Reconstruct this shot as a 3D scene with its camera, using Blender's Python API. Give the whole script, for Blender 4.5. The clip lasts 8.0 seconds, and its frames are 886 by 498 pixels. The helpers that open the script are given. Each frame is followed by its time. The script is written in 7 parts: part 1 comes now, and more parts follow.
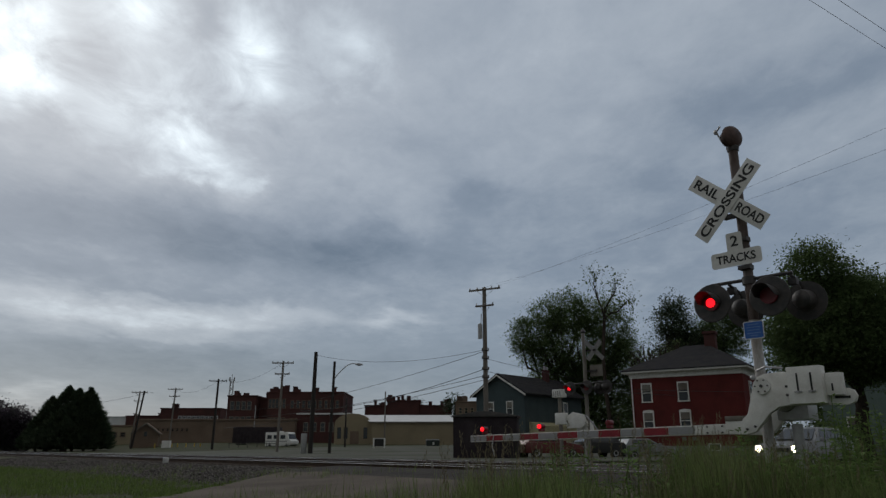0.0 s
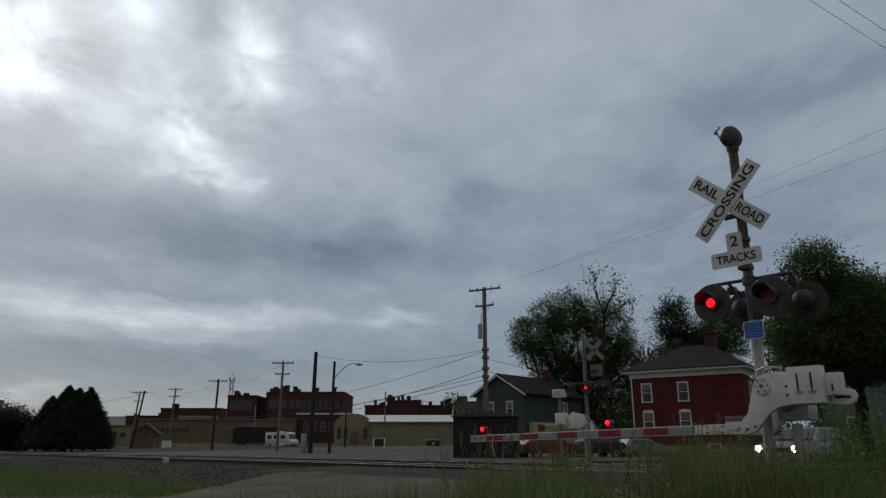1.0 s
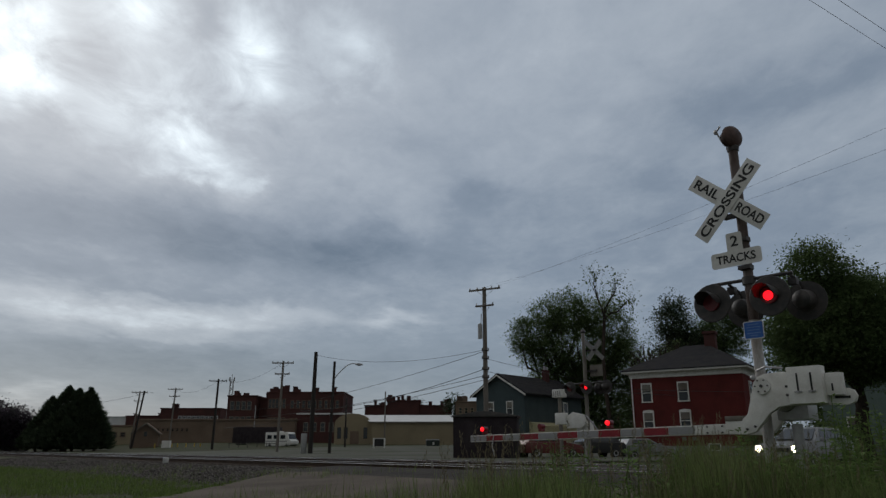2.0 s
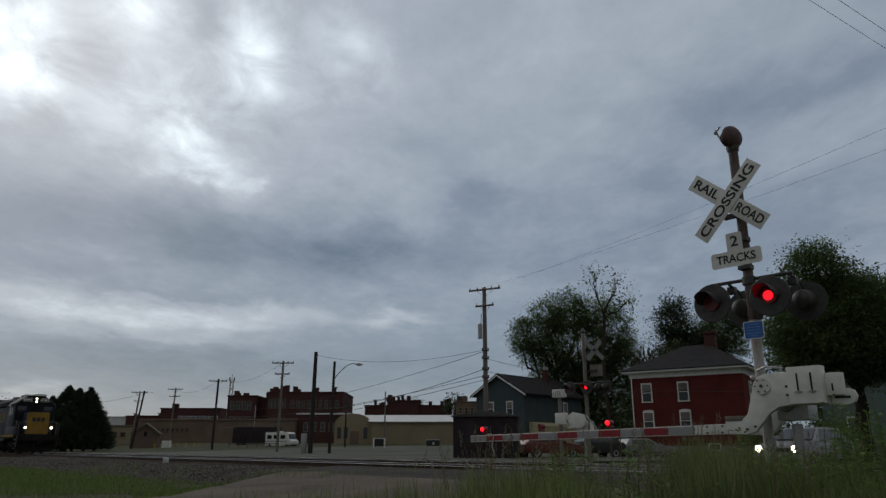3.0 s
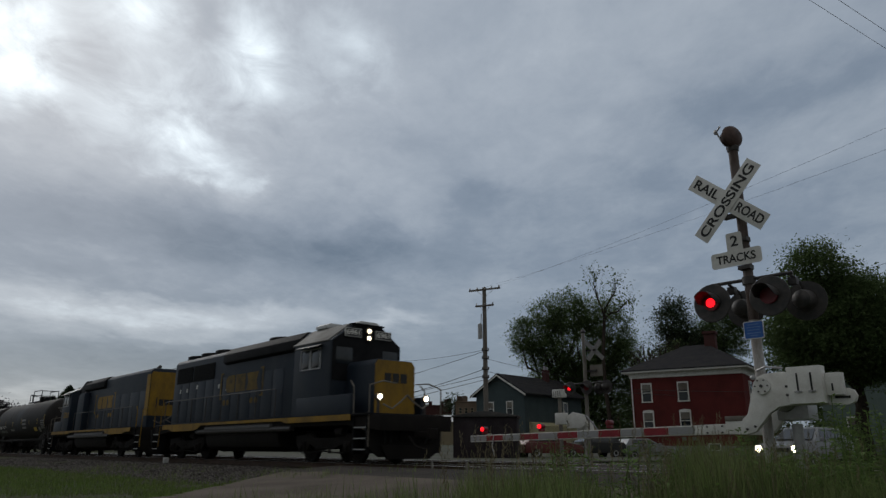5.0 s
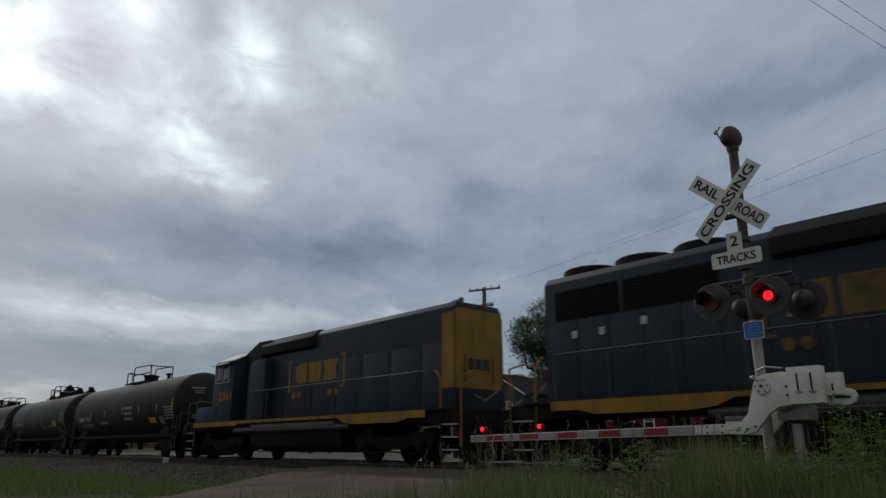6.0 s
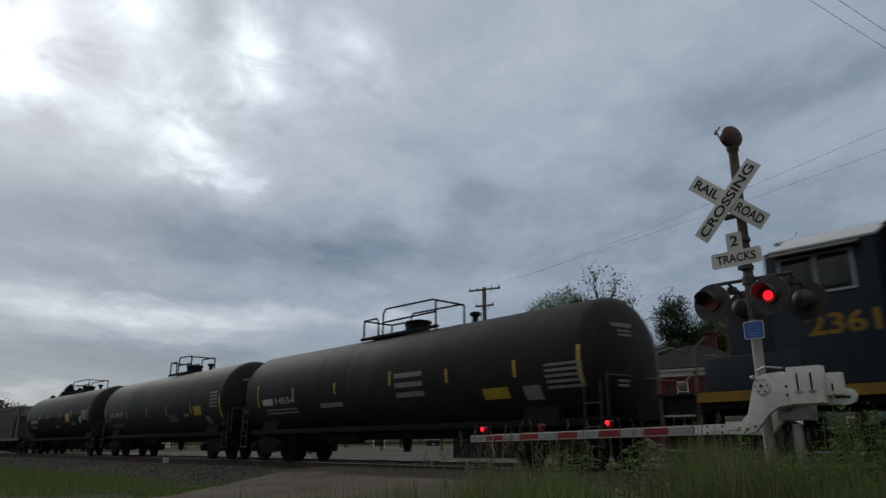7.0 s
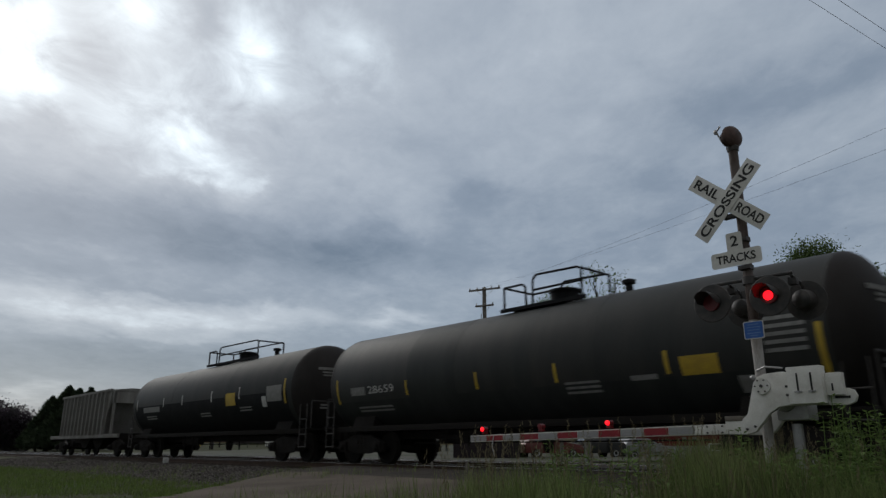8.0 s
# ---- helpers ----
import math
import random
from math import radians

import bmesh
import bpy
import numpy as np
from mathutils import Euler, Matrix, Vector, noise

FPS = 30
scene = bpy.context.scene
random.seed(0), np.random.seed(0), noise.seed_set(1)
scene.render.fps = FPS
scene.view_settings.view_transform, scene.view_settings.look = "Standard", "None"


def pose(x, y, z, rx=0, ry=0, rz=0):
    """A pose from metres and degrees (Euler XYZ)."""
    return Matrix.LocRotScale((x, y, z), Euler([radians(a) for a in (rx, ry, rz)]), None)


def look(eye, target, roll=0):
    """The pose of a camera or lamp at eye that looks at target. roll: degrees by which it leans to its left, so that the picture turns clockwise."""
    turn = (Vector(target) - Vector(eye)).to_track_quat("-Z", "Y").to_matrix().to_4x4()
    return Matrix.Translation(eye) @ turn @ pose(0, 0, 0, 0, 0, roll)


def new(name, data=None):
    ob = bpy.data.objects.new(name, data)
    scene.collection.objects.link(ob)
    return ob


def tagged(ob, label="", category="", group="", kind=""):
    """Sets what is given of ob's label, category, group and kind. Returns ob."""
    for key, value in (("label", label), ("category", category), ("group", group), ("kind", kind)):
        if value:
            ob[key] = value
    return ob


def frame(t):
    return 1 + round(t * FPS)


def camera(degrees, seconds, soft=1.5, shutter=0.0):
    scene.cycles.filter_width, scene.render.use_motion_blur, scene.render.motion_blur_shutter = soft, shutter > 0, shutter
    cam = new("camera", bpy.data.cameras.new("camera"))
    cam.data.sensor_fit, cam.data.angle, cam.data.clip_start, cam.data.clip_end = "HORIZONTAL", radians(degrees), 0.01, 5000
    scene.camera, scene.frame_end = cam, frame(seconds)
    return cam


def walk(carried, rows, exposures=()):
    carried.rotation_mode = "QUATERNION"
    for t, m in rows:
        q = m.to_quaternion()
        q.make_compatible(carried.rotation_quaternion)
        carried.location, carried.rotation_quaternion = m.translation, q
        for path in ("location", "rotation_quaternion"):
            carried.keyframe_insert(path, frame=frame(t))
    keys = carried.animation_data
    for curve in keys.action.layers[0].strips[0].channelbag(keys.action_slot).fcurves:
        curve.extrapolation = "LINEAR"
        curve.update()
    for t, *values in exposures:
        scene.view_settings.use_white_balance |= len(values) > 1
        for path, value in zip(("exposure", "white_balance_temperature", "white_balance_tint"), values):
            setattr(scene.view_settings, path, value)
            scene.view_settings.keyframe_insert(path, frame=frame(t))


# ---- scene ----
# The track runs along +s (towards the lower right), the road crosses it along +n. Rail top is z = 0.
HEAD = -48.24
TX, TY = math.cos(radians(HEAD)), math.sin(radians(HEAD))
NX, NY = -TY, TX
TRACK = 13.95
TRACK_FAR = 18.25
SPEED = 23.15
EYE = 0.48

cam = camera(65.03, 8.0, soft=1.4, shutter=0.12)
walk(cam, [(0.0, pose(0, 0, EYE, 90 + 15.93, 0, 0)), (8.0, pose(0, 0, EYE, 90 + 15.93, 0, 0))],
     exposures=[(0.0, 0.04), (4.7, 0.04), (6.0, 0.1), (7.0, 0.2), (8.0, 0.2)])


# ---------------------------------------------------------------- light
def make_world():
    world = bpy.data.worlds.new("overcast_sky")
    scene.world = world
    world.use_nodes = True
    nt = world.node_tree
    nt.nodes.clear()
    N, L = nt.nodes.new, nt.links.new
    out, bg = N("ShaderNodeOutputWorld"), N("ShaderNodeBackground")
    tc, sep = N("ShaderNodeTexCoord"), N("ShaderNodeSeparateXYZ")
    L(tc.outputs["Generated"], sep.inputs[0])

    def m(op, a, b=None, c=None):
        n = N("ShaderNodeMath")
        n.operation = op
        for i, v in enumerate((a, b, c)):
            if v is None:
                continue
            if isinstance(v, (int, float)):
                n.inputs[i].default_value = v
            else:
                L(v, n.inputs[i])
        return n.outputs[0]

    az0 = m("ARCTAN2", sep.outputs[0], sep.outputs[1])
    el0 = m("ARCSINE", sep.outputs[2])
    # the cloud layer lies flat overhead, so its pattern runs together towards the horizon
    depth = m("ADD", m("MAXIMUM", sep.outputs[2], 0.0), 0.13)
    layer = N("ShaderNodeCombineXYZ")
    L(m("DIVIDE", sep.outputs[0], depth), layer.inputs[0])
    L(m("DIVIDE", sep.outputs[1], depth), layer.inputs[1])

    def cloud(scale, detail, rough, dist=0.0, shift=0.0):
        mp, n = N("ShaderNodeMapping"), N("ShaderNodeTexNoise")
        mp.inputs["Location"].default_value = (shift, shift * 0.7, shift)
        mp.inputs["Rotation"].default_value = (0, 0, 0.35)
        mp.inputs["Scale"].default_value = (scale, scale * 0.75, scale)
        L(layer.outputs[0], mp.inputs[0])
        L(mp.outputs[0], n.inputs["Vector"])
        n.inputs["Scale"].default_value = 1.0
        n.inputs["Detail"].default_value = detail
        n.inputs["Roughness"].default_value = rough
        n.inputs["Distortion"].default_value = dist
        return m("SUBTRACT", n.outputs["Fac"], 0.5)

    high = m("MINIMUM", 1.0, m("MULTIPLY", m("MAXIMUM", el0, 0.0), 3.2))
    az = m("ADD", az0, m("MULTIPLY", cloud(3.2, 5, 0.55, 0.0, 3.1), 0.15))
    el = m("ADD", el0, m("MULTIPLY", m("MULTIPLY", cloud(3.6, 6, 0.58, 0.2, 8.4), 0.1), high))
    big, fine = cloud(1.5, 4, 0.5, 0.3), cloud(3.6, 7, 0.58, 0.4, 5.0)
    field = m("ADD", m("ADD", 0.385, m("MULTIPLY", m("MAXIMUM", el0, 0.0), 0.17)), m("MULTIPLY", big, 0.2))
    field = m("ADD", field, m("MULTIPLY", m("SUBTRACT", sep.outputs[1], 0.85), 0.09))
    field = m("ADD", field, m("MULTIPLY", fine, 0.26))
    low = m("SUBTRACT", 1.0, m("MINIMUM", 1.0, m("MULTIPLY", m("ABSOLUTE", el0), 2.6)))
    field = m("SUBTRACT", field, m("MULTIPLY", low, 0.16))
    tatter, grain = cloud(7.5, 8, 0.62, 0.6, 2.2), cloud(11.0, 7, 0.65, 0.3, 6.6)
    field = m("ADD", field, m("MULTIPLY", grain, 0.16))
    for lobes, ragged in ((BREAKS, 2.6), (BANKS, 1.2), (STREAKS, 0.6)):
        total = 0.0
        for a, e, wa, we, s in lobes:
            g = m("ADD", m("POWER", m("DIVIDE", m("ABSOLUTE", m("SUBTRACT", az, a)), wa), 2.0),
                  m("POWER", m("DIVIDE", m("ABSOLUTE", m("SUBTRACT", el, e)), we), 2.0))
            total = m("ADD", total, m("MULTIPLY", m("EXPONENT", m("MULTIPLY", g, -1.0)), s))
        field = m("ADD", field, m("MULTIPLY", total, m("MAXIMUM", 0.15, m("ADD", 1.0, m("MULTIPLY", tatter, ragged)))))
    ramp = N("ShaderNodeValToRGB")
    cr = ramp.color_ramp
    cr.elements[0].position, cr.elements[0].color = 0.0, (0.085, 0.122, 0.17, 1)
    cr.elements[1].position, cr.elements[1].color = 1.0, (0.82, 0.92, 0.98, 1)
    for p, c in ((0.3, (0.183, 0.224, 0.279, 1)), (0.55, (0.347, 0.389, 0.439, 1)), (0.8, (0.60, 0.675, 0.735, 1))):
        e = cr.elements.new(p)
        e.color = c
    L(field, ramp.inputs[0])
    sky = N("ShaderNodeTexSky")
    sky.sky_type, sky.sun_disc = "NISHITA", False
    sky.sun_elevation, sky.sun_rotation = radians(33), radians(-34)
    add = N("ShaderNodeMix")
    add.data_type, add.blend_type = "RGBA", "ADD"
    add.inputs["Factor"].default_value = 0.01
    L(ramp.outputs[0], add.inputs["A"])
    L(sky.outputs[0], add.inputs["B"])
    # the cloud cover is cool ahead and warmer behind and overhead
    warm, tint = N("ShaderNodeMix"), N("ShaderNodeMix")
    warm.data_type = tint.data_type = "RGBA"
    tint.blend_type = "MULTIPLY"
    tint.inputs["Factor"].default_value = 1.0
    warm.inputs["A"].default_value, warm.inputs["B"].default_value = (1.0, 1.0, 1.0, 1), (1.18, 1.01, 0.84, 1)
    L(m("MINIMUM", 1.0, m("MAXIMUM", 0.0, m("MULTIPLY", m("SUBTRACT", 0.72, sep.outputs[1]), 1.1))), warm.inputs["Factor"])
    L(add.outputs["Result"], tint.inputs["A"])
    L(warm.outputs["Result"], tint.inputs["B"])
    L(tint.outputs["Result"], bg.inputs["Color"])
    bg.inputs["Strength"].default_value = 1.0
    L(bg.outputs[0], out.inputs["Surface"])


# thin places of the cloud cover that let light through: azimuth, elevation, widths (radians), strength
BREAKS = [
    (-0.429, 0.471, 0.332, 0.147, 0.14),
    (-0.612, 0.484, 0.058, 0.066, 0.36),
    (-0.597, 0.434, 0.046, 0.027, 0.2),
    (-0.48, 0.549, 0.054, 0.027, 0.22),
    (-0.295, 0.551, 0.042, 0.046, 0.34),
    (-0.294, 0.488, 0.046, 0.027, 0.2),
    (-0.372, 0.417, 0.032, 0.025, 0.259),
    (-0.365, 0.388, 0.042, 0.017, 0.144),
    (-0.357, 0.356, 0.058, 0.019, 0.207),
    (-0.278, 0.359, 0.023, 0.015, 0.161),
    (-0.132, 0.56, 0.054, 0.07, 0.14),
    (0.224, 0.437, 0.046, 0.017, 0.07),
    (0.197, 0.555, 0.232, 0.054, 0.04),
    (-0.447, 0.438, 0.108, 0.054, 0.08),
]
# thick banks of cloud: azimuth, elevation, widths (radians), strength
BANKS = [
    (0.223, 0.304, 0.324, 0.085, -0.06),
    (-0.369, 0.568, 0.023, 0.031, -0.12),
    (-0.368, 0.273, 0.255, 0.035, -0.26),
    (-0.121, 0.277, 0.139, 0.035, -0.22),
    (-0.191, 0.338, 0.093, 0.019, -0.08),
    (-0.52, 0.215, 0.1, 0.017, -0.14),
    (0.057, 0.355, 0.039, 0.029, -0.13),
    (0.456, 0.437, 0.154, 0.035, -0.14),
    (0.34, 0.364, 0.054, 0.027, -0.08),
    (0.578, 0.452, 0.093, 0.039, -0.08),
    (-0.514, 0.309, 0.124, 0.031, -0.06),
    (0.379, 0.298, 0.27, 0.07, -0.05),
]
# low streaks above the horizon: azimuth, elevation, widths (radians), strength
STREAKS = [
    (-0.371, 0.095, 0.324, 0.031, -0.17),
    (-0.434, 0.165, 0.201, 0.018, 0.32),
    (-0.246, 0.183, 0.093, 0.015, 0.14),
    (-0.543, 0.198, 0.085, 0.022, 0.22),
    (-0.355, 0.14, 0.193, 0.007, 0.07),
    (-0.069, 0.176, 0.039, 0.009, 0.2),
    (-0.528, 0.068, 0.054, 0.017, 0.24),
    (-0.286, 0.109, 0.216, 0.011, -0.05),
    (-0.409, 0.121, 0.201, 0.007, -0.08),
    (-0.418, 0.2, 0.247, 0.008, -0.08),
    (-0.028, 0.141, 0.17, 0.031, -0.07),
]


make_world()
sun_data = bpy.data.lights.new("soft_sun", "SUN")
sun_data.energy, sun_data.angle, sun_data.color = 0.5, radians(25), (1.0, 0.96, 0.9)
sun = new("soft_sun", sun_data)
sun.matrix_world = look((-30, 44, 34), (0, 0, 0))


# ---------------------------------------------------------------- materials
def mat(name, c, rough=0.7, metal=0.0, var=0.3, scale=3.0, bump=0.15, bscale=40.0, c2=None, stretch=(1, 1, 1), rand=0.0, spec=0.5, thin=0.0, coords="Object"):
    """Base colour c, drifting towards c2 (or darker) in patches and grain, with fine relief."""
    ma = bpy.data.materials.new(name)
    ma.use_nodes = True
    nt = ma.node_tree
    N, L = nt.nodes.new, nt.links.new
    b = nt.nodes["Principled BSDF"]
    tc, mp = N("ShaderNodeTexCoord"), N("ShaderNodeMapping")
    mp.inputs["Scale"].default_value = stretch
    L(tc.outputs[coords], mp.inputs[0])
    n1, n2 = N("ShaderNodeTexNoise"), N("ShaderNodeTexNoise")
    for n, s, d in ((n1, scale, 5), (n2, bscale, 3)):
        L(mp.outputs[0], n.inputs["Vector"])
        n.inputs["Scale"].default_value, n.inputs["Detail"].default_value = s, d
        n.inputs["Roughness"].default_value = 0.62
    r1 = N("ShaderNodeMapRange")
    r1.inputs["From Min"].default_value, r1.inputs["From Max"].default_value = 0.35, 0.68
    L(n1.outputs["Fac"], r1.inputs["Value"])
    mix = N("ShaderNodeMix")
    mix.data_type = "RGBA"
    d = c2 or tuple(v * (1 - var) for v in c)
    mix.inputs["A"].default_value, mix.inputs["B"].default_value = (*c, 1), (*d, 1)
    L(r1.outputs[0], mix.inputs["Factor"])
    hsv = N("ShaderNodeHueSaturation")
    L(mix.outputs["Result"], hsv.inputs["Color"])
    val = N("ShaderNodeMapRange")
    val.inputs["From Min"].default_value, val.inputs["From Max"].default_value = 0.25, 0.75
    val.inputs["To Min"].default_value, val.inputs["To Max"].default_value = 1 - var * 0.6, 1 + var * 0.6
    L(n2.outputs["Fac"], val.inputs["Value"])
    if rand:
        oi, mu, rr = N("ShaderNodeObjectInfo"), N("ShaderNodeMath"), N("ShaderNodeMapRange")
        rr.inputs["To Min"].default_value, rr.inputs["To Max"].default_value = 1 - rand, 1 + rand
        ge, ad, fr = N("ShaderNodeNewGeometry"), N("ShaderNodeMath"), N("ShaderNodeMath")
        ad.operation, fr.operation = "ADD", "FRACT"
        L(oi.outputs["Random"], ad.inputs[0])
        L(ge.outputs["Random Per Island"], ad.inputs[1])
        L(ad.outputs[0], fr.inputs[0])
        L(fr.outputs[0], rr.inputs["Value"])
        mu.operation = "MULTIPLY"
        L(rr.outputs[0], mu.inputs[0])
        L(val.outputs[0], mu.inputs[1])
        L(mu.outputs[0], hsv.inputs["Value"])
    else:
        L(val.outputs[0], hsv.inputs["Value"])
    L(hsv.outputs[0], b.inputs["Base Color"])
    ro = N("ShaderNodeMapRange")
    ro.inputs["To Min"].default_value, ro.inputs["To Max"].default_value = max(0.05, rough - 0.12), min(1, rough + 0.12)
    L(n2.outputs["Fac"], ro.inputs["Value"])
    L(ro.outputs[0], b.inputs["Roughness"])
    b.inputs["Metallic"].default_value = metal
    b.inputs["Specular IOR Level"].default_value = spec
    if bump:
        bu = N("ShaderNodeBump")
        bu.inputs["Strength"].default_value, bu.inputs["Distance"].default_value = bump, 0.02
        L(n2.outputs["Fac"], bu.inputs["Height"])
        L(bu.outputs[0], b.inputs["Normal"])
    if thin:
        tr, ms = N("ShaderNodeBsdfTranslucent"), N("ShaderNodeMixShader")
        L(hsv.outputs[0], tr.inputs["Color"])
        ms.inputs[0].default_value = thin
        L(b.outputs[0], ms.inputs[1])
        L(tr.outputs[0], ms.inputs[2])
        L(ms.outputs[0], nt.nodes["Material Output"].inputs["Surface"])
    return ma


def glow(name, c, strength):
    ma = bpy.data.materials.new(name)
    ma.use_nodes = True
    b = ma.node_tree.nodes["Principled BSDF"]
    b.inputs["Base Color"].default_value = (*c, 1)
    b.inputs["Emission Color"].default_value = (*c, 1)
    b.inputs["Emission Strength"].default_value = strength
    return ma


def glass(name, c=(0.02, 0.025, 0.03), rough=0.05):
    ma = bpy.data.materials.new(name)
    ma.use_nodes = True
    b = ma.node_tree.nodes["Principled BSDF"]
    b.inputs["Base Color"].default_value = (*c, 1)
    b.inputs["Roughness"].default_value = rough
    return ma


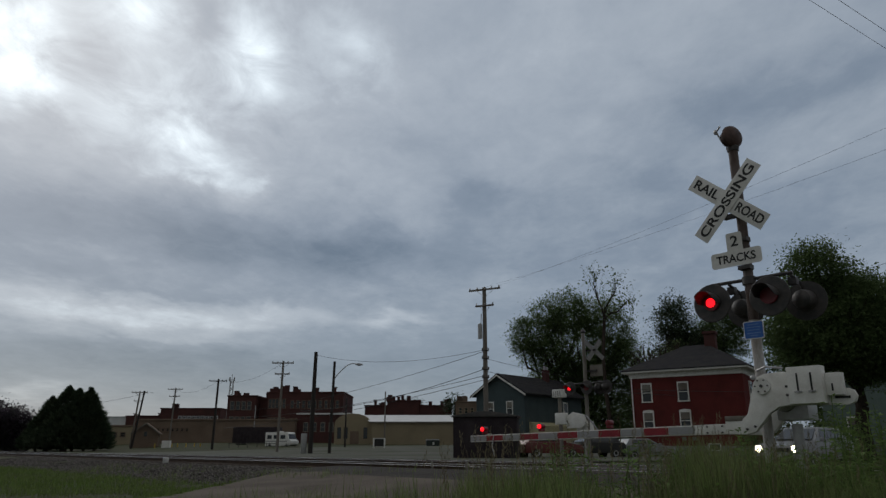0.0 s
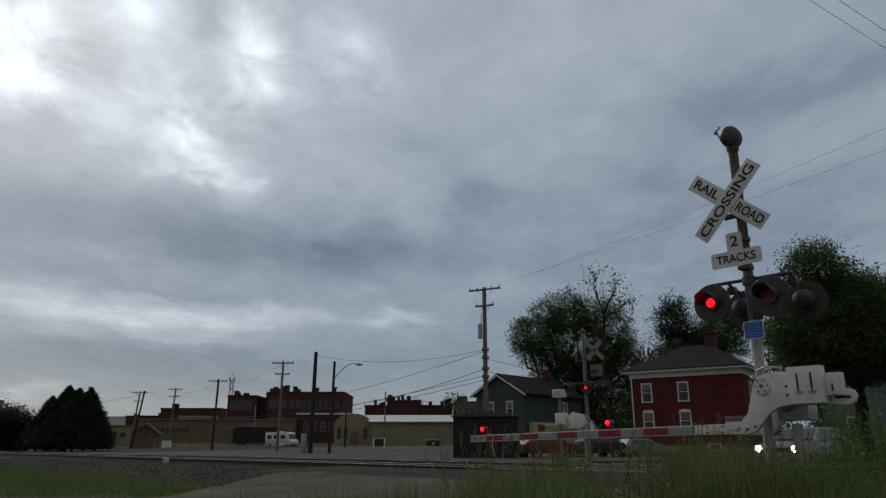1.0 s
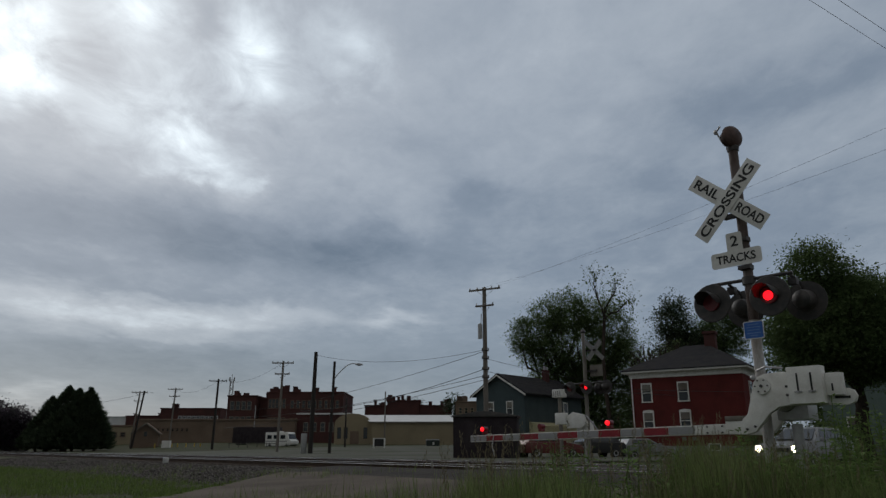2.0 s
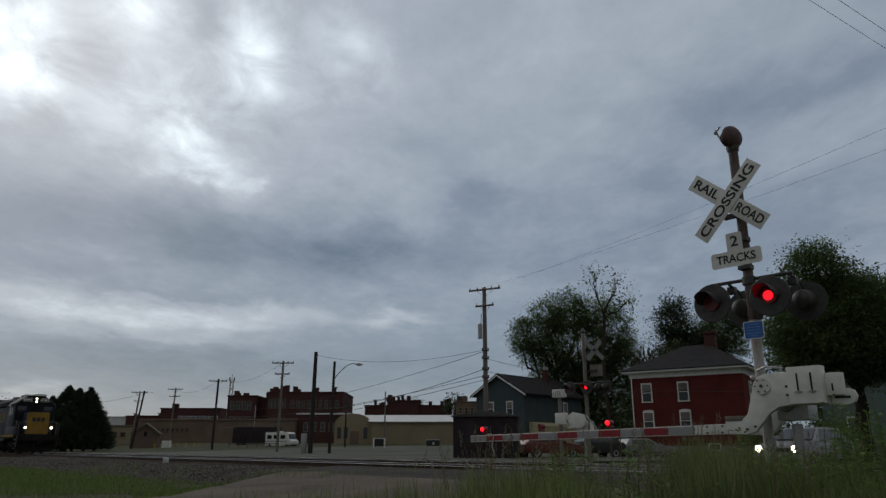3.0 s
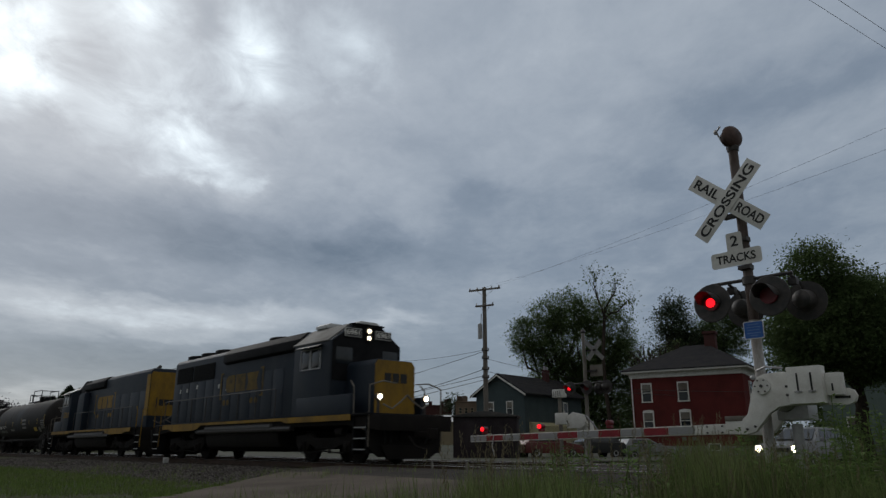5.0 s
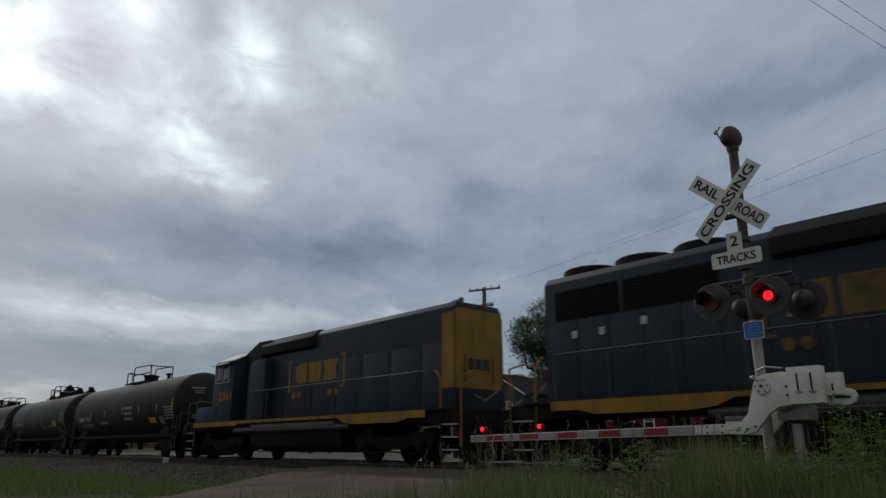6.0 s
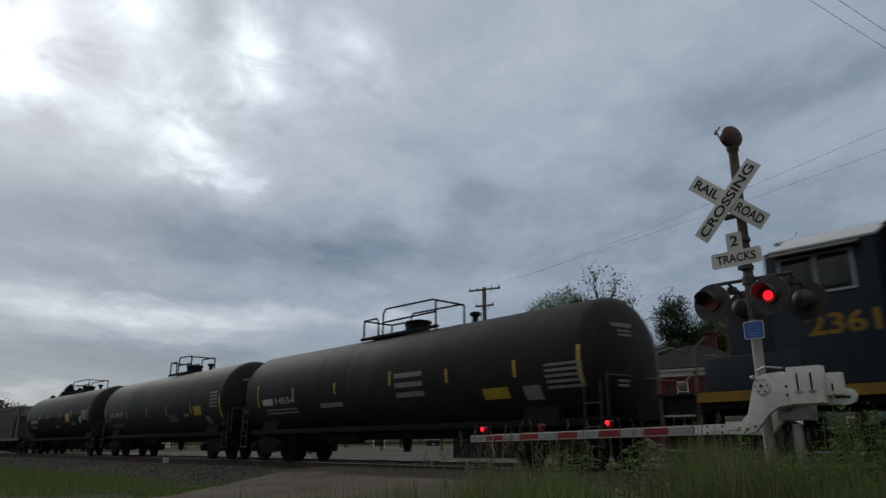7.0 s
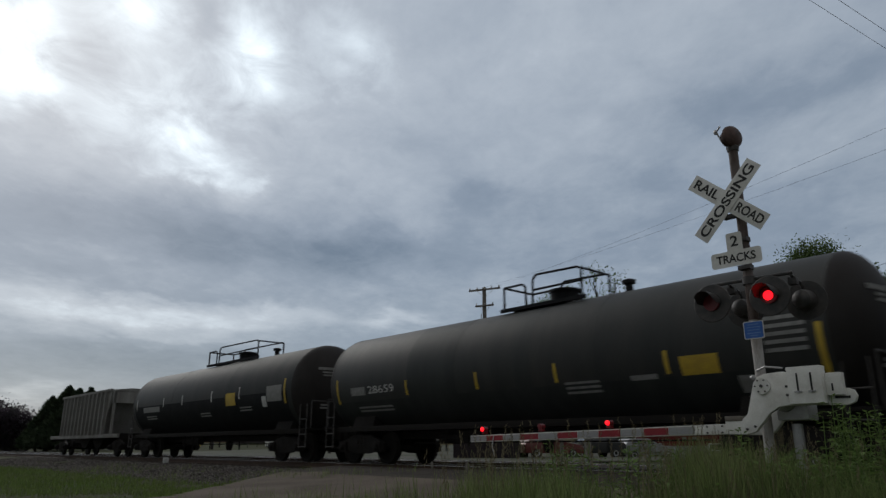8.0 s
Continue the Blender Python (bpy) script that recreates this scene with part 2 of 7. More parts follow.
M = dict(
    soil=mat("soil_and_grass", (0.036, 0.05, 0.016), 0.95, c2=(0.055, 0.047, 0.034), scale=0.35, bscale=9, bump=0.6, spec=0.06),
    road=mat("worn_asphalt", (0.125, 0.104, 0.085), 0.9, c2=(0.075, 0.063, 0.052), scale=0.6, bscale=30, bump=0.4, spec=0.06),
    lot=mat("pale_gravel_lot", (0.12, 0.118, 0.105), 0.95, c2=(0.06, 0.068, 0.042), scale=0.12, bscale=6, bump=0.3, spec=0.06),
    ballast=mat("ballast_bed", (0.12, 0.108, 0.1), 0.95, var=0.5, scale=1.2, bscale=22, bump=1.0, spec=0.06),
    stone=mat("ballast_stone", (0.15, 0.135, 0.128), 0.9, var=0.4, scale=5, bscale=40, rand=0.6, spec=0.1),
    tie=mat("creosoted_tie", (0.05, 0.036, 0.027), 0.9, var=0.45, scale=6, bscale=50, bump=0.4, stretch=(6, 1, 1), rand=0.2),
    rail=mat("rusty_rail", (0.075, 0.045, 0.03), 0.75, 0.3, var=0.4, scale=3, bscale=40),
    railtop=mat("polished_rail_head", (0.42, 0.41, 0.4), 0.28, 0.9, var=0.2, scale=2, bscale=30, bump=0.03),
    blue=mat("dark_blue_paint", (0.0105, 0.0195, 0.035), 0.55, c2=(0.024, 0.031, 0.041), scale=1.1, bscale=26, bump=0.06, stretch=(1, 1, 0.35), spec=0.3),
    fadedyellow=mat("faded_yellow_emblem", (0.19, 0.125, 0.03), 0.65, c2=(0.07, 0.055, 0.03), scale=2.5, bscale=30, bump=0.05, spec=0.2),
    yellow=mat("chrome_yellow_paint", (0.32, 0.185, 0.02), 0.6, c2=(0.17, 0.105, 0.025), scale=2.2, bscale=30, bump=0.06, stretch=(1, 1, 0.4), spec=0.25),
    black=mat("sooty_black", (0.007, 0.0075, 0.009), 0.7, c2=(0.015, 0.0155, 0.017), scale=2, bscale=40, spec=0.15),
    under=mat("grimy_underframe", (0.013, 0.0115, 0.011), 0.85, c2=(0.018, 0.0155, 0.0135), scale=3, bscale=30, bump=0.3, spec=0.15),
    tank=mat("black_tank_paint", (0.0178, 0.0153, 0.0148), 0.66, c2=(0.033, 0.03, 0.029), scale=0.7, bscale=30, bump=0.08, spec=0.22, stretch=(1, 1, 0.5)),
    tankteal=mat("dark_teal_tank_paint", (0.025, 0.0285, 0.028), 0.6, c2=(0.044, 0.043, 0.041), scale=0.6, bscale=28, bump=0.06, spec=0.3, stretch=(2.2, 1, 0.4)),
    reflector=mat("reflective_yellow", (0.55, 0.38, 0.035), 0.55, c2=(0.4, 0.27, 0.04), scale=4, bscale=40, bump=0.02),
    hopper=mat("weathered_hopper_grey", (0.2, 0.19, 0.165), 0.75, c2=(0.12, 0.1, 0.08), scale=1.2, bscale=25, stretch=(1, 1, 0.25)),
    tankband=mat("darker_tank_band", (0.02, 0.0235, 0.023), 0.6, c2=(0.036, 0.039, 0.038), scale=0.8, bscale=28, bump=0.08, stretch=(2.2, 1, 0.4), spec=0.3),
    wornband=mat("worn_blue_grey_band", (0.034, 0.038, 0.044), 0.65, c2=(0.018, 0.017, 0.017), scale=1.6, bscale=30, bump=0.06, stretch=(1, 1, 0.5), spec=0.25),
    hoppercar=mat("sun_bleached_hopper_paint", (0.22, 0.22, 0.21), 0.75, c2=(0.12, 0.11, 0.1), scale=1.2, bscale=25, stretch=(1, 1, 0.25)),
    apron=mat("dark_crossing_asphalt", (0.05, 0.043, 0.038), 0.9, c2=(0.03, 0.026, 0.023), scale=1.0, bscale=24, bump=0.5, spec=0.08),
    white=mat("white_paint", (0.74, 0.74, 0.71), 0.6, var=0.12, scale=5, bscale=60, bump=0.05, c2=(0.58, 0.57, 0.53)),
    decal=mat("white_stencil", (0.6, 0.6, 0.58), 0.7, var=0.35, scale=9, bscale=60, bump=0),
    greydecal=mat("grey_stencil", (0.26, 0.26, 0.25), 0.7, var=0.35, scale=9, bscale=60, bump=0),
    signblack=mat("black_lettering", (0.015, 0.015, 0.015), 0.6, bump=0, var=0.1),
    steel=mat("galvanised_steel", (0.4, 0.4, 0.4), 0.5, 0.6, var=0.25, scale=5, bscale=50, bump=0.05),
    rustmast=mat("rust_streaked_mast", (0.46, 0.45, 0.44), 0.65, 0.2, c2=(0.27, 0.235, 0.21), scale=4, bscale=40, stretch=(3, 3, 0.7)),
    darkmetal=mat("weathered_black_metal", (0.03, 0.03, 0.03), 0.55, 0.1, c2=(0.07, 0.06, 0.055), scale=8, bscale=50),
    bell=mat("corroded_bell_metal", (0.1, 0.06, 0.05), 0.55, 0.5, c2=(0.04, 0.03, 0.03), scale=8, bscale=60),
    red=mat("reflective_red", (0.26, 0.012, 0.022), 0.5, var=0.2, scale=6, bscale=60, bump=0.02),
    redlens=mat("dark_red_lens", (0.15, 0.006, 0.01), 0.4, var=0.1, bump=0.05),
    bluesign=mat("blue_sign", (0.03, 0.13, 0.45), 0.5, var=0.15, bump=0.02),
    brick=mat("red_brick", (0.135, 0.03, 0.027), 0.9, c2=(0.09, 0.023, 0.022), scale=0.8, bscale=14, bump=0.3, rand=0.0, spec=0.12),
    brickdark=mat("dark_red_brick", (0.092, 0.04, 0.036), 0.9, c2=(0.06, 0.032, 0.03), scale=0.3, bscale=5, bump=0.2, spec=0.12),
    tan=mat("tan_cladding", (0.3, 0.25, 0.165), 0.85, c2=(0.24, 0.2, 0.135), scale=0.3, bscale=8, bump=0.2, spec=0.12),
    brown=mat("brown_block_wall", (0.19, 0.14, 0.105), 0.9, c2=(0.14, 0.105, 0.08), scale=0.25, bscale=6, bump=0.2, spec=0.12),
    roofdark=mat("dark_shingles", (0.019, 0.019, 0.022), 0.95, c2=(0.032, 0.03, 0.03), scale=1.5, bscale=12, bump=0.4, spec=0.12),
    roofwhite=mat("white_metal_roof", (0.62, 0.63, 0.63), 0.6, var=0.15, scale=0.4, bscale=8),
    siding=mat("grey_green_siding", (0.075, 0.1, 0.105), 0.8, c2=(0.06, 0.08, 0.085), scale=0.8, bscale=12, spec=0.12),
    cream=mat("cream_siding", (0.42, 0.39, 0.24), 0.8, var=0.2, scale=0.8, bscale=12, spec=0.12),
    shed=mat("dark_brown_steel", (0.03, 0.023, 0.027), 0.7, c2=(0.045, 0.037, 0.04), scale=1.5, bscale=20, spec=0.12),
    wood=mat("weathered_pole_wood", (0.2, 0.182, 0.162), 0.9, c2=(0.14, 0.125, 0.11), scale=2, bscale=20, stretch=(8, 8, 0.6), bump=0.4, spec=0.12),
    wooddark=mat("tarred_pole_wood", (0.028, 0.023, 0.02), 0.85, var=0.4, scale=2, bscale=20, stretch=(8, 8, 0.6), bump=0.4),
    wire=mat("cable_black", (0.03, 0.03, 0.03), 0.7, bump=0),
    ceramic=mat("porcelain", (0.3, 0.29, 0.28), 0.3, bump=0),
    bark=mat("bark", (0.06, 0.048, 0.038), 0.95, var=0.5, scale=4, bscale=16, bump=1.0, stretch=(3, 3, 0.6), spec=0.12),
    leaf=mat("broad_leaves", (0.085, 0.13, 0.05), 0.7, c2=(0.12, 0.165, 0.07), scale=0.5, bscale=5, bump=0, rand=0.28, spec=0.08, thin=0.5),
    leafpale=mat("pale_leaves", (0.11, 0.15, 0.06), 0.7, c2=(0.05, 0.08, 0.03), scale=0.8, bscale=5, bump=0, rand=0.4, spec=0.15, thin=0.42),
    needle=mat("dark_needles", (0.045, 0.066, 0.04), 0.7, c2=(0.06, 0.08, 0.045), scale=0.8, bscale=5, bump=0, rand=0.4, spec=0.15, thin=0.42),
    purple=mat("purple_leaves", (0.06, 0.042, 0.062), 0.7, c2=(0.04, 0.045, 0.04), scale=0.8, bscale=5, bump=0, rand=0.4, spec=0.15, thin=0.42),
    grass=mat("lawn_grass", (0.095, 0.155, 0.034), 0.7, c2=(0.12, 0.155, 0.05), scale=0.7, bscale=6, bump=0, rand=0.4, spec=0.12, thin=0.4),
    tallgrass=mat("tall_grass", (0.115, 0.165, 0.05), 0.7, c2=(0.17, 0.19, 0.085), scale=0.9, bscale=6, bump=0, rand=0.45, spec=0.12, thin=0.4),
    weed=mat("weed_leaves", (0.115, 0.19, 0.05), 0.6, c2=(0.15, 0.21, 0.07), scale=2, bscale=9, bump=0, rand=0.4, spec=0.15, thin=0.42),
    seed=mat("seed_heads", (0.2, 0.17, 0.1), 0.9, var=0.4, bump=0, rand=0.3),
    pane=glass("window_pane"),
    carpaint=mat("silver_car_paint", (0.24, 0.245, 0.25), 0.35, 0.4, var=0.08, bump=0),
    redcar=mat("dark_red_car_paint", (0.12, 0.02, 0.018), 0.35, 0.1, var=0.1, bump=0),
    rubber=mat("tyre_rubber", (0.02, 0.02, 0.02), 0.9, bump=0.1),
    chrome=mat("dull_chrome", (0.5, 0.5, 0.5), 0.3, 0.9, var=0.1, bump=0),
    yellowpost=mat("yellow_bollard_paint", (0.5, 0.35, 0.05), 0.6, var=0.2),
    concrete=mat("concrete", (0.3, 0.29, 0.27), 0.9, var=0.3, scale=1.5, bscale=25),
    lamp_red=glow("lit_red_lens", (1.0, 0.008, 0.016), 1.8),
    lamp_white=glow("lit_headlight", (1.0, 0.84, 0.58), 7.0),
)


# ---------------------------------------------------------------- mesh tools
class Geo:
    """Collects vertices and faces."""

    def __init__(self):
        self.v, self.f = [], []

    def add(self, vs, fs):
        k = len(self.v)
        self.v += [tuple(p) for p in vs]
        self.f += [tuple(i + k for i in f) for f in fs]
        return self

    def box(self, c, s, rz=0.0, rx=0.0, ry=0.0):
        m = pose(c[0], c[1], c[2], rx, ry, rz)
        h = [x / 2 for x in s]
        vs = [m @ Vector((a * h[0], b * h[1], d * h[2])) for d in (-1, 1) for b in (-1, 1) for a in (-1, 1)]
        return self.add(vs, [(0, 2, 3, 1), (4, 5, 7, 6), (0, 1, 5, 4), (2, 6, 7, 3), (0, 4, 6, 2), (1, 3, 7, 5)])

    def tube(self, a, b, r, r2=None, seg=10, cap=True):
        a, b = Vector(a), Vector(b)
        r2 = r if r2 is None else r2
        q = (b - a).to_track_quat("Z", "Y").to_matrix()
        vs = []
        for p, rr in ((a, r), (b, r2)):
            for i in range(seg):
                w = 2 * math.pi * i / seg
                vs.append(p + q @ Vector((rr * math.cos(w), rr * math.sin(w), 0)))
        fs = [(i, (i + 1) % seg, seg + (i + 1) % seg, seg + i) for i in range(seg)]
        if cap:
            fs += [tuple(range(seg))[::-1], tuple(range(seg, 2 * seg))]
        return self.add(vs, fs)

    def path(self, pts, r, seg=6):
        for a, b in zip(pts, pts[1:]):
            self.tube(a, b, r, r, seg)
        return self

    def lathe(self, prof, axis="Z", seg=20, at=(0, 0, 0), m=None):
        """prof: (distance along the axis, radius)."""
        vs, fs = [], []
        for h, r in prof:
            for i in range(seg):
                w = 2 * math.pi * i / seg
                a, b = r * math.cos(w), r * math.sin(w)
                p = Vector((a, b, h) if axis == "Z" else (h, a, b) if axis == "X" else (b, h, a))
                if m is not None:
                    p = m @ p
                vs.append(p + Vector(at))
        for j in range(len(prof) - 1):
            for i in range(seg):
                k = (i + 1) % seg
                fs.append((j * seg + i, j * seg + k, (j + 1) * seg + k, (j + 1) * seg + i))
        fs += [tuple(range(seg))[::-1], tuple(range((len(prof) - 1) * seg, len(prof) * seg))]
        return self.add(vs, fs)

    def prism(self, poly, lo, hi, axis="X"):
        """A closed outline drawn out along an axis. X: outline in (y, z); Y: in (x, z); Z: in (x, y)."""
        n = len(poly)

        def at(p, h):
            return (h, p[0], p[1]) if axis == "X" else (p[0], h, p[1]) if axis == "Y" else (p[0], p[1], h)
        vs = [at(p, lo) for p in poly] + [at(p, hi) for p in poly]
        fs = [(i, (i + 1) % n, n + (i + 1) % n, n + i) for i in range(n)] + [tuple(range(n))[::-1], tuple(range(n, 2 * n))]
        return self.add(vs, fs)


def part(name, geo, material, parent=None, label="", bevel=0.0, smooth=30, m=None, kind=""):
    """ONE mesh object from a Geo, under its thing or part."""
    me = bpy.data.meshes.new(name)
    me.from_pydata(geo.v, [], geo.f)
    me.validate()
    bm = bmesh.new()
    bm.from_mesh(me)
    bmesh.ops.recalc_face_normals(bm, faces=bm.faces)
    if bevel:
        es = [e for e in bm.edges if len(e.link_faces) == 2 and e.calc_face_angle(0) > 0.5]
        bmesh.ops.bevel(bm, geom=es, offset=bevel, segments=2, affect="EDGES", profile=0.6, clamp_overlap=True)
    bm.to_mesh(me)
    bm.free()
    me.materials.append(M[material] if isinstance(material, str) else material)
    if smooth:
        me.polygons.foreach_set("use_smooth", [True] * len(me.polygons))
        me.set_sharp_from_angle(angle=radians(smooth))
    ob = new(name, me)
    if parent is not None:
        ob.parent = parent
    if m is not None:
        ob.matrix_basis = m
    if label or kind:
        tagged(ob, label, kind=kind)
    return ob


def raw(name, v, f, material, parent=None, smooth=False):
    """A large mesh straight from lists."""
    me = bpy.data.meshes.new(name)
    me.from_pydata(v, [], f)
    me.materials.append(M[material] if isinstance(material, str) else material)
    if smooth:
        me.polygons.foreach_set("use_smooth", [True] * len(me.polygons))
    ob = new(name, me)
    ob.parent = parent
    return ob


def thing(name, m, label, category, group=""):
    ob = new(name)
    ob.empty_display_size = 0.2
    ob.matrix_basis = m
    return tagged(ob, label, category, group)


def on(s, n, z=0.0):
    """A place from metres along the track, across it, and up."""
    return Vector((TX * s + NX * n, TY * s + NY * n, z))


def at_track(s, n, z=0.0, rz=0.0):
    p = on(s, n, z)
    return pose(p.x, p.y, p.z, 0, 0, HEAD + rz)


def text_mesh(name, words, size, material, parent, m, spread=1.0, label="", bold=0.0, width=None):
    cu = bpy.data.curves.new(name, "FONT")
    cu.body, cu.size, cu.align_x, cu.align_y = words, size, "CENTER", "CENTER"
    cu.extrude, cu.offset, cu.space_character = 0.0015, bold, spread
    tmp = bpy.data.objects.new(name, cu)
    me = bpy.data.meshes.new_from_object(tmp)
    bpy.data.objects.remove(tmp)
    if width:
        xs = [v.co.x for v in me.vertices]
        k = width / (max(xs) - min(xs))
        for v in me.vertices:
            v.co.x *= k
    me.materials.clear()
    me.materials.append(M[material])
    ob = new(name, me)
    ob.parent, ob.matrix_basis = parent, m
    if label:
        tagged(ob, label)
    return ob


# ---------------------------------------------------------------- ground, road, tracks
def smooth01(a, b, x):
    t = max(0.0, min(1.0, (x - a) / (b - a)))
    return t * t * (3 - 2 * t)


def road_edge(n):
    """The near road's far edge flares out towards the rails."""
    return -12.9 - 0.85 * max(0.0, n - 5.0) * smooth01(20, 9, n) if n < 12 else -12.4


def road_share(s, n):
    return smooth01(road_edge(n) - 1.2, road_edge(n), s) * smooth01(-3.6, -4.6, s)


def ground_z(s, n):
    bed = smooth01(8.6, 12.0, n) * smooth01(23.6, 21.0, n)
    near = -0.52
    far = -0.16 - 0.10 * smooth01(22, 32, n) * smooth01(-30, -8, s)
    base = near + (far - near) * smooth01(12.0, 21.0, n)
    z = base + (-0.23 - base) * bed
    dist = math.hypot(s, n)
    z += smooth01(26, 62, n) * (0.017 * min(max(0.0, dist - 64), 110) + 0.006 * min(max(0.0, dist - 174), 300))
    r = road_share(s, n) * smooth01(40, 28, n)
    rz = -0.42 + 0.37 * smooth01(3.0, 12.4, n) if n < 16 else -0.05 - 0.22 * smooth01(20.5, 30, n)
    return z + (rz - z) * r


def spread_steps(lo, hi, fine_lo, fine_hi, step, grow=1.35):
    xs, x, d = [], fine_lo, step
    while x < fine_hi:
        xs.append(x)
        x += step
    d, y = step, fine_hi
    while y < hi:
        xs.append(y)
        d *= grow
        y += d
    xs.append(hi)
    d, y = step, fine_lo - step
    while y > lo:
        xs.append(y)
        d *= grow
        y -= d
    xs.append(lo)
    return sorted(xs)


def build_ground():
    ss = spread_steps(-3000, 3000, -50, 8, 0.5)
    ns = spread_steps(-3000, 3000, -2, 34, 0.4)
    v = []
    for n in ns:
        for s in ss:
            z = ground_z(s, n)
            w = noise.noise((s * 0.45, n * 0.45, 0)) * 0.05 + noise.noise((s * 1.7, n * 1.7, 3)) * 0.02
            if abs(s) > 200 or abs(n) > 200:
                w = 0
            v.append((*on(s, n, z + w * (1 - road_share(s, n)))[:2], z + w * (1 - road_share(s, n))))
    k = len(ss)
    f = [(j * k + i, j * k + i + 1, (j + 1) * k + i + 1, (j + 1) * k + i) for j in range(len(ns) - 1) for i in range(k - 1)]
    ob = raw("ground", v, f, "soil", smooth=True)
    tagged(ob, "grassy and gravelly ground beside the railway", "ground", kind="structure")


def strip(name, material, inside, s0, s1, n0, n1, step, lift, label, category):
    """A patch of paving that follows the ground, a little above it."""
    v, f, at = [], [], {}
    si, ni = int((s1 - s0) / step), int((n1 - n0) / step)
    for j in range(ni):
        for i in range(si):
            s, n = s0 + (i + 0.5) * step, n0 + (j + 0.5) * step
            if not inside(s, n):
                continue
            q = []
            for a, b in ((i, j), (i + 1, j), (i + 1, j + 1), (i, j + 1)):
                if (a, b) not in at:
                    s2, n2 = s0 + a * step, n0 + b * step
                    z = ground_z(s2, n2) + lift
                    at[a, b] = len(v)
                    v.append(tuple(on(s2, n2, z)))
                q.append(at[a, b])
            f.append(q)
    return tagged(raw(name, v, f, material, smooth=True), label, category, kind="structure")


def build_road():
    wob = lambda s: noise.noise((s * 0.6, 1.7, 0)) * 0.5
    strip("road", "road", lambda s, n: road_edge(n) + wob(n) < s < -4.4 + wob(n + 40) * 0.5 and not 9.5 + 0.5 * wob(s) < n < 19.9, -24, -3, -14, 34, 0.3, 0.03,
          "cracked grey asphalt road leading over the crossing", "road")
    strip("crossing_apron", "apron", lambda s, n: road_edge(n) + wob(n) < s < -4.3 and 9.2 + 0.5 * wob(s) < n < 12.35, -24, -3, 8, 13, 0.15, 0.022,
          "dark patched asphalt next to the rails", "apron")
    # planks and asphalt between the rails, flush with the rail heads
    g = Geo()
    for a, b in ((12.2, TRACK - 0.80), (TRACK - 0.66, TRACK + 0.66), (TRACK + 0.80, TRACK_FAR - 0.80), (TRACK_FAR - 0.66, TRACK_FAR + 0.66), (TRACK_FAR + 0.80, 20.1)):
        p = [on(-12.6, a), on(-4.2, a), on(-4.2, b), on(-12.6, b)]
        g.add([(q.x, q.y, z) for z in (-0.3, -0.012) for q in p], [(3, 2, 1, 0), (4, 5, 6, 7), (0, 1, 5, 4), (1, 2, 6, 5), (2, 3, 7, 6), (3, 0, 4, 7)])
    tagged(part("crossing_surface", g, "apron", bevel=0.02), "asphalt panels between the rails of the level crossing", "crossing", kind="structure")
    strip("car_park", "lot", lambda s, n: -88 < s < -19 and 24.5 + wob(s * 0.3) < n < 95 and n < 60 - (s + 20) * 0.6, -120, -10, 24, 96, 2.0, 0.05,
          "pale gravel yard beyond the railway", "yard")


def build_track(n0, label):
    bed = thing("railway_track", at_track(0, n0), label, "railway track", "railway tracks")
    prof = [(-0.07, -0.18), (0.07, -0.18), (0.07, -0.165), (0.012, -0.145), (0.012, -0.045), (0.036, -0.03), (0.036, -0.008), (-0.036, -0.008), (-0.036, -0.03), (-0.012, -0.045), (-0.012, -0.145), (-0.07, -0.165)]
    for y in (-0.75, 0.75):
        r = part("rail", Geo().prism([(y + a, b) for a, b in prof], -220, 60), "rail", bed)
        part("rail_head", Geo().prism([(y - 0.035, -0.008), (y + 0.035, -0.008), (y + 0.03, 0), (y - 0.03, 0)], -220, 60), "railtop", r, "shiny worn steel running surface")
    tie = Geo().box((0, 0, -0.27), (0.23, 2.6, 0.18))
    first = part("tie", tie, "tie", bed, bevel=0.012)
    rnd = random.Random(4)
    for i in range(150):
        x = -82 + i * 0.54
        o = first if i == 0 else bpy.data.objects.new("tie", first.data)
        if i:
            scene.collection.objects.link(o)
            o.parent = bed
        o.matrix_basis = pose(x, rnd.uniform(-0.04, 0.04), rnd.uniform(-0.012, 0.008), 0, 0, rnd.uniform(-1, 1))


def build_ballast():
    rnd = random.Random(9)
    v, f = [], []
    ico = [(0, 0, 1), (0.9, 0, 0.1), (0.1, 0.95, 0), (-0.9, 0.1, 0.05), (-0.05, -0.9, 0), (0.1, 0, -0.8)]
    tri = [(0, 1, 2), (0, 2, 3), (0, 3, 4), (0, 4, 1), (5, 2, 1), (5, 3, 2), (5, 4, 3), (5, 1, 4)]
    count = 0
    while count < 26000:
        s = -13 - 45 * rnd.random() ** 1.7
        n = rnd.choice((rnd.uniform(8.4, 13), rnd.uniform(8.4, 13), rnd.uniform(13, 21.5)))
        if n < 9.4 and rnd.random() > (n - 8.2) or s > road_edge(n) - 0.4 - rnd.random():
            continue
        r = rnd.uniform(0.022, 0.05)
        z = ground_z(s, n) + rnd.uniform(0.0, 0.025)
        m = Euler((rnd.uniform(0, 6), rnd.uniform(0, 6), rnd.uniform(0, 6))).to_matrix()
        p = on(s, n, z)
        k = len(v)
        for c in ico:
            q = m @ Vector(c) * (r * rnd.uniform(0.75, 1.25))
            v.append((p.x + q.x, p.y + q.y, p.z + q.z))
        f += [tuple(i + k for i in t) for t in tri]
        count += 1
    tagged(raw("ballast_stones", v, f, "stone"), "grey-brown crushed stone ballast along the track", "ballast", kind="stuff")


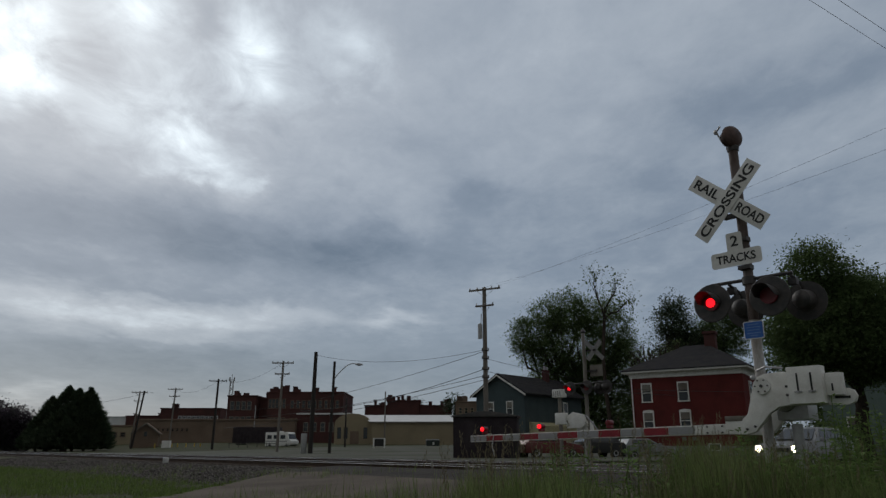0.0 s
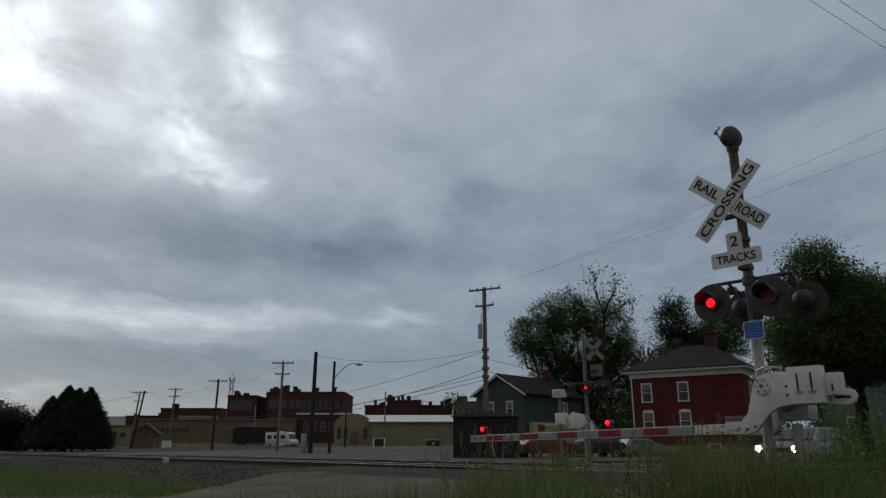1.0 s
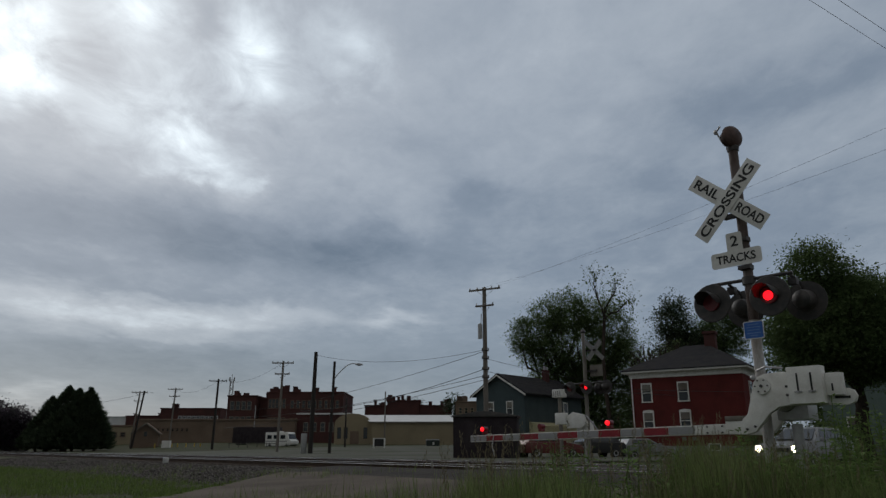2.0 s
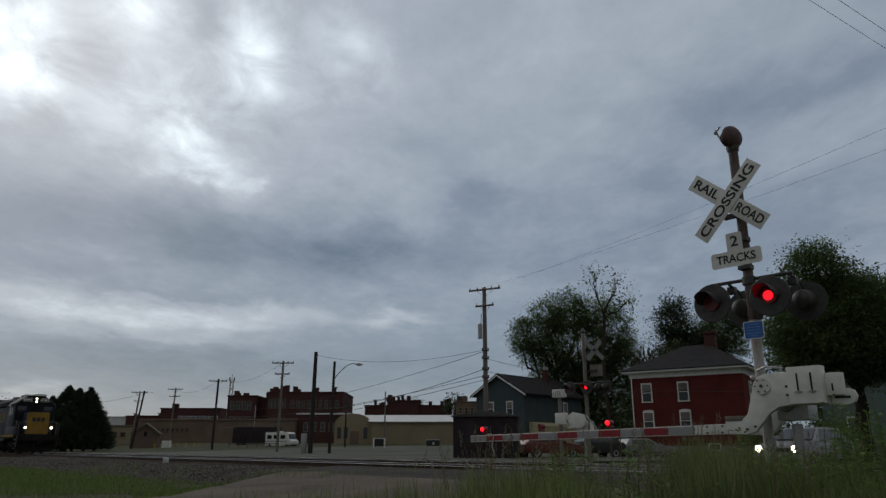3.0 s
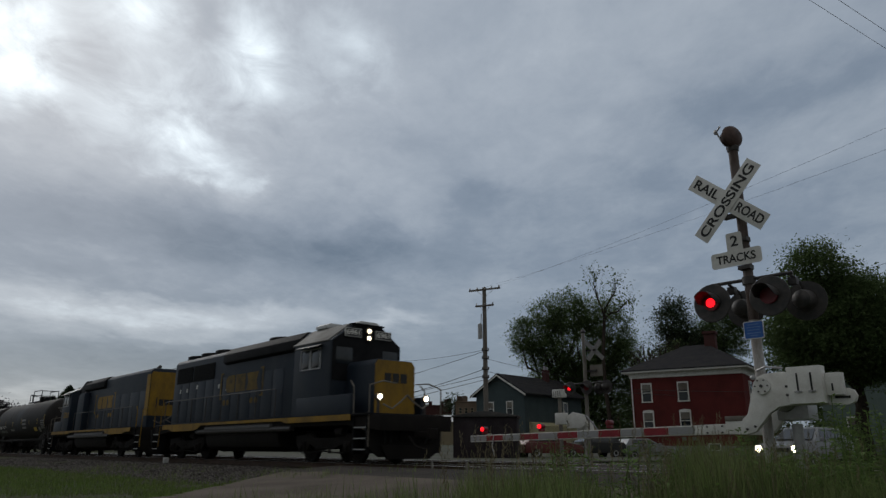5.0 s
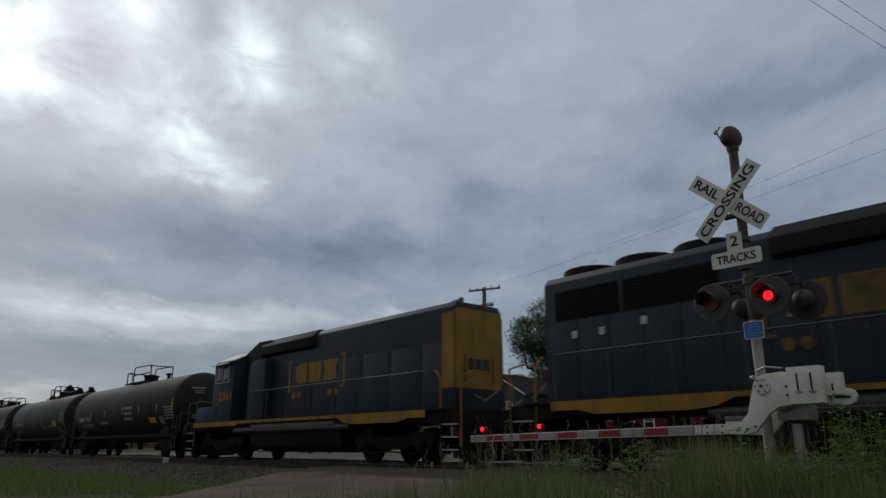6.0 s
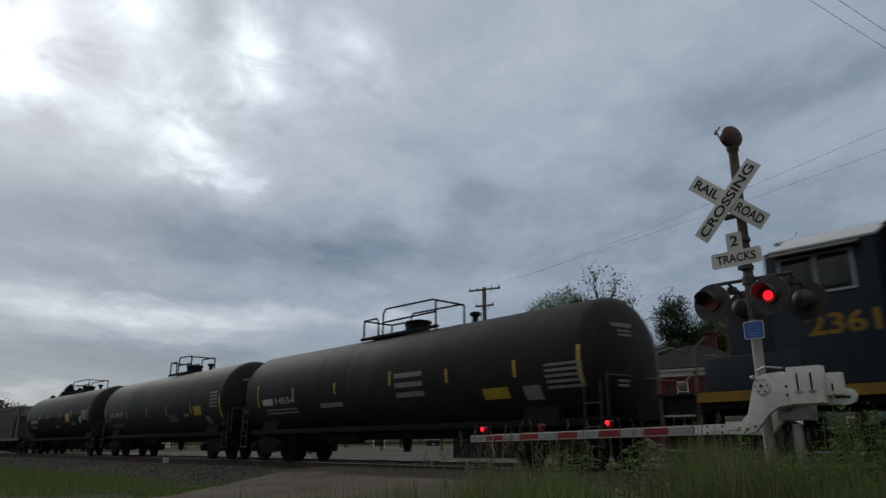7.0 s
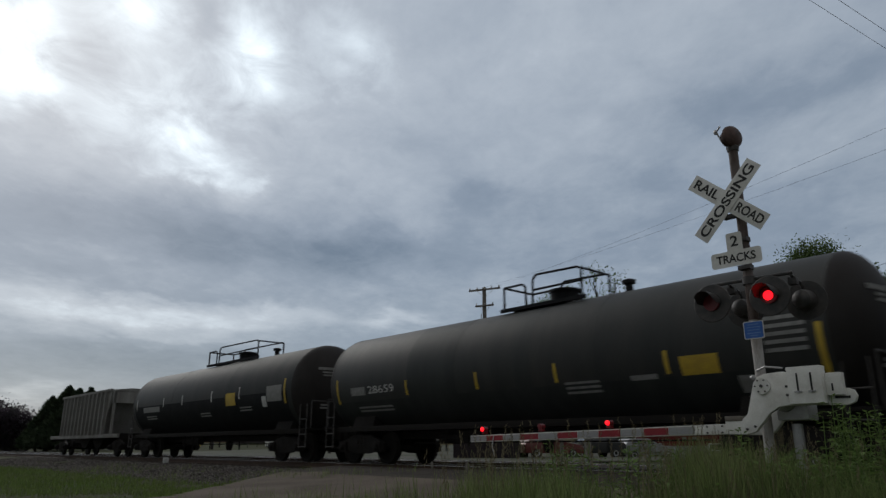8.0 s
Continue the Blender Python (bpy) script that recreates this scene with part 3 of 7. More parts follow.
# ---------------------------------------------------------------- the train
LINKS = []   # (thing, place along the track at 7 s, turn)
WHEELS = []  # (wheelset, its pose, radius)


def coupled(name, s7, turn, label, category):
    ob = thing(name, at_track(s7, TRACK, 0, turn), label, category)
    LINKS.append((ob, s7, turn))
    return ob


def lengthen(ob, k):
    """Draws a car's body out to its true length; trucks keep their shape."""
    for c in ob.children:
        m = c.matrix_basis.copy()
        turned = abs(m[0][0] - 1) > 1e-4
        m[0][3] *= k
        c.matrix_basis = m
        if c.name.split(".")[0] == "truck":
            continue
        if not turned:
            for v in c.data.vertices:
                v.co.x *= k
        lengthen(c, k)


def wheelset(truck, x, r):
    g = Geo()
    for y in (-0.76, 0.76):
        d = 1 if y > 0 else -1
        g.lathe([(y - d * 0.07, r + 0.025), (y - d * 0.045, r + 0.022), (y - d * 0.035, r), (y + d * 0.06, r - 0.004), (y + d * 0.062, r - 0.06), (y + d * 0.03, r - 0.08), (y + d * 0.03, 0.16), (y + d * 0.07, 0.12)], "Y", 24)
    g.tube((0, -0.9, 0), (0, 0.9, 0), 0.085, seg=12)
    w = part("wheelset", g, "under", truck)
    w.matrix_basis = pose(x, 0, r, 0, 0, 0)
    WHEELS.append((w, (x, 0, r), r))


def truck(car, x, base, r, loco=False):
    t = part("truck", Geo().box((0, 0, 0.62), (0.45, 2.1, 0.3)), "under", car, "cast steel bogie caked with grime", bevel=0.03)
    t.matrix_basis = pose(x, 0, 0)
    h = base / 2
    for y in (-1.06, 1.06):
        if loco:
            poly = [(-h - 0.5, 0.62), (-h - 0.5, 0.86), (-h + 0.35, 0.92), (-0.6, 0.78), (0.6, 0.78), (h - 0.35, 0.92), (h + 0.5, 0.86), (h + 0.5, 0.62), (h + 0.22, 0.34), (h - 0.22, 0.34), (h - 0.4, 0.58), (0.5, 0.42), (-0.5, 0.42), (-h + 0.4, 0.58), (-h + 0.22, 0.34), (-h - 0.22, 0.34)]
        else:
            poly = [(-h - 0.22, 0.38), (-h - 0.22, 0.62), (-h * 0.5, 0.84), (h * 0.5, 0.84), (h + 0.22, 0.62), (h + 0.22, 0.38), (h - 0.2, 0.38), (h * 0.38, 0.3), (-h * 0.38, 0.3), (-h + 0.2, 0.38)]
        part("side_frame", Geo().prism([(a, b) for a, b in poly], y - 0.07, y + 0.07, "Y"), "under", t, bevel=0.02)
        d = 1 if y > 0 else -1
        for k in (-1, 1):
            part("axle_box", Geo().box((k * h, y + d * 0.06, 0.5), (0.34, 0.2, 0.32)).tube((k * h, y + d * 0.1, 0.5), (k * h, y + d * 0.24, 0.5), 0.12, 0.1), "under", t, bevel=0.02)
        sp = Geo()
        for q in (-0.17, 0, 0.17):
            for z in range(5):
                sp.lathe([(0.44 + z * 0.07, 0.05), (0.455 + z * 0.07, 0.08), (0.48 + z * 0.07, 0.08), (0.5 + z * 0.07, 0.05)], "Z", 8, (q, y + d * 0.02, 0))
        part("spring_pack", sp, "under", t)
        if loco:
            part("brake_cylinder", Geo().tube((0.75, y + d * 0.1, 0.95), (1.15, y + d * 0.1, 0.95), 0.13), "under", t)
            part("brake_rod", Geo().path([(-h + 0.2, y + d * 0.12, 0.3), (0, y + d * 0.13, 0.36), (h - 0.2, y + d * 0.12, 0.3)], 0.025), "under", t)
    for k in (-1, 1):
        wheelset(t, k * h, r)


def coupler(car, x):
    d = 1 if x > 0 else -1
    g = Geo().box((x - d * 0.45, 0, 0.86), (0.7, 0.16, 0.18)).prism([(x - d * 0.12, -0.16), (x, -0.17), (x + d * 0.02, -0.02), (x - d * 0.06, 0.02), (x, 0.16), (x - d * 0.12, 0.18)], 0.72, 1.02, "Z")
    part("coupler", g, "under", car, bevel=0.02)
    h = Geo().path([(x - d * 0.7, -0.35, 0.8), (x - d * 0.4, -0.36, 0.5), (x - d * 0.05, -0.3, 0.42)], 0.03)
    part("air_hose", h, "under", car)


def hood_profile(half, z0, z1, cut):
    return [(-half, z0), (half, z0), (half, z1 - cut), (half - cut * 0.8, z1), (-half + cut * 0.8, z1), (-half, z1 - cut)]


def logo(car, x, z, w, y, flip, paint):
    """Bracketed emblem as plain yellow shapes."""
    d = -1 if y < 0 else 1
    k = -1 if flip else 1
    y0, y1 = y, y + d * 0.006

    def plate(name, poly):
        part(name, Geo().prism([(x + k * a * w, z + b) for a, b in poly], min(y0, y1), max(y0, y1), "Y"), paint, car, smooth=0)
    plate("emblem", [(-0.5, -0.55), (-0.43, -0.55), (-0.43, -0.48), (-0.47, -0.48), (-0.47, 0.5), (-0.43, 0.5), (-0.43, 0.57), (-0.5, 0.57)])
    plate("emblem", [(0.5, -0.55), (0.43, -0.55), (0.43, -0.48), (0.47, -0.48), (0.47, 0.5), (0.43, 0.5), (0.43, 0.57), (0.5, 0.57)])
    plate("emblem", [(-0.36, -0.14), (-0.31, -0.28), (-0.15, -0.28), (-0.15, 0.42), (-0.3, 0.42), (-0.36, 0.28)])
    plate("emblem", [(-0.12, -0.28), (0.1, -0.28), (0.1, 0.42), (-0.12, 0.42)])
    plate("emblem", [(0.13, -0.28), (0.39, -0.28), (0.35, 0.07), (0.39, 0.42), (0.13, 0.42), (0.17, 0.07)])
    for cx in (-0.38, -0.29, 0.26, 0.36):
        part("emblem_dot", Geo().lathe([(y0, 0.12), (y1, 0.12)], "Y", 14, (x + k * cx * w, 0, z - 0.68)), paint, car)


def handrail(car, x0, x1, y, step):
    n = max(2, int((x1 - x0) / step))
    for i in range(n + 1):
        x = x0 + (x1 - x0) * i / n
        part("stanchion", Geo().tube((x, y, 1.45), (x, y, 2.5), 0.02, seg=6), "darkmetal", car)
    part("handrail", Geo().path([(x0, y, 2.5), (x1, y, 2.5)], 0.022), "darkmetal", car)


def locomotive(s7, turn, slug):
    name = "road_slug" if slug else "diesel_locomotive"
    label = "dark blue road slug with yellow emblem and yellow end" if slug else "dark blue diesel locomotive with yellow nose and lit headlights"
    car = coupled(name, s7, turn, label, "locomotive")
    part("frame", Geo().prism([(-8.25, 1.42), (-8.25, 0.95), (-6.6, 1.15), (6.6, 1.15), (8.25, 0.95), (8.25, 1.42)], -1.42, 1.42, "Y"), "under", car, bevel=0.02)
    part("walkway", Geo().box((0, 0, 1.45), (15.6, 3.04, 0.06)), "black", car, bevel=0.01)
    for y in (-1.5, 1.5):
        d = 1 if y > 0 else -1
        poly = [(-7.0, 1.46), (7.0, 1.46), (7.0, 1.28), (3.4, 1.28), (3.1, 1.36), (-3.1, 1.36), (-3.4, 1.22), (-3.9, 1.16), (-5.9, 1.16), (-6.3, 1.26), (-7.0, 1.26)]
        part("sill_stripe", Geo().prism(poly, y + d * 0.02, y + d * 0.035, "Y"), "yellow", car, "grimy yellow stripe along the sill", smooth=0)
        handrail(car, -6.9, 2.6, y, 1.35)
        part("sill_pipe", Geo().tube((-3.6, y * 0.93, 1.1), (3.6, y * 0.93, 1.1), 0.1), "darkmetal", car)
    hood_end = -7.5
    ztop = 4.46
    split = 2.2 if slug else 3.61
    part("hood", Geo().prism(hood_profile(0.95, 1.46, ztop, 0.16), hood_end, split), "blue", car, bevel=0.03)
    # rear end panel
    if slug:
        part("end_panel", Geo().prism(hood_profile(0.93, 2.05, ztop - 0.18, 0.1), hood_end - 0.012, hood_end - 0.004), "yellow", car, "yellow painted hood end")
        for a, b, c, e in ((-0.55, 0.05, 2.6, 0.08), (0.55, 0.05, 2.6, 0.08), (-0.25, 0.28, 2.72, 0.32), (0.05, 0.24, 2.72, 0.32), (0.32, 0.22, 2.72, 0.32)):
            part("end_emblem", Geo().box((hood_end - 0.016, a, c), (0.008, b, e if abs(a) < 0.5 else 0.75)), "signblack", car)
        for y in (-0.968, 0.968):
            part("end_wrap", Geo().box((hood_end + 0.22, y, 3.1), (0.46, 0.012, 2.1)), "yellow", car, "yellow wrapped round the hood corner")
        part("end_rail", Geo().path([(-7.45, -0.6, 4.44), (-7.45, -0.6, 4.6), (-6.2, -0.6, 4.6), (-6.2, -0.6, 4.44)], 0.015), "darkmetal", car)
        part("horn", Geo().lathe([(-7.35, 0.09), (-7.2, 0.05), (-7.0, 0.04)], "X", 10, (0, 0.5, 4.55)).box((-7.15, 0.5, 4.48), (0.1, 0.1, 0.1)), "darkmetal", car)
        part("roof_vent", Geo().lathe([(4.44, 0.46), (4.56, 0.46), (4.59, 0.4)], "Z", 18, (-0.6, 0, 0)), "black", car)
        part("bell", Geo().lathe([(4.45, 0.05), (4.53, 0.1), (4.6, 0.05)], "Z", 10, (-2.9, -0.3, 0)).lathe([(4.45, 0.05), (4.53, 0.1), (4.6, 0.05)], "Z", 10, (-3.15, -0.3, 0)), "black", car)
    else:
        for x in (-6.8, -5.4, -4.0, 0.6):
            part("roof_fan", Geo().lathe([(4.43, 0.66), (4.66, 0.66), (4.7, 0.62), (4.68, 0.2), (4.7, 0.01)], "Z", 22, (x, 0, 0)), "black", car)
        part("exhaust_stack", Geo().box((-2.2, 0, 4.55), (0.7, 0.3, 0.22)), "black", car, bevel=0.02)
        for y in (-0.955, 0.955):
            for x0, x1 in ((-7.2, -5.55), (-5.45, -3.4)):
                grille = part("radiator_grille", Geo().box(((x0 + x1) / 2, y, 3.72), (x1 - x0, 0.03, 0.72)), "black", car, bevel=0.01)
                for i in range(9):
                    part("shutter_slat", Geo().box(((x0 + x1) / 2, y * 1.02, 3.42 + i * 0.075), (x1 - x0 - 0.06, 0.02, 0.05), rx=20), "black", grille)
    # flared equipment housing on the hood
    bx = (-0.9, 2.6) if slug else (-2.4, 3.4)
    pr = [(-1.12, 3.92), (-1.12, 4.25), (-0.8, 4.54), (0.8, 4.54), (1.12, 4.25), (1.12, 3.92), (0.9, 3.82), (-0.9, 3.82)]
    part("brake_housing", Geo().prism(pr, *bx), "black", car, bevel=0.04)
    # hood doors and louvres
    for y in (-0.955, 0.955):
        d = 1 if y > 0 else -1
        n = 6 if slug else 12
        for i in range(n):
            x = (-6.9 + i * 1.35) if slug else (-7.0 + i * 0.8)
            if x > 2:
                continue
            dr = part("hood_door", Geo().box((x, y, 2.45), (0.72 if not slug else 1.25, 0.012, 1.75)), "blue", car, bevel=0.004)
            part("latch", Geo().box((x + 0.28, y + d * 0.012, 2.45), (0.03, 0.02, 0.12)), "darkmetal", dr)
        if not slug:
            for x, z in ((-6.7, 3.0), (-6.0, 3.0), (-2.9, 3.0), (-2.2, 2.85), (-5.0, 3.1), (3.0, 3.2), (3.6, 3.0)):
                part("data_plate", Geo().box((x, y + d * 0.012, z), (0.13, 0.006, 0.17)), "decal", car)
        logo(car, -1.0 if not slug else -0.97, 2.95, 3.5 if not slug else 3.35, y + d * 0.012, d > 0, "yellow" if slug else "fadedyellow")
    # cab
    c0, c1 = (3.95, 5.6) if slug else (3.6, 5.75)
    zc = 3.95 if slug else 4.0
    ztop_cab = 4.22 if slug else 4.52
    part("cab", Geo().prism([(-1.46, 1.46), (1.46, 1.46), (1.46, zc - 0.1), (0.62, ztop_cab), (-0.62, ztop_cab), (-1.46, zc - 0.1)], c0, c1), "blue", car, bevel=0.05)
    if slug:
        part("cab_slope", Geo().prism([(2.1, 1.5), (2.1, 4.5), (3.0, 4.52), (3.97, 4.12), (3.97, 1.5)], -0.97, 0.97, "Y"), "black", car, bevel=0.03)
        for y in (-1.0, 1.0):
            part("side_box", Geo().prism([(1.85, 1.46), (3.05, 1.46), (3.05, 3.3), (2.95, 3.6), (2.75, 3.74), (1.85, 3.74)], y - 0.3, y + 0.3, "Y"), "blue", car, bevel=0.06)
    for d in (-1, 1):
        roof = part("cab_roof", Geo().prism([(d * 1.475, zc - 0.12), (d * 1.49, zc - 0.08), (d * 0.68, ztop_cab + 0.025), (d * 0.66, ztop_cab - 0.02)], c0 - 0.04, c1 - 0.12), "roofwhite" if slug else "hoppercar", car, "pale sun-bleached cab roof slope", bevel=0.008)
        if not slug:
            for i in range(4):
                part("roof_stencil", Geo().box((c0 + 0.55 + i * 0.28, d * 1.06, zc + 0.165), (0.18, 0.3, 0.012), rx=-d * 32), "signblack", roof)
    part("roof_cap", Geo().box(((c0 + c1) / 2, 0, ztop_cab + 0.01), (c1 - c0 + 0.06, 1.32, 0.05)), "roofwhite" if slug else "black", car, bevel=0.01)
    part("roof_lip", Geo().box((c1 + 0.02, 0, ztop_cab + 0.012), (0.14, 1.3, 0.05)), "black", car, bevel=0.01)
    for y in (-1.46, 1.46):
        d = 1 if y > 0 else -1
        for x in ((c0 + 0.6, c0 + 1.15) if slug else (c0 + 0.75, c0 + 1.35)):
            w = part("cab_window", Geo().box((x, y + d * 0.004, 3.35), (0.5, 0.03, 0.62)), "pane", car, bevel=0.01)
            part("window_frame", Geo().box((x, y + d * 0.01, 3.68), (0.58, 0.05, 0.04)).box((x, y + d * 0.01, 3.02), (0.58, 0.05, 0.04)).box((x - 0.27, y + d * 0.01, 3.35), (0.04, 0.05, 0.62)).box((x + 0.27, y + d * 0.01, 3.35), (0.04, 0.05, 0.62)), "steel", w)
        part("sun_visor", Geo().box((c0 + (0.85 if slug else 1.05), y + d * 0.13, 3.76), (1.35, 0.28, 0.025), rx=-d * 24), "darkmetal", car)
    # nose
    nx = c1 + (1.05 if slug else 1.45)
    part("nose", Geo().prism([(-0.82, 1.46), (0.82, 1.46), (0.82, 3.05), (0.72, 3.2), (-0.72, 3.2), (-0.82, 3.05)], c1, nx), "blue", car, bevel=0.05)
    part("nose_front", Geo().prism([(-0.8, 1.5), (0.8, 1.5), (0.8, 3.03), (0.7, 3.17), (-0.7, 3.17), (-0.8, 3.03)], nx + 0.002, nx + 0.02), "yellow", car, "scuffed yellow nose")
    for a, b in ((-0.3, 0.26), (0.02, 0.26), (0.34, 0.26)):
        part("nose_emblem", Geo().box((nx + 0.024, a, 2.62), (0.01, b, 0.3)), "signblack", car)
    part("front_face", Geo().prism([(-1.4, 2.6), (1.4, 2.6), (1.4, zc - 0.1), (0.58, ztop_cab - 0.04), (-0.58, ztop_cab - 0.04), (-1.4, zc - 0.1)], c1 + 0.006, c1 + 0.03), "black", car, "black painted cab front")
    for y in (-0.95, 0.95):
        part("windshield", Geo().box((c1 + 0.03, y, 3.42), (0.03, 0.66, 0.56)), "pane", car, bevel=0.01)
        nb = part("number_board", Geo().box((c1 + 0.05, y * 0.66, 4.22 if not slug else 3.86), (0.08, 0.66, 0.3 if not slug else 0.18)), "decal", car, "black number board in a white frame", bevel=0.01)
        part("board_face", Geo().box((c1 + 0.088, y * 0.66, 4.22 if not slug else 3.86), (0.006, 0.61, 0.25 if not slug else 0.13)), "signblack", nb)
        if not slug:
            text_mesh("number", "6961", 0.25, "white", nb, pose(c1 + 0.094, y * 0.66, 4.22, 90, 0, 90), width=0.54, bold=0.008)
    if not slug:
        for z in (4.32, 4.08):
            hl = part("headlight", Geo().lathe([(c1 + 0.02, 0.12), (c1 + 0.12, 0.12), (c1 + 0.1, 0.09)], "X", 14, (0, 0, z)), "darkmetal", car)
            part("lit_lens", Geo().lathe([(c1 + 0.105, 0.07), (c1 + 0.13, 0.04)], "X", 14, (0, 0, z)), "lamp_white", hl)
        for y in (-0.62, 0.62):
            dl = part("ditch_light", Geo().lathe([(nx + 0.3, 0.1), (nx + 0.45, 0.13), (nx + 0.43, 0.1)], "X", 14, (0, y * 1.5, 1.98)).box((nx + 0.35, y * 1.5, 1.65), (0.06, 0.06, 0.5)), "darkmetal", car)
            part("lit_lens", Geo().lathe([(nx + 0.435, 0.085), (nx + 0.46, 0.05)], "X", 14, (0, y * 1.5, 1.98)), "lamp_white", dl)
        for x in (c0 + 0.5, c0 + 1.5):
            part("cab_roof_unit", Geo().prism([(-0.5, 4.55), (0.5, 4.55), (0.5, 4.66), (0.34, 4.74), (-0.34, 4.74), (-0.5, 4.66)], x - 0.34, x + 0.34), "roofwhite", car, "pale rounded roof cooling unit", bevel=0.03, m=pose(0, 0.3 if x > 4.5 else -0.25, 0))
    else:
        for y in (-1.463, 1.463):
            d = 1 if y > 0 else -1
            text_mesh("number", "2361", 0.48, "yellow", car, pose(4.5, y + d * 0.003, 2.45, 90, 0, 0 if d < 0 else 180), width=1.12, bold=0.012)
    # low side panels by the nose, pilots, steps and end rails
    for y in (-1.45, 1.45):
        part("battery_box", Geo().box(((c1 + nx) / 2 - 0.1 if slug else 5.4, y * 0.98, 1.78), (nx - c1 + 0.6 if slug else 3.0, 0.12, 0.62)), "blue", car, bevel=0.03)
    for e in (-1, 1):
        P = 7.75 if e > 0 else 8.2
        pil = Geo().prism([(-1.4, 1.42), (1.4, 1.42), (1.4, 0.42), (1.05, 0.2), (-1.05, 0.2), (-1.4, 0.42)], e * P - 0.03, e * P + 0.03)
        pil.prism([(-1.05, 0.55), (1.05, 0.55), (0.85, 0.14), (-0.85, 0.14)], e * (P + 0.14) - 0.03, e * (P + 0.14) + 0.03)
        part("pilot", pil, "under", car, "grimy black steel pilot plate", bevel=0.01)
        part("draft_pocket", Geo().box((e * (P + 0.06), 0, 0.9), (0.14, 0.62, 0.46)), "under", car, bevel=0.03)
        for y in (-0.95, -0.72, 0.72, 0.95):
            part("jumper_hose", Geo().path([(e * (P + 0.03), y, 1.3), (e * (P + 0.16), y, 1.05), (e * (P + 0.17), y * 0.98, 0.75), (e * (P + 0.1), y * 0.94, 0.6)], 0.028), "rubber", car)
        part("cut_lever", Geo().path([(e * (P + 0.08), -1.3, 1.2), (e * (P + 0.1), -0.4, 1.24), (e * (P + 0.14), 0, 1.12)], 0.016), "hopper", car)
        part("end_platform", Geo().box((e * (P - 0.3), 0, 1.4), (0.7, 2.0, 0.06)), "black", car)
        for y in (-1.3, 1.3):
            for z in (0.42, 0.74, 1.06):
                part("step", Geo().box((e * (P - 0.36), y, z), (0.58, 0.32, 0.035)), "steel", car)
            part("step_side", Geo().box((e * (P - 0.68), y, 0.85), (0.04, 0.34, 1.1)).box((e * (P - 0.05), y, 0.85), (0.04, 0.34, 1.1)), "black", car)
            part("grab_rail", Geo().path([(e * (P - 0.7), y * 1.1, 0.5), (e * (P - 0.74), y * 1.1, 2.3), (e * (P - 0.95), y * 1.08, 2.5)], 0.022).path([(e * P, y * 1.1, 0.5), (e * (P + 0.02), y * 1.1, 2.3), (e * P, y * 0.7, 2.45), (e * P, y * 0.3, 2.4)], 0.022), "hopper" if e > 0 else "yellow", car)
        part("end_chain", Geo().path([(e * P, -0.9, 1.75), (e * (P + 0.05), -0.6, 1.62), (e * (P + 0.05), -0.25, 1.85), (e * (P + 0.05), 0, 2.05), (e * (P + 0.05), 0.25, 1.85), (e * (P + 0.05), 0.6, 1.66), (e * P, 0.9, 1.8)], 0.024), "hopper", car)
        coupler(car, e * (8.55 if slug and e > 0 else 9.0))
    ft = [(-0.55, 0.32), (0.55, 0.32), (1.2, 0.5), (1.32, 0.75), (1.32, 1.05), (-1.32, 1.05), (-1.32, 0.75), (-1.2, 0.5)]
    part("fuel_tank", Geo().prism(ft, -3.0, 2.6), "under", car, bevel=0.06)
    for y in (-1.3, 1.3):
        part("air_reservoir", Geo().lathe([(-2.9, 0.1), (-2.8, 0.2), (2.3, 0.2), (2.4, 0.1)], "X", 14, (0, y, 1.18)), "darkmetal", car)
    for x in (-5.2, 5.2):
        truck(car, x, 2.74, 0.508, True)
    lengthen(car, 1.09)
    return car


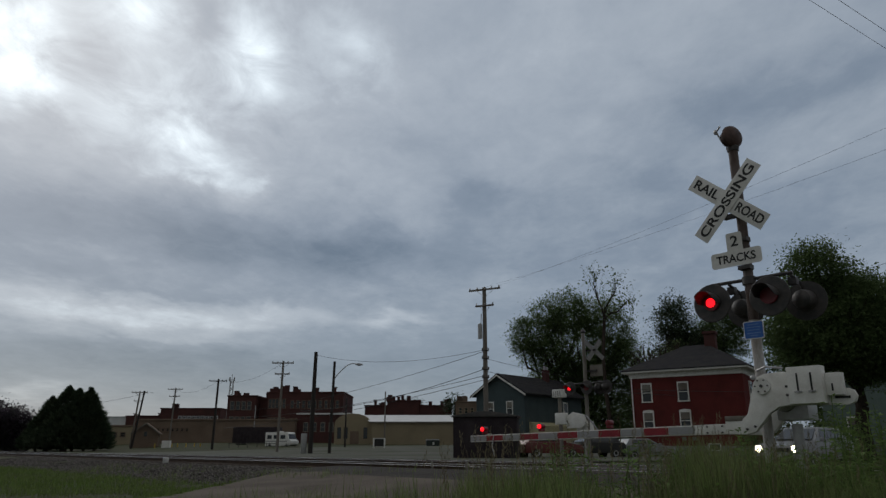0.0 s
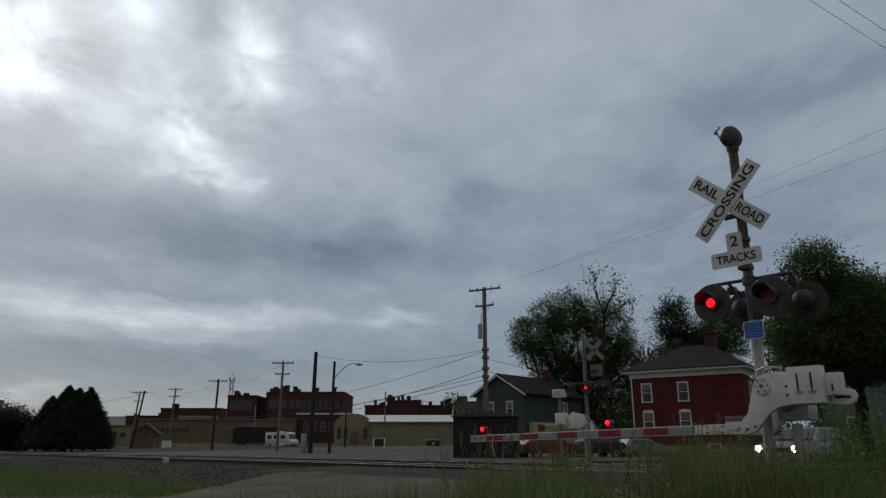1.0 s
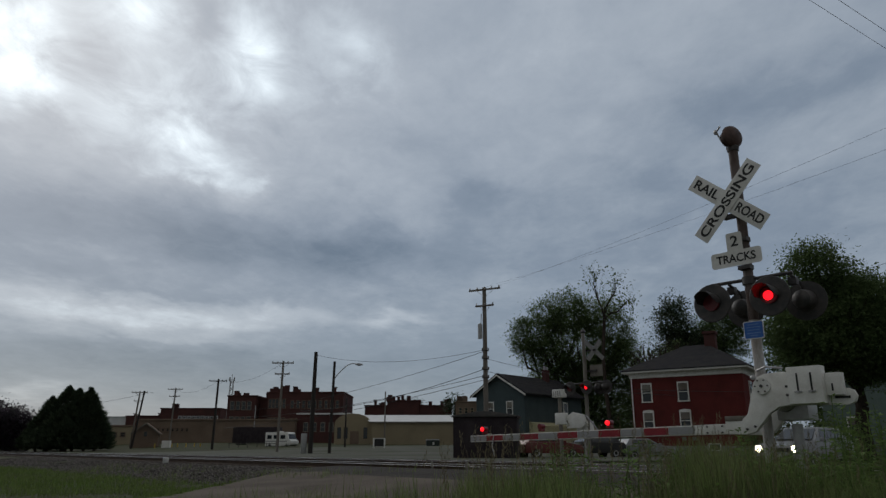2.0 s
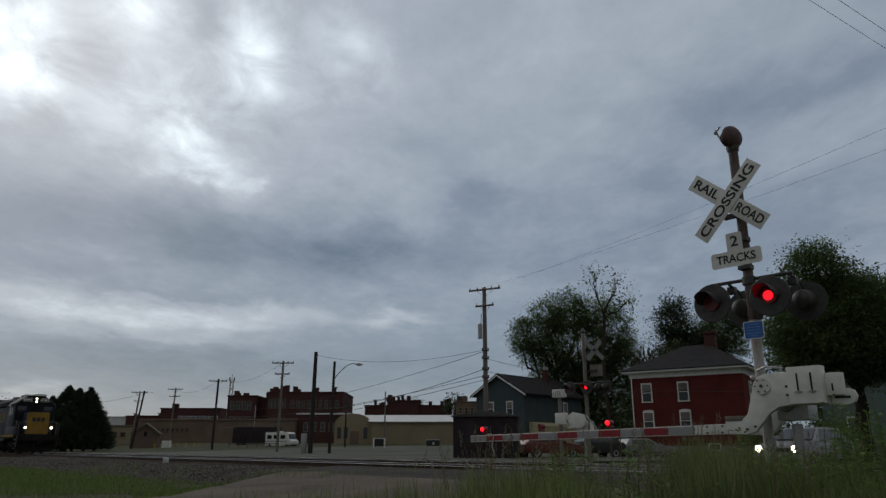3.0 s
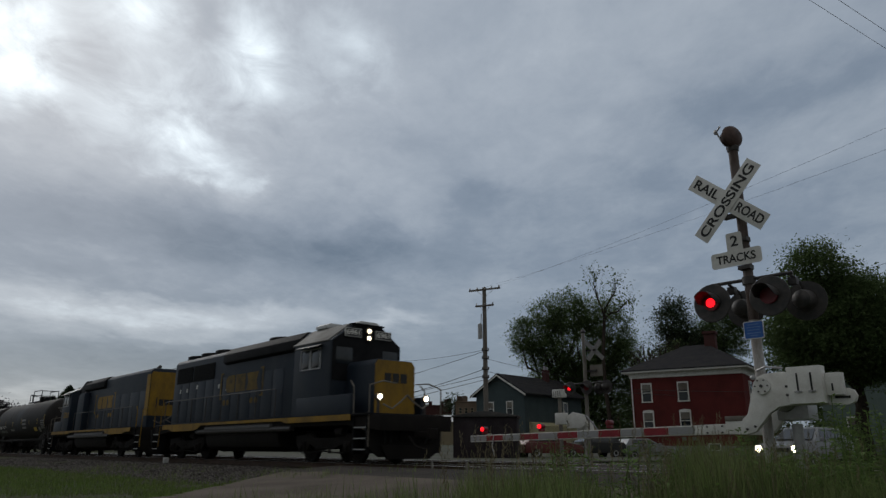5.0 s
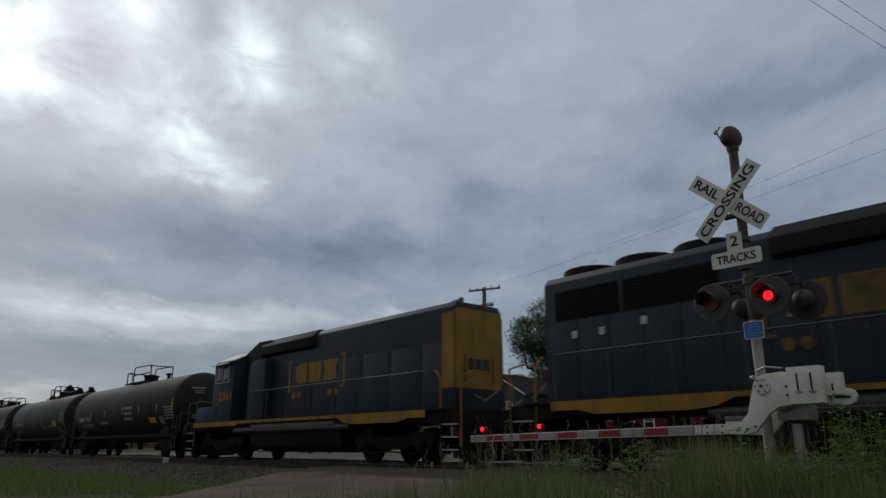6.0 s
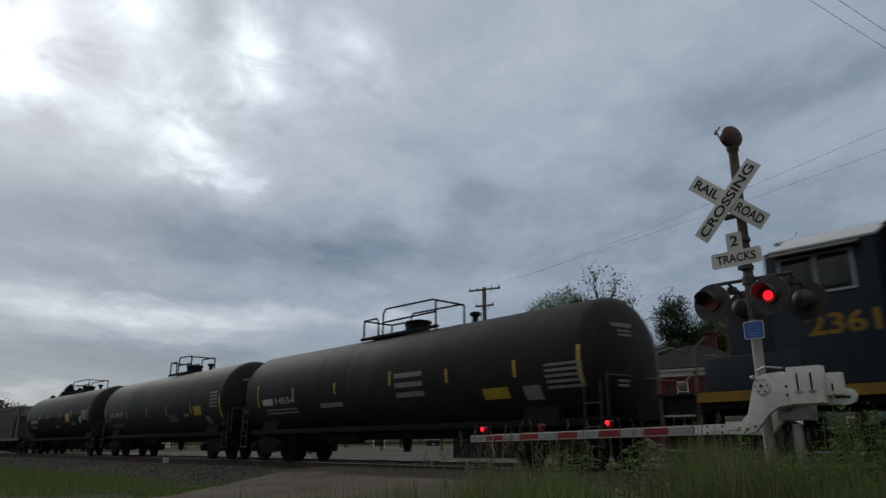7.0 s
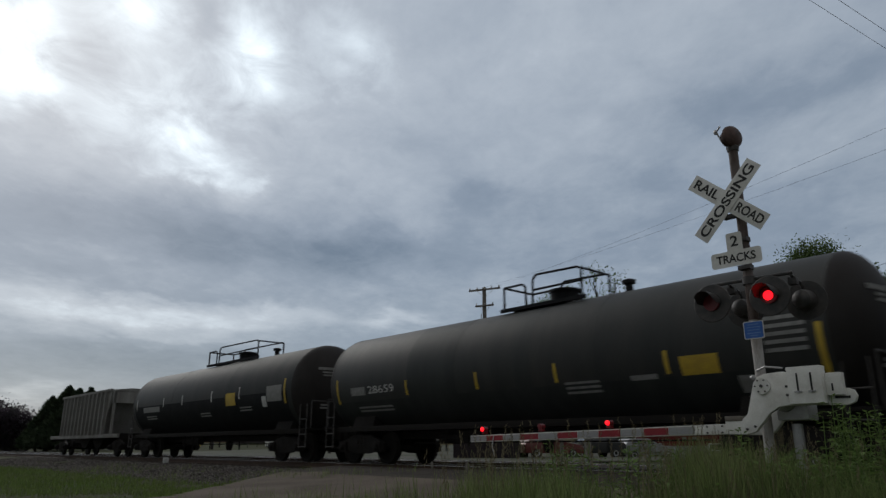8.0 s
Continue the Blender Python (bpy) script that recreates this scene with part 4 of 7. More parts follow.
def tank_car(s7, length, paint, style, label):
    car = coupled("tank_car", s7, 0, label, "tank car")
    tagged(car, group="tank cars of the train")
    h = length / 2
    R, zc = style.get("drum", (1.49, 2.44))
    e = h - 0.45 - style.get("trim", 0.0)
    prof = [(-e + 0.62 * (1 - math.cos(math.pi / 2 * i / 8)), max(0.02, R * math.sin(math.pi / 2 * i / 8))) for i in range(9)]
    body = prof + [(-p[0], p[1]) for p in reversed(prof)]
    shell = part("tank_shell", Geo().lathe(body, "X", 48, (0, 0, zc)), paint, car, smooth=40)
    for d in (-1, 1):
        hd = [(d * (-q[0] + 0.004), q[1] + 0.003) for q in prof]
        part("tank_head", Geo().lathe(hd, "X", 48, (0, 0, zc)), style.get("head", paint), shell, "dark dished tank end", smooth=60)
    for x in (-e + 0.64, -e / 3, e / 3, e - 0.64):
        part("weld_seam", Geo().lathe([(x - 0.02, R), (x - 0.012, R + 0.006), (x + 0.012, R + 0.006), (x + 0.02, R)], "X", 48, (0, 0, zc)), paint, shell)
    part("side_sill", Geo().box((0, -1.2, 1.02), (2 * h - 1.4, 0.09, 0.16)).box((0, 1.2, 1.02), (2 * h - 1.4, 0.09, 0.16)), "under", car, bevel=0.01)
    part("centre_sill", Geo().box((0, 0, 0.9), (2 * h - 0.6, 0.4, 0.36)), "under", car)
    for x in (-h + 2.3, h - 2.3):
        part("saddle", Geo().prism([(-1.25, 1.0), (1.25, 1.0), (1.05, 1.5), (-1.05, 1.5)], x - 0.5, x + 0.5), "under", car, bevel=0.02)
        truck(car, x - 0.15 if x < 0 else x + 0.15, 1.78, 0.478)
    for d in (-1, 1):
        coupler(car, d * h)
        part("end_platform", Geo().box((d * (h - 0.75), 0, 1.08), (0.6, 2.7, 0.06)), "under", car)
        part("end_railing", Geo().path([(d * (h - 0.5), -1.25, 1.1), (d * (h - 0.5), -1.25, 2.0), (d * (h - 0.5), 1.25, 2.0), (d * (h - 0.5), 1.25, 1.1)], 0.022), "darkmetal", car)
        for y in (-1.36, 1.36):
            part("corner_ladder", Geo().path([(d * (h - 0.6), y, 0.45), (d * (h - 0.6), y, 1.9)], 0.018).path([(d * (h - 1.0), y, 0.45), (d * (h - 1.0), y, 1.9)], 0.018).path([(d * (h - 0.6), y, 0.5), (d * (h - 1.0), y, 0.5)], 0.018).path([(d * (h - 0.6), y, 0.9), (d * (h - 1.0), y, 0.9)], 0.018).path([(d * (h - 0.6), y, 1.4), (d * (h - 1.0), y, 1.4)], 0.018), "darkmetal", car)
    # walkway, railing and fittings on top
    shift = style.get("shift", 0.0)
    px0, px1 = (q + shift for q in style["top"])
    ra, rb = style.get("rails", (0.46, 0.64))
    zt = zc + R
    part("top_platform", Geo().box((px0 + 0.95, 0, zt + 0.02), (1.9, 1.15, 0.045)), "darkmetal", car, bevel=0.01)
    mid = (px0 + px1) / 2
    runs = [[(px0, y, zt - 0.05), (px0, y, zt + ra), (px0 + 0.62, y, zt + ra), (px0 + 0.72, y, zt + ra - 0.08), (px0 + 0.74, y, zt + 0.04)] for y in (-0.58, 0.58)]
    runs += [[(px0 + 0.95, y, zt + 0.0), (px0 + 0.97, y, zt + rb - 0.12), (px0 + 1.08, y, zt + rb), (px1 - 0.1, y, zt + rb - 0.04), (px1, y, zt + rb - 0.1), (px1, y, zt - 0.12)] for y in (-0.58, 0.58)]
    runs += [[(px0, -0.58, zt + ra), (px0, 0.58, zt + ra)], [(px1, -0.58, zt + rb - 0.08), (px1, 0.58, zt + rb - 0.08)], [(px0 + 0.97, -0.58, zt + rb * 0.5), (px1, -0.58, zt + rb * 0.5)]]
    for run in runs:
        part("platform_railing", Geo().path(run, 0.03), "black", car)
    part("platform_beam", Geo().box((mid, -0.6, zt - 0.02), (px1 - px0 + 0.2, 0.08, 0.09)).box((mid, 0.6, zt - 0.02), (px1 - px0 + 0.2, 0.08, 0.09)), "black", car)
    part("manway", Geo().lathe([(zt - 0.1, 0.36), (zt + 0.3, 0.36), (zt + 0.31, 0.41), (zt + 0.37, 0.41), (zt + 0.42, 0.2)], "Z", 20, (mid + 0.3, 0, 0)), "black", car)
    part("relief_valve", Geo().lathe([(zt - 0.05, 0.09), (zt + 0.2, 0.09), (zt + 0.22, 0.16), (zt + 0.3, 0.16), (zt + 0.34, 0.05)], "Z", 12, (px1 + style.get("valve", 0.4), 0, 0)), "black", car)
    part("outlet_valve", Geo().lathe([(0.35, 0.1), (0.5, 0.14), (0.75, 0.16), (1.0, 0.22)], "Z", 12, (0.1, 0, 0)), "under", car)
    part("brake_rigging", Geo().box((-2.0, -0.5, 0.75), (0.9, 0.25, 0.3)).tube((-3.2, -0.5, 0.7), (-2.4, -0.5, 0.7), 0.13).path([(-4.5, -0.4, 0.6), (4.5, -0.4, 0.62)], 0.02), "under", car)
    for i in range(7):
        part("hanger", Geo().tube((-2.8 + i * 0.85, -0.7, 0.38 + 0.1 * (i % 3)), (-2.8 + i * 0.85, -0.7, 1.0), 0.025, seg=6), "under", car)

    for d in (-1, 1):
        for k, (yy, zz, ww) in enumerate(((-0.5, 3.15, 0.62), (-0.46, 3.02, 0.4), (-0.46, 2.92, 0.4), (-0.55, 1.9, 0.3), (-0.55, 1.8, 0.3))):
            rr = math.hypot(yy, zz - zc)
            xx = e - 0.62 * (1 - math.sqrt(1 - (rr / R) ** 2))
            part("end_stencil", Geo().box((d * xx, yy * -d if d < 0 else yy, zz), (0.05, ww, 0.055 if k else 0.09), rz=-d * 9), "greydecal", car)

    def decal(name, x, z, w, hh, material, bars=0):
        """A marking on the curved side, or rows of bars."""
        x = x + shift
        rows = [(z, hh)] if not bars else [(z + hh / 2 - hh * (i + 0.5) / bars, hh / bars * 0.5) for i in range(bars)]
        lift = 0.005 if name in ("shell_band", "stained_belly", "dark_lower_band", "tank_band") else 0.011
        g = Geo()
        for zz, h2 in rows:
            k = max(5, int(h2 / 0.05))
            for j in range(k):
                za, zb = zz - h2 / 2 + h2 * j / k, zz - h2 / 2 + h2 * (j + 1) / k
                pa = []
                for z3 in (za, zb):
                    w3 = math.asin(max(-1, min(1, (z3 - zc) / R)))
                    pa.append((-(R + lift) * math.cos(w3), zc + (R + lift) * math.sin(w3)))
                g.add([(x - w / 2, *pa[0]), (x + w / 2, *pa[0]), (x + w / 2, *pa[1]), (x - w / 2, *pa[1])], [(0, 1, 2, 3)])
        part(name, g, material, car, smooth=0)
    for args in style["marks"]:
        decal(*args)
    for words, x, z, size, width in style.get("words", ()):
        w3 = math.asin((z - zc) / R)
        text_mesh("number", words, size, "decal", car, pose(x + shift, -(R + 0.012) * math.cos(w3), z, 90 - math.degrees(w3), 0, 0), width=width)
    lengthen(car, style.get("stretch", 1.0))
    return car


def hopper_car(s7, length):
    car = coupled("hopper_car", s7, 0, "weathered grey ribbed hopper car", "hopper car")
    h = length / 2
    b = 4.9
    for d in (-1, 1):
        y = d * 1.48
        part("side_wall", Geo().prism([(-b + 0.9, 1.12), (b - 0.9, 1.12), (b, 3.5), (-b, 3.5)], y - 0.04, y + 0.04, "Y"), "hoppercar", car)
        for i in range(12):
            x = -b + 0.75 + i * (2 * b - 1.5) / 11
            part("rib", Geo().prism([(-0.05, 1.14), (0.05, 1.14), (0.05, 3.48), (-0.05, 3.48)], d * 1.52, d * 1.66, "Y"), "hoppercar", car, m=pose(x, 0, 0))
        part("top_rail", Geo().box((0, d * 1.53, 3.54), (2 * b, 0.16, 0.14)), "hoppercar", car, bevel=0.01)
        part("side_sill", Geo().box((0, d * 1.5, 1.08), (2 * h - 1.2, 0.14, 0.2)), "hoppercar", car, bevel=0.01)
        part("end_slope", Geo().prism([(d * b, 3.5), (d * (b + 0.06), 3.5), (d * (b - 1.44), 1.1), (d * (b - 1.5), 1.1)], -1.44, 1.44, "Y"), "hoppercar", car)
        part("end_wall", Geo().box((d * b, 0, 3.2), (0.08, 2.96, 0.7)), "hoppercar", car)
        for y2 in (-1.35, 1.35):
            part("end_post", Geo().box((d * (b - 0.02), y2, 2.3), (0.12, 0.12, 2.4)), "hoppercar", car)
        part("end_sill", Geo().box((d * (h - 0.7), 0, 1.05), (0.25, 2.9, 0.3)), "under", car)
        coupler(car, d * h)
        truck(car, d * (h - 1.9), 1.78, 0.478)
    part("roof", Geo().prism([(-1.5, 3.56), (1.5, 3.56), (0.5, 3.68), (-0.5, 3.68)], -b, b), "hoppercar", car)
    part("hopper_bay", Geo().prism([(-2.6, 1.1), (-1.7, 0.45), (-0.9, 0.45), (0, 1.1), (0.9, 0.45), (1.7, 0.45), (2.6, 1.1)], -0.9, 0.9, "Y"), "under", car)
    part("centre_sill", Geo().box((0, 0, 0.9), (2 * h - 0.6, 0.4, 0.3)), "under", car)


def build_train():
    locomotive(20.5, 0, False)
    locomotive(0.88, 180, True)
    e = 7.2
    tank_car(-17.37, 16.6, "tank", {"stretch": 1.081, "shift": 0.32, "rails": (0.6, 0.85), "top": (-1.75, 1.6), "valve": 1.0, "marks": [
        ("tank_band", -0.45, 2.75, 1.9, 2.0, "wornband"), ("data_panel", 1.45, 2.18, 1.15, 0.8, "greydecal", 3), ("data_panel", 6.55, 2.05, 1.0, 0.62, "greydecal", 5), ("stencil", -5.3, 1.72, 2.0, 0.22, "greydecal", 2),
        ("placard", 4.5, 1.76, 0.8, 0.26, "reflector"), ("placard", 5.6, 1.72, 0.5, 0.32, "greydecal"), ("stencil", -2.3, 1.8, 1.2, 0.14, "greydecal"), ("reflector", 6.98, 2.25, 0.09, 0.85, "reflector"), ("reflector", -6.75, 2.3, 0.08, 0.8, "reflector"),
        ("reflector", 5.2, 2.3, 0.08, 0.4, "reflector"), ("reflector", 2.95, 2.3, 0.08, 0.35, "reflector"), ("reflector", 0.68, 2.4, 0.08, 0.4, "reflector"), ("reflector", -2.0, 2.3, 0.08, 0.35, "reflector"), ("reflector", -4.4, 2.3, 0.08, 0.35, "reflector"), ("stencil", -6.1, 2.05, 0.7, 0.22, "decal")],
        "words": [("14554", -5.0, 2.05, 0.32, 1.2)]}, "black tank car with white stencilled numbers and a faded band")
    # shell rings and a strip along the belly, slightly darker than the shell
    tank_car(-34.93, 16.5, "tankteal", {"stretch": 1.04, "drum": (1.52, 2.46), "rails": (0.6, 0.78), "top": (-0.7, 1.75), "valve": 0.9, "head": "tank", "marks": [
        ("shell_band", -2.6, 2.5, 1.9, 2.8, "tankband"), ("shell_band", 0.6, 2.5, 0.5, 2.8, "tankband"), ("stained_belly", 0.0, 1.45, 14.4, 0.75, "tankband"), ("reflector", -6.9, 2.15, 0.08, 0.75, "reflector"), ("reflector", -3.6, 2.1, 0.08, 0.4, "reflector"),
        ("reflector", -0.9, 2.1, 0.08, 0.42, "reflector"), ("reflector", 1.55, 2.1, 0.08, 0.42, "reflector"), ("reflector", 4.25, 2.1, 0.09, 0.45, "reflector"), ("reflector", 7.05, 2.1, 0.11, 0.85, "reflector"), ("placard", 4.9, 2.0, 0.75, 0.36, "reflector"),
        ("stencil", -5.85, 2.12, 0.7, 0.24, "greydecal"), ("stencil", -5.2, 1.6, 1.6, 0.2, "greydecal", 2), ("data_panel", 6.5, 2.4, 0.7, 0.7, "greydecal", 5), ("stencil", 2.2, 1.75, 0.9, 0.3, "greydecal", 3), ("stencil", 3.7, 1.85, 0.6, 0.1, "greydecal"), ("placard", 5.75, 1.6, 0.4, 0.3, "greydecal")],
        "words": [("28659", -4.75, 2.12, 0.32, 1.2)]}, "dark teal-black tank car with yellow reflector strips")
    # the lower half of this shell is black, the upper half dark teal
    tank_car(-52.8, 17.05, "tankteal", {"stretch": 1.092, "drum": (1.57, 2.5), "trim": 0.25, "rails": (0.6, 0.72), "top": (-1.3, 3.0), "valve": 0.5, "head": "tank", "marks": [
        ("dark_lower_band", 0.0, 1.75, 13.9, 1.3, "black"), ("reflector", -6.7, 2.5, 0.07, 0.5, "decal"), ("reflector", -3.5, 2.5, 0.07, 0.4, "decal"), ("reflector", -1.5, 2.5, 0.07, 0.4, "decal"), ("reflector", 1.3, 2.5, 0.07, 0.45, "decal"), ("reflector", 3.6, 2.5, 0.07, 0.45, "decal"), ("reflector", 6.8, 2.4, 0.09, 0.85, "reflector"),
        ("placard", 2.9, 2.3, 0.75, 0.48, "reflector"), ("stencil", -4.9, 2.22, 1.9, 0.24, "greydecal"), ("stencil", -5.0, 1.85, 1.2, 0.2, "greydecal", 2), ("placard", 5.4, 2.1, 0.3, 0.38, "decal"), ("data_panel", 6.1, 2.35, 1.0, 0.55, "greydecal"), ("stencil", 0.6, 1.8, 0.9, 0.2, "greydecal", 2), ("stencil", 4.0, 1.9, 0.9, 0.2, "greydecal", 2)]},
        "dark tank car, black along its lower half, with yellow placard and pale marks")
    hopper_car(-69.4, 14.6)


def motions():
    """The train rolls through at a steady pace; wheels turn with it; the lamps blink in turn."""
    for ob, s7, turn in LINKS:
        rows = []
        for i in range(9):
            p = on(s7 + SPEED * (i - 7.0), TRACK, 0)
            rows.append((float(i), pose(p.x, p.y, 0, 0, 0, HEAD + turn)))
        walk(ob, rows)
    for w, (x, y, r), rad in WHEELS:
        walk(w, [(i / 30, pose(x, y, r, 0, (SPEED / 30 / rad * i * 180 / math.pi) % 360, 0)) for i in range(241)])
    for ob, lit_pose, dark_pose, first, start, beat in BLINKS:
        rows = [(0.0, lit_pose if first else dark_pose)]
        t, state = start, first
        while t < 8.0:
            rows.append((t - 0.015, lit_pose if state else dark_pose))
            state = not state
            rows.append((t + 0.015, lit_pose if state else dark_pose))
            t += beat
        rows.append((8.0, lit_pose if state else dark_pose))
        walk(ob, rows)


BLINKS = []
build_ground()
build_road()
build_track(TRACK, "rusty-sided steel rails on dark wooden ties")
build_track(TRACK_FAR, "second pair of steel rails on dark wooden ties")
build_ballast()
build_train()


# ---------------------------------------------------------------- crossing signals
def disc(y0, y1, r, x, z, seg=24):
    return Geo().lathe([(y0, r), (y1, r)], "Y", seg, (x, 0, z))


def flasher(mast, x, z, y, first, face=-1, scale=1.0, start=0.56, beat=0.606):
    """A round backboard with a hooded red lens; the glowing piece comes forward when lit."""
    f = face
    board = part("backboard", Geo().lathe([(y, 0.255 * scale), (y + f * 0.008, 0.255 * scale), (y + f * 0.014, 0.245 * scale)], "Y", 32, (x, 0, z)), "darkmetal", mast, "round dull black backboard")
    part("lamp_housing", Geo().lathe([(y, 0.13), (y - f * 0.08, 0.135), (y - f * 0.2, 0.1), (y - f * 0.23, 0.03)], "Y", 20, (x, 0, z)), "steel", board)
    part("lens", disc(y + f * 0.015, y + f * 0.05, 0.105, x, z), "redlens", board, "dark red glass lens")
    v, fa, n = [], [], 14
    for j, (dy, r, dz) in enumerate(((0.02, 0.125, 0.0), (0.16, 0.13, 0.0), (0.28, 0.12, 0.01))):
        for i in range(n + 1):
            w = math.radians(-8 + 196 * i / n) if j < 2 else math.radians(25 + 130 * i / n)
            for q in (r, r - 0.008):
                v.append((x + q * math.cos(w), y + f * dy, z + q * math.sin(w) + dz))
    k = 2 * (n + 1)
    for j in range(2):
        for i in range(n):
            a = j * k + 2 * i
            fa += [(a, a + 2, a + k + 2, a + k), (a + 1, a + k + 1, a + k + 3, a + 3)]
    for i in range(n):
        a = 2 * k + 2 * i
        fa.append((a, a + 1, a + 3, a + 2))
    part("visor", Geo().add(v, fa), "darkmetal", board, "curved black hood over the lens")
    g = part("lit_lens", Geo().lathe([(0, 0.062), (f * 0.012, 0.056), (f * 0.02, 0.03)], "Y", 20), "lamp_red", board, "glowing red lens")
    here, back = pose(x, y + f * 0.054, z), pose(x, y + f * 0.02, z)
    g.matrix_basis = here if first else back
    BLINKS.append((g, here, back, first, start, beat))


def crossbuck(mast, x, z, y, face=-1, words=True):
    f = face
    for ang, txt, dy in ((-41.4, "RAIL ROAD", 0.0), (46.9, "CROSSING", 0.012)):
        yy = y + f * dy
        m = pose(x, yy, z, 0, -ang, 0)
        b = part("crossbuck_blade", Geo().box((0, 0, 0), (1.22, 0.005, 0.228)), "white", mast, "white reflective sign board", bevel=0.001, m=m)
        if words:
            if txt == "CROSSING":
                text_mesh("lettering", "CROSSING", 0.175, "signblack", b, pose(0, f * 0.004, 0, 90, 0, 0), width=1.12, bold=0.004)
            else:
                text_mesh("lettering", "RAIL", 0.175, "signblack", b, pose(-0.36, f * 0.004, 0, 90, 0, 0), width=0.4, bold=0.004)
                text_mesh("lettering", "ROAD", 0.175, "signblack", b, pose(0.36, f * 0.004, 0, 90, 0, 0), width=0.42, bold=0.004)
        else:
            part("border", Geo().box((0, f * 0.004, 0.1), (1.2, 0.002, 0.02)), "greydecal", b)
    part("sign_clamp", Geo().box((x, y - f * 0.06, z + 0.05), (0.2, 0.1, 0.05)).box((x, y - f * 0.06, z - 0.2), (0.2, 0.1, 0.05)), "darkmetal", mast)


def rounded(w, h, r, n=5):
    pts = []
    for cx, cz, a in ((w / 2 - r, h / 2 - r, 0), (-w / 2 + r, h / 2 - r, 90), (-w / 2 + r, -h / 2 + r, 180), (w / 2 - r, -h / 2 + r, 270)):
        for i in range(n + 1):
            q = math.radians(a + 90 * i / n)
            pts.append((cx + r * math.cos(q), cz + r * math.sin(q)))
    return pts


def build_signal():
    S0, N0 = -3.932, 8.867
    zb = ground_z(S0, N0) - 0.05
    mast = thing("crossing_signal", at_track(S0, N0, 0, 1.24), "rust-streaked crossing signal mast with crossbuck and red flashers", "crossing signal", "crossing signals")
    part("mast", Geo().tube((0, 0, zb), (0, 0, 2.05), 0.064, seg=20), "rustmast", mast)
    part("upper_mast", Geo().tube((0, 0, 2.05), (0, 0, 4.42), 0.062, seg=20), "rustupper", mast, "darker rusted upper mast tube")
    part("mast_collar", Geo().tube((0, 0, 2.52), (0, 0, 2.62), 0.085, seg=16).tube((0, 0, 3.1), (0, 0, 3.15), 0.08, seg=16).tube((0, 0, 2.72), (0, 0, 2.77), 0.08, seg=16), "darkmetal", mast)
    bell = part("bell", Geo().lathe([(-0.1, 0.02), (-0.085, 0.1), (-0.05, 0.155), (-0.02, 0.165), (-0.015, 0.14), (0.02, 0.14), (0.03, 0.12), (0.07, 0.12), (0.09, 0.06)], "Y", 24), "bell", mast, "corroded bronze warning bell", m=pose(0.0, -0.02, 4.6, 0, 0, 66))
    part("bell_bracket", Geo().lathe([(4.4, 0.075), (4.46, 0.085), (4.5, 0.05)], "Z", 16), "darkmetal", mast)
    part("bell_hammer", Geo().path([(-0.1, -0.08, 4.55), (-0.15, -0.12, 4.7), (-0.08, -0.14, 4.76)], 0.012).lathe([(-0.03, 0.02), (0, 0.03), (0.03, 0.02)], "Z", 8, (-0.16, -0.12, 4.7)), "steel", mast)
    crossbuck(mast, -0.09, 3.655, -0.16)
    # number-of-tracks sign, one inverted T plate
    y0, y1 = -0.115, -0.108
    tp = [(x - 0.085, z + 2.875) for x, z in ((-0.31, -0.105), (0.31, -0.105), (0.335, -0.08), (0.335, 0.08), (0.31, 0.105), (0.105, 0.105), (0.105, 0.33), (0.085, 0.35), (-0.085, 0.35), (-0.105, 0.33), (-0.105, 0.105), (-0.31, 0.105), (-0.335, 0.08), (-0.335, -0.08))]
    pl = part("track_count_sign", Geo().prism(tp, y0, y1, "Y"), "white", mast, "white sign with black lettering")
    text_mesh("lettering", "2", 0.2, "signblack", pl, pose(-0.085, y0 - 0.003, 3.1, 90, 0, 0), width=0.1, bold=0.003)
    text_mesh("lettering", "TRACKS", 0.155, "signblack", pl, pose(-0.085, y0 - 0.003, 2.872, 90, 0, 0), width=0.52, bold=0.003)
    part("sign_clamp", Geo().box((0, -0.05, 2.74), (0.16, 0.12, 0.05)).box((0, -0.05, 3.12), (0.16, 0.12, 0.05)), "darkmetal", mast)
    # flasher arms
    part("flasher_arm", Geo().path([(-0.5, -0.02, 2.585), (0.55, 0.0, 2.585)], 0.024, 8).path([(-0.45, -0.02, 2.585), (-0.45, -0.05, 2.33)], 0.02, 8).path([(0.3, -0.02, 2.585), (0.3, -0.05, 2.33)], 0.02, 8), "darkmetal", mast)
    flasher(mast, -0.45, 2.315, -0.16, True)
    flasher(mast, 0.30, 2.30, -0.16, False)
    for x in (-0.27, 0.52):
        bd = part("backboard", disc(0.42, 0.43, 0.255, x, 2.29, 32), "darkmetal", mast, "round dull black backboard")
        part("lamp_housing", Geo().lathe([(0.42, 0.135), (0.32, 0.13), (0.24, 0.11), (0.2, 0.06), (0.19, 0.02)], "Y", 20, (x, 0, 2.29)), "darkmetal", bd)
        part("bracket", Geo().path([(x, 0.0, 2.56), (x, 0.3, 2.5), (x, 0.36, 2.42)], 0.02), "darkmetal", bd)
        part("junction_box", Geo().box((x - 0.02, 0.12, 2.5), (0.1, 0.1, 0.1)), "darkmetal", bd, bevel=0.01)
    bl = part("notice_plate", Geo().prism([(0.015 + a, 1.915 + b) for a, b in rounded(0.255, 0.225, 0.02)], -0.078, -0.072, "Y"), "white", mast, "small blue notice with pale border")
    part("notice_face", Geo().prism([(0.015 + a, 1.915 + b) for a, b in rounded(0.235, 0.205, 0.016)], -0.081, -0.079, "Y"), "bluesign", bl)
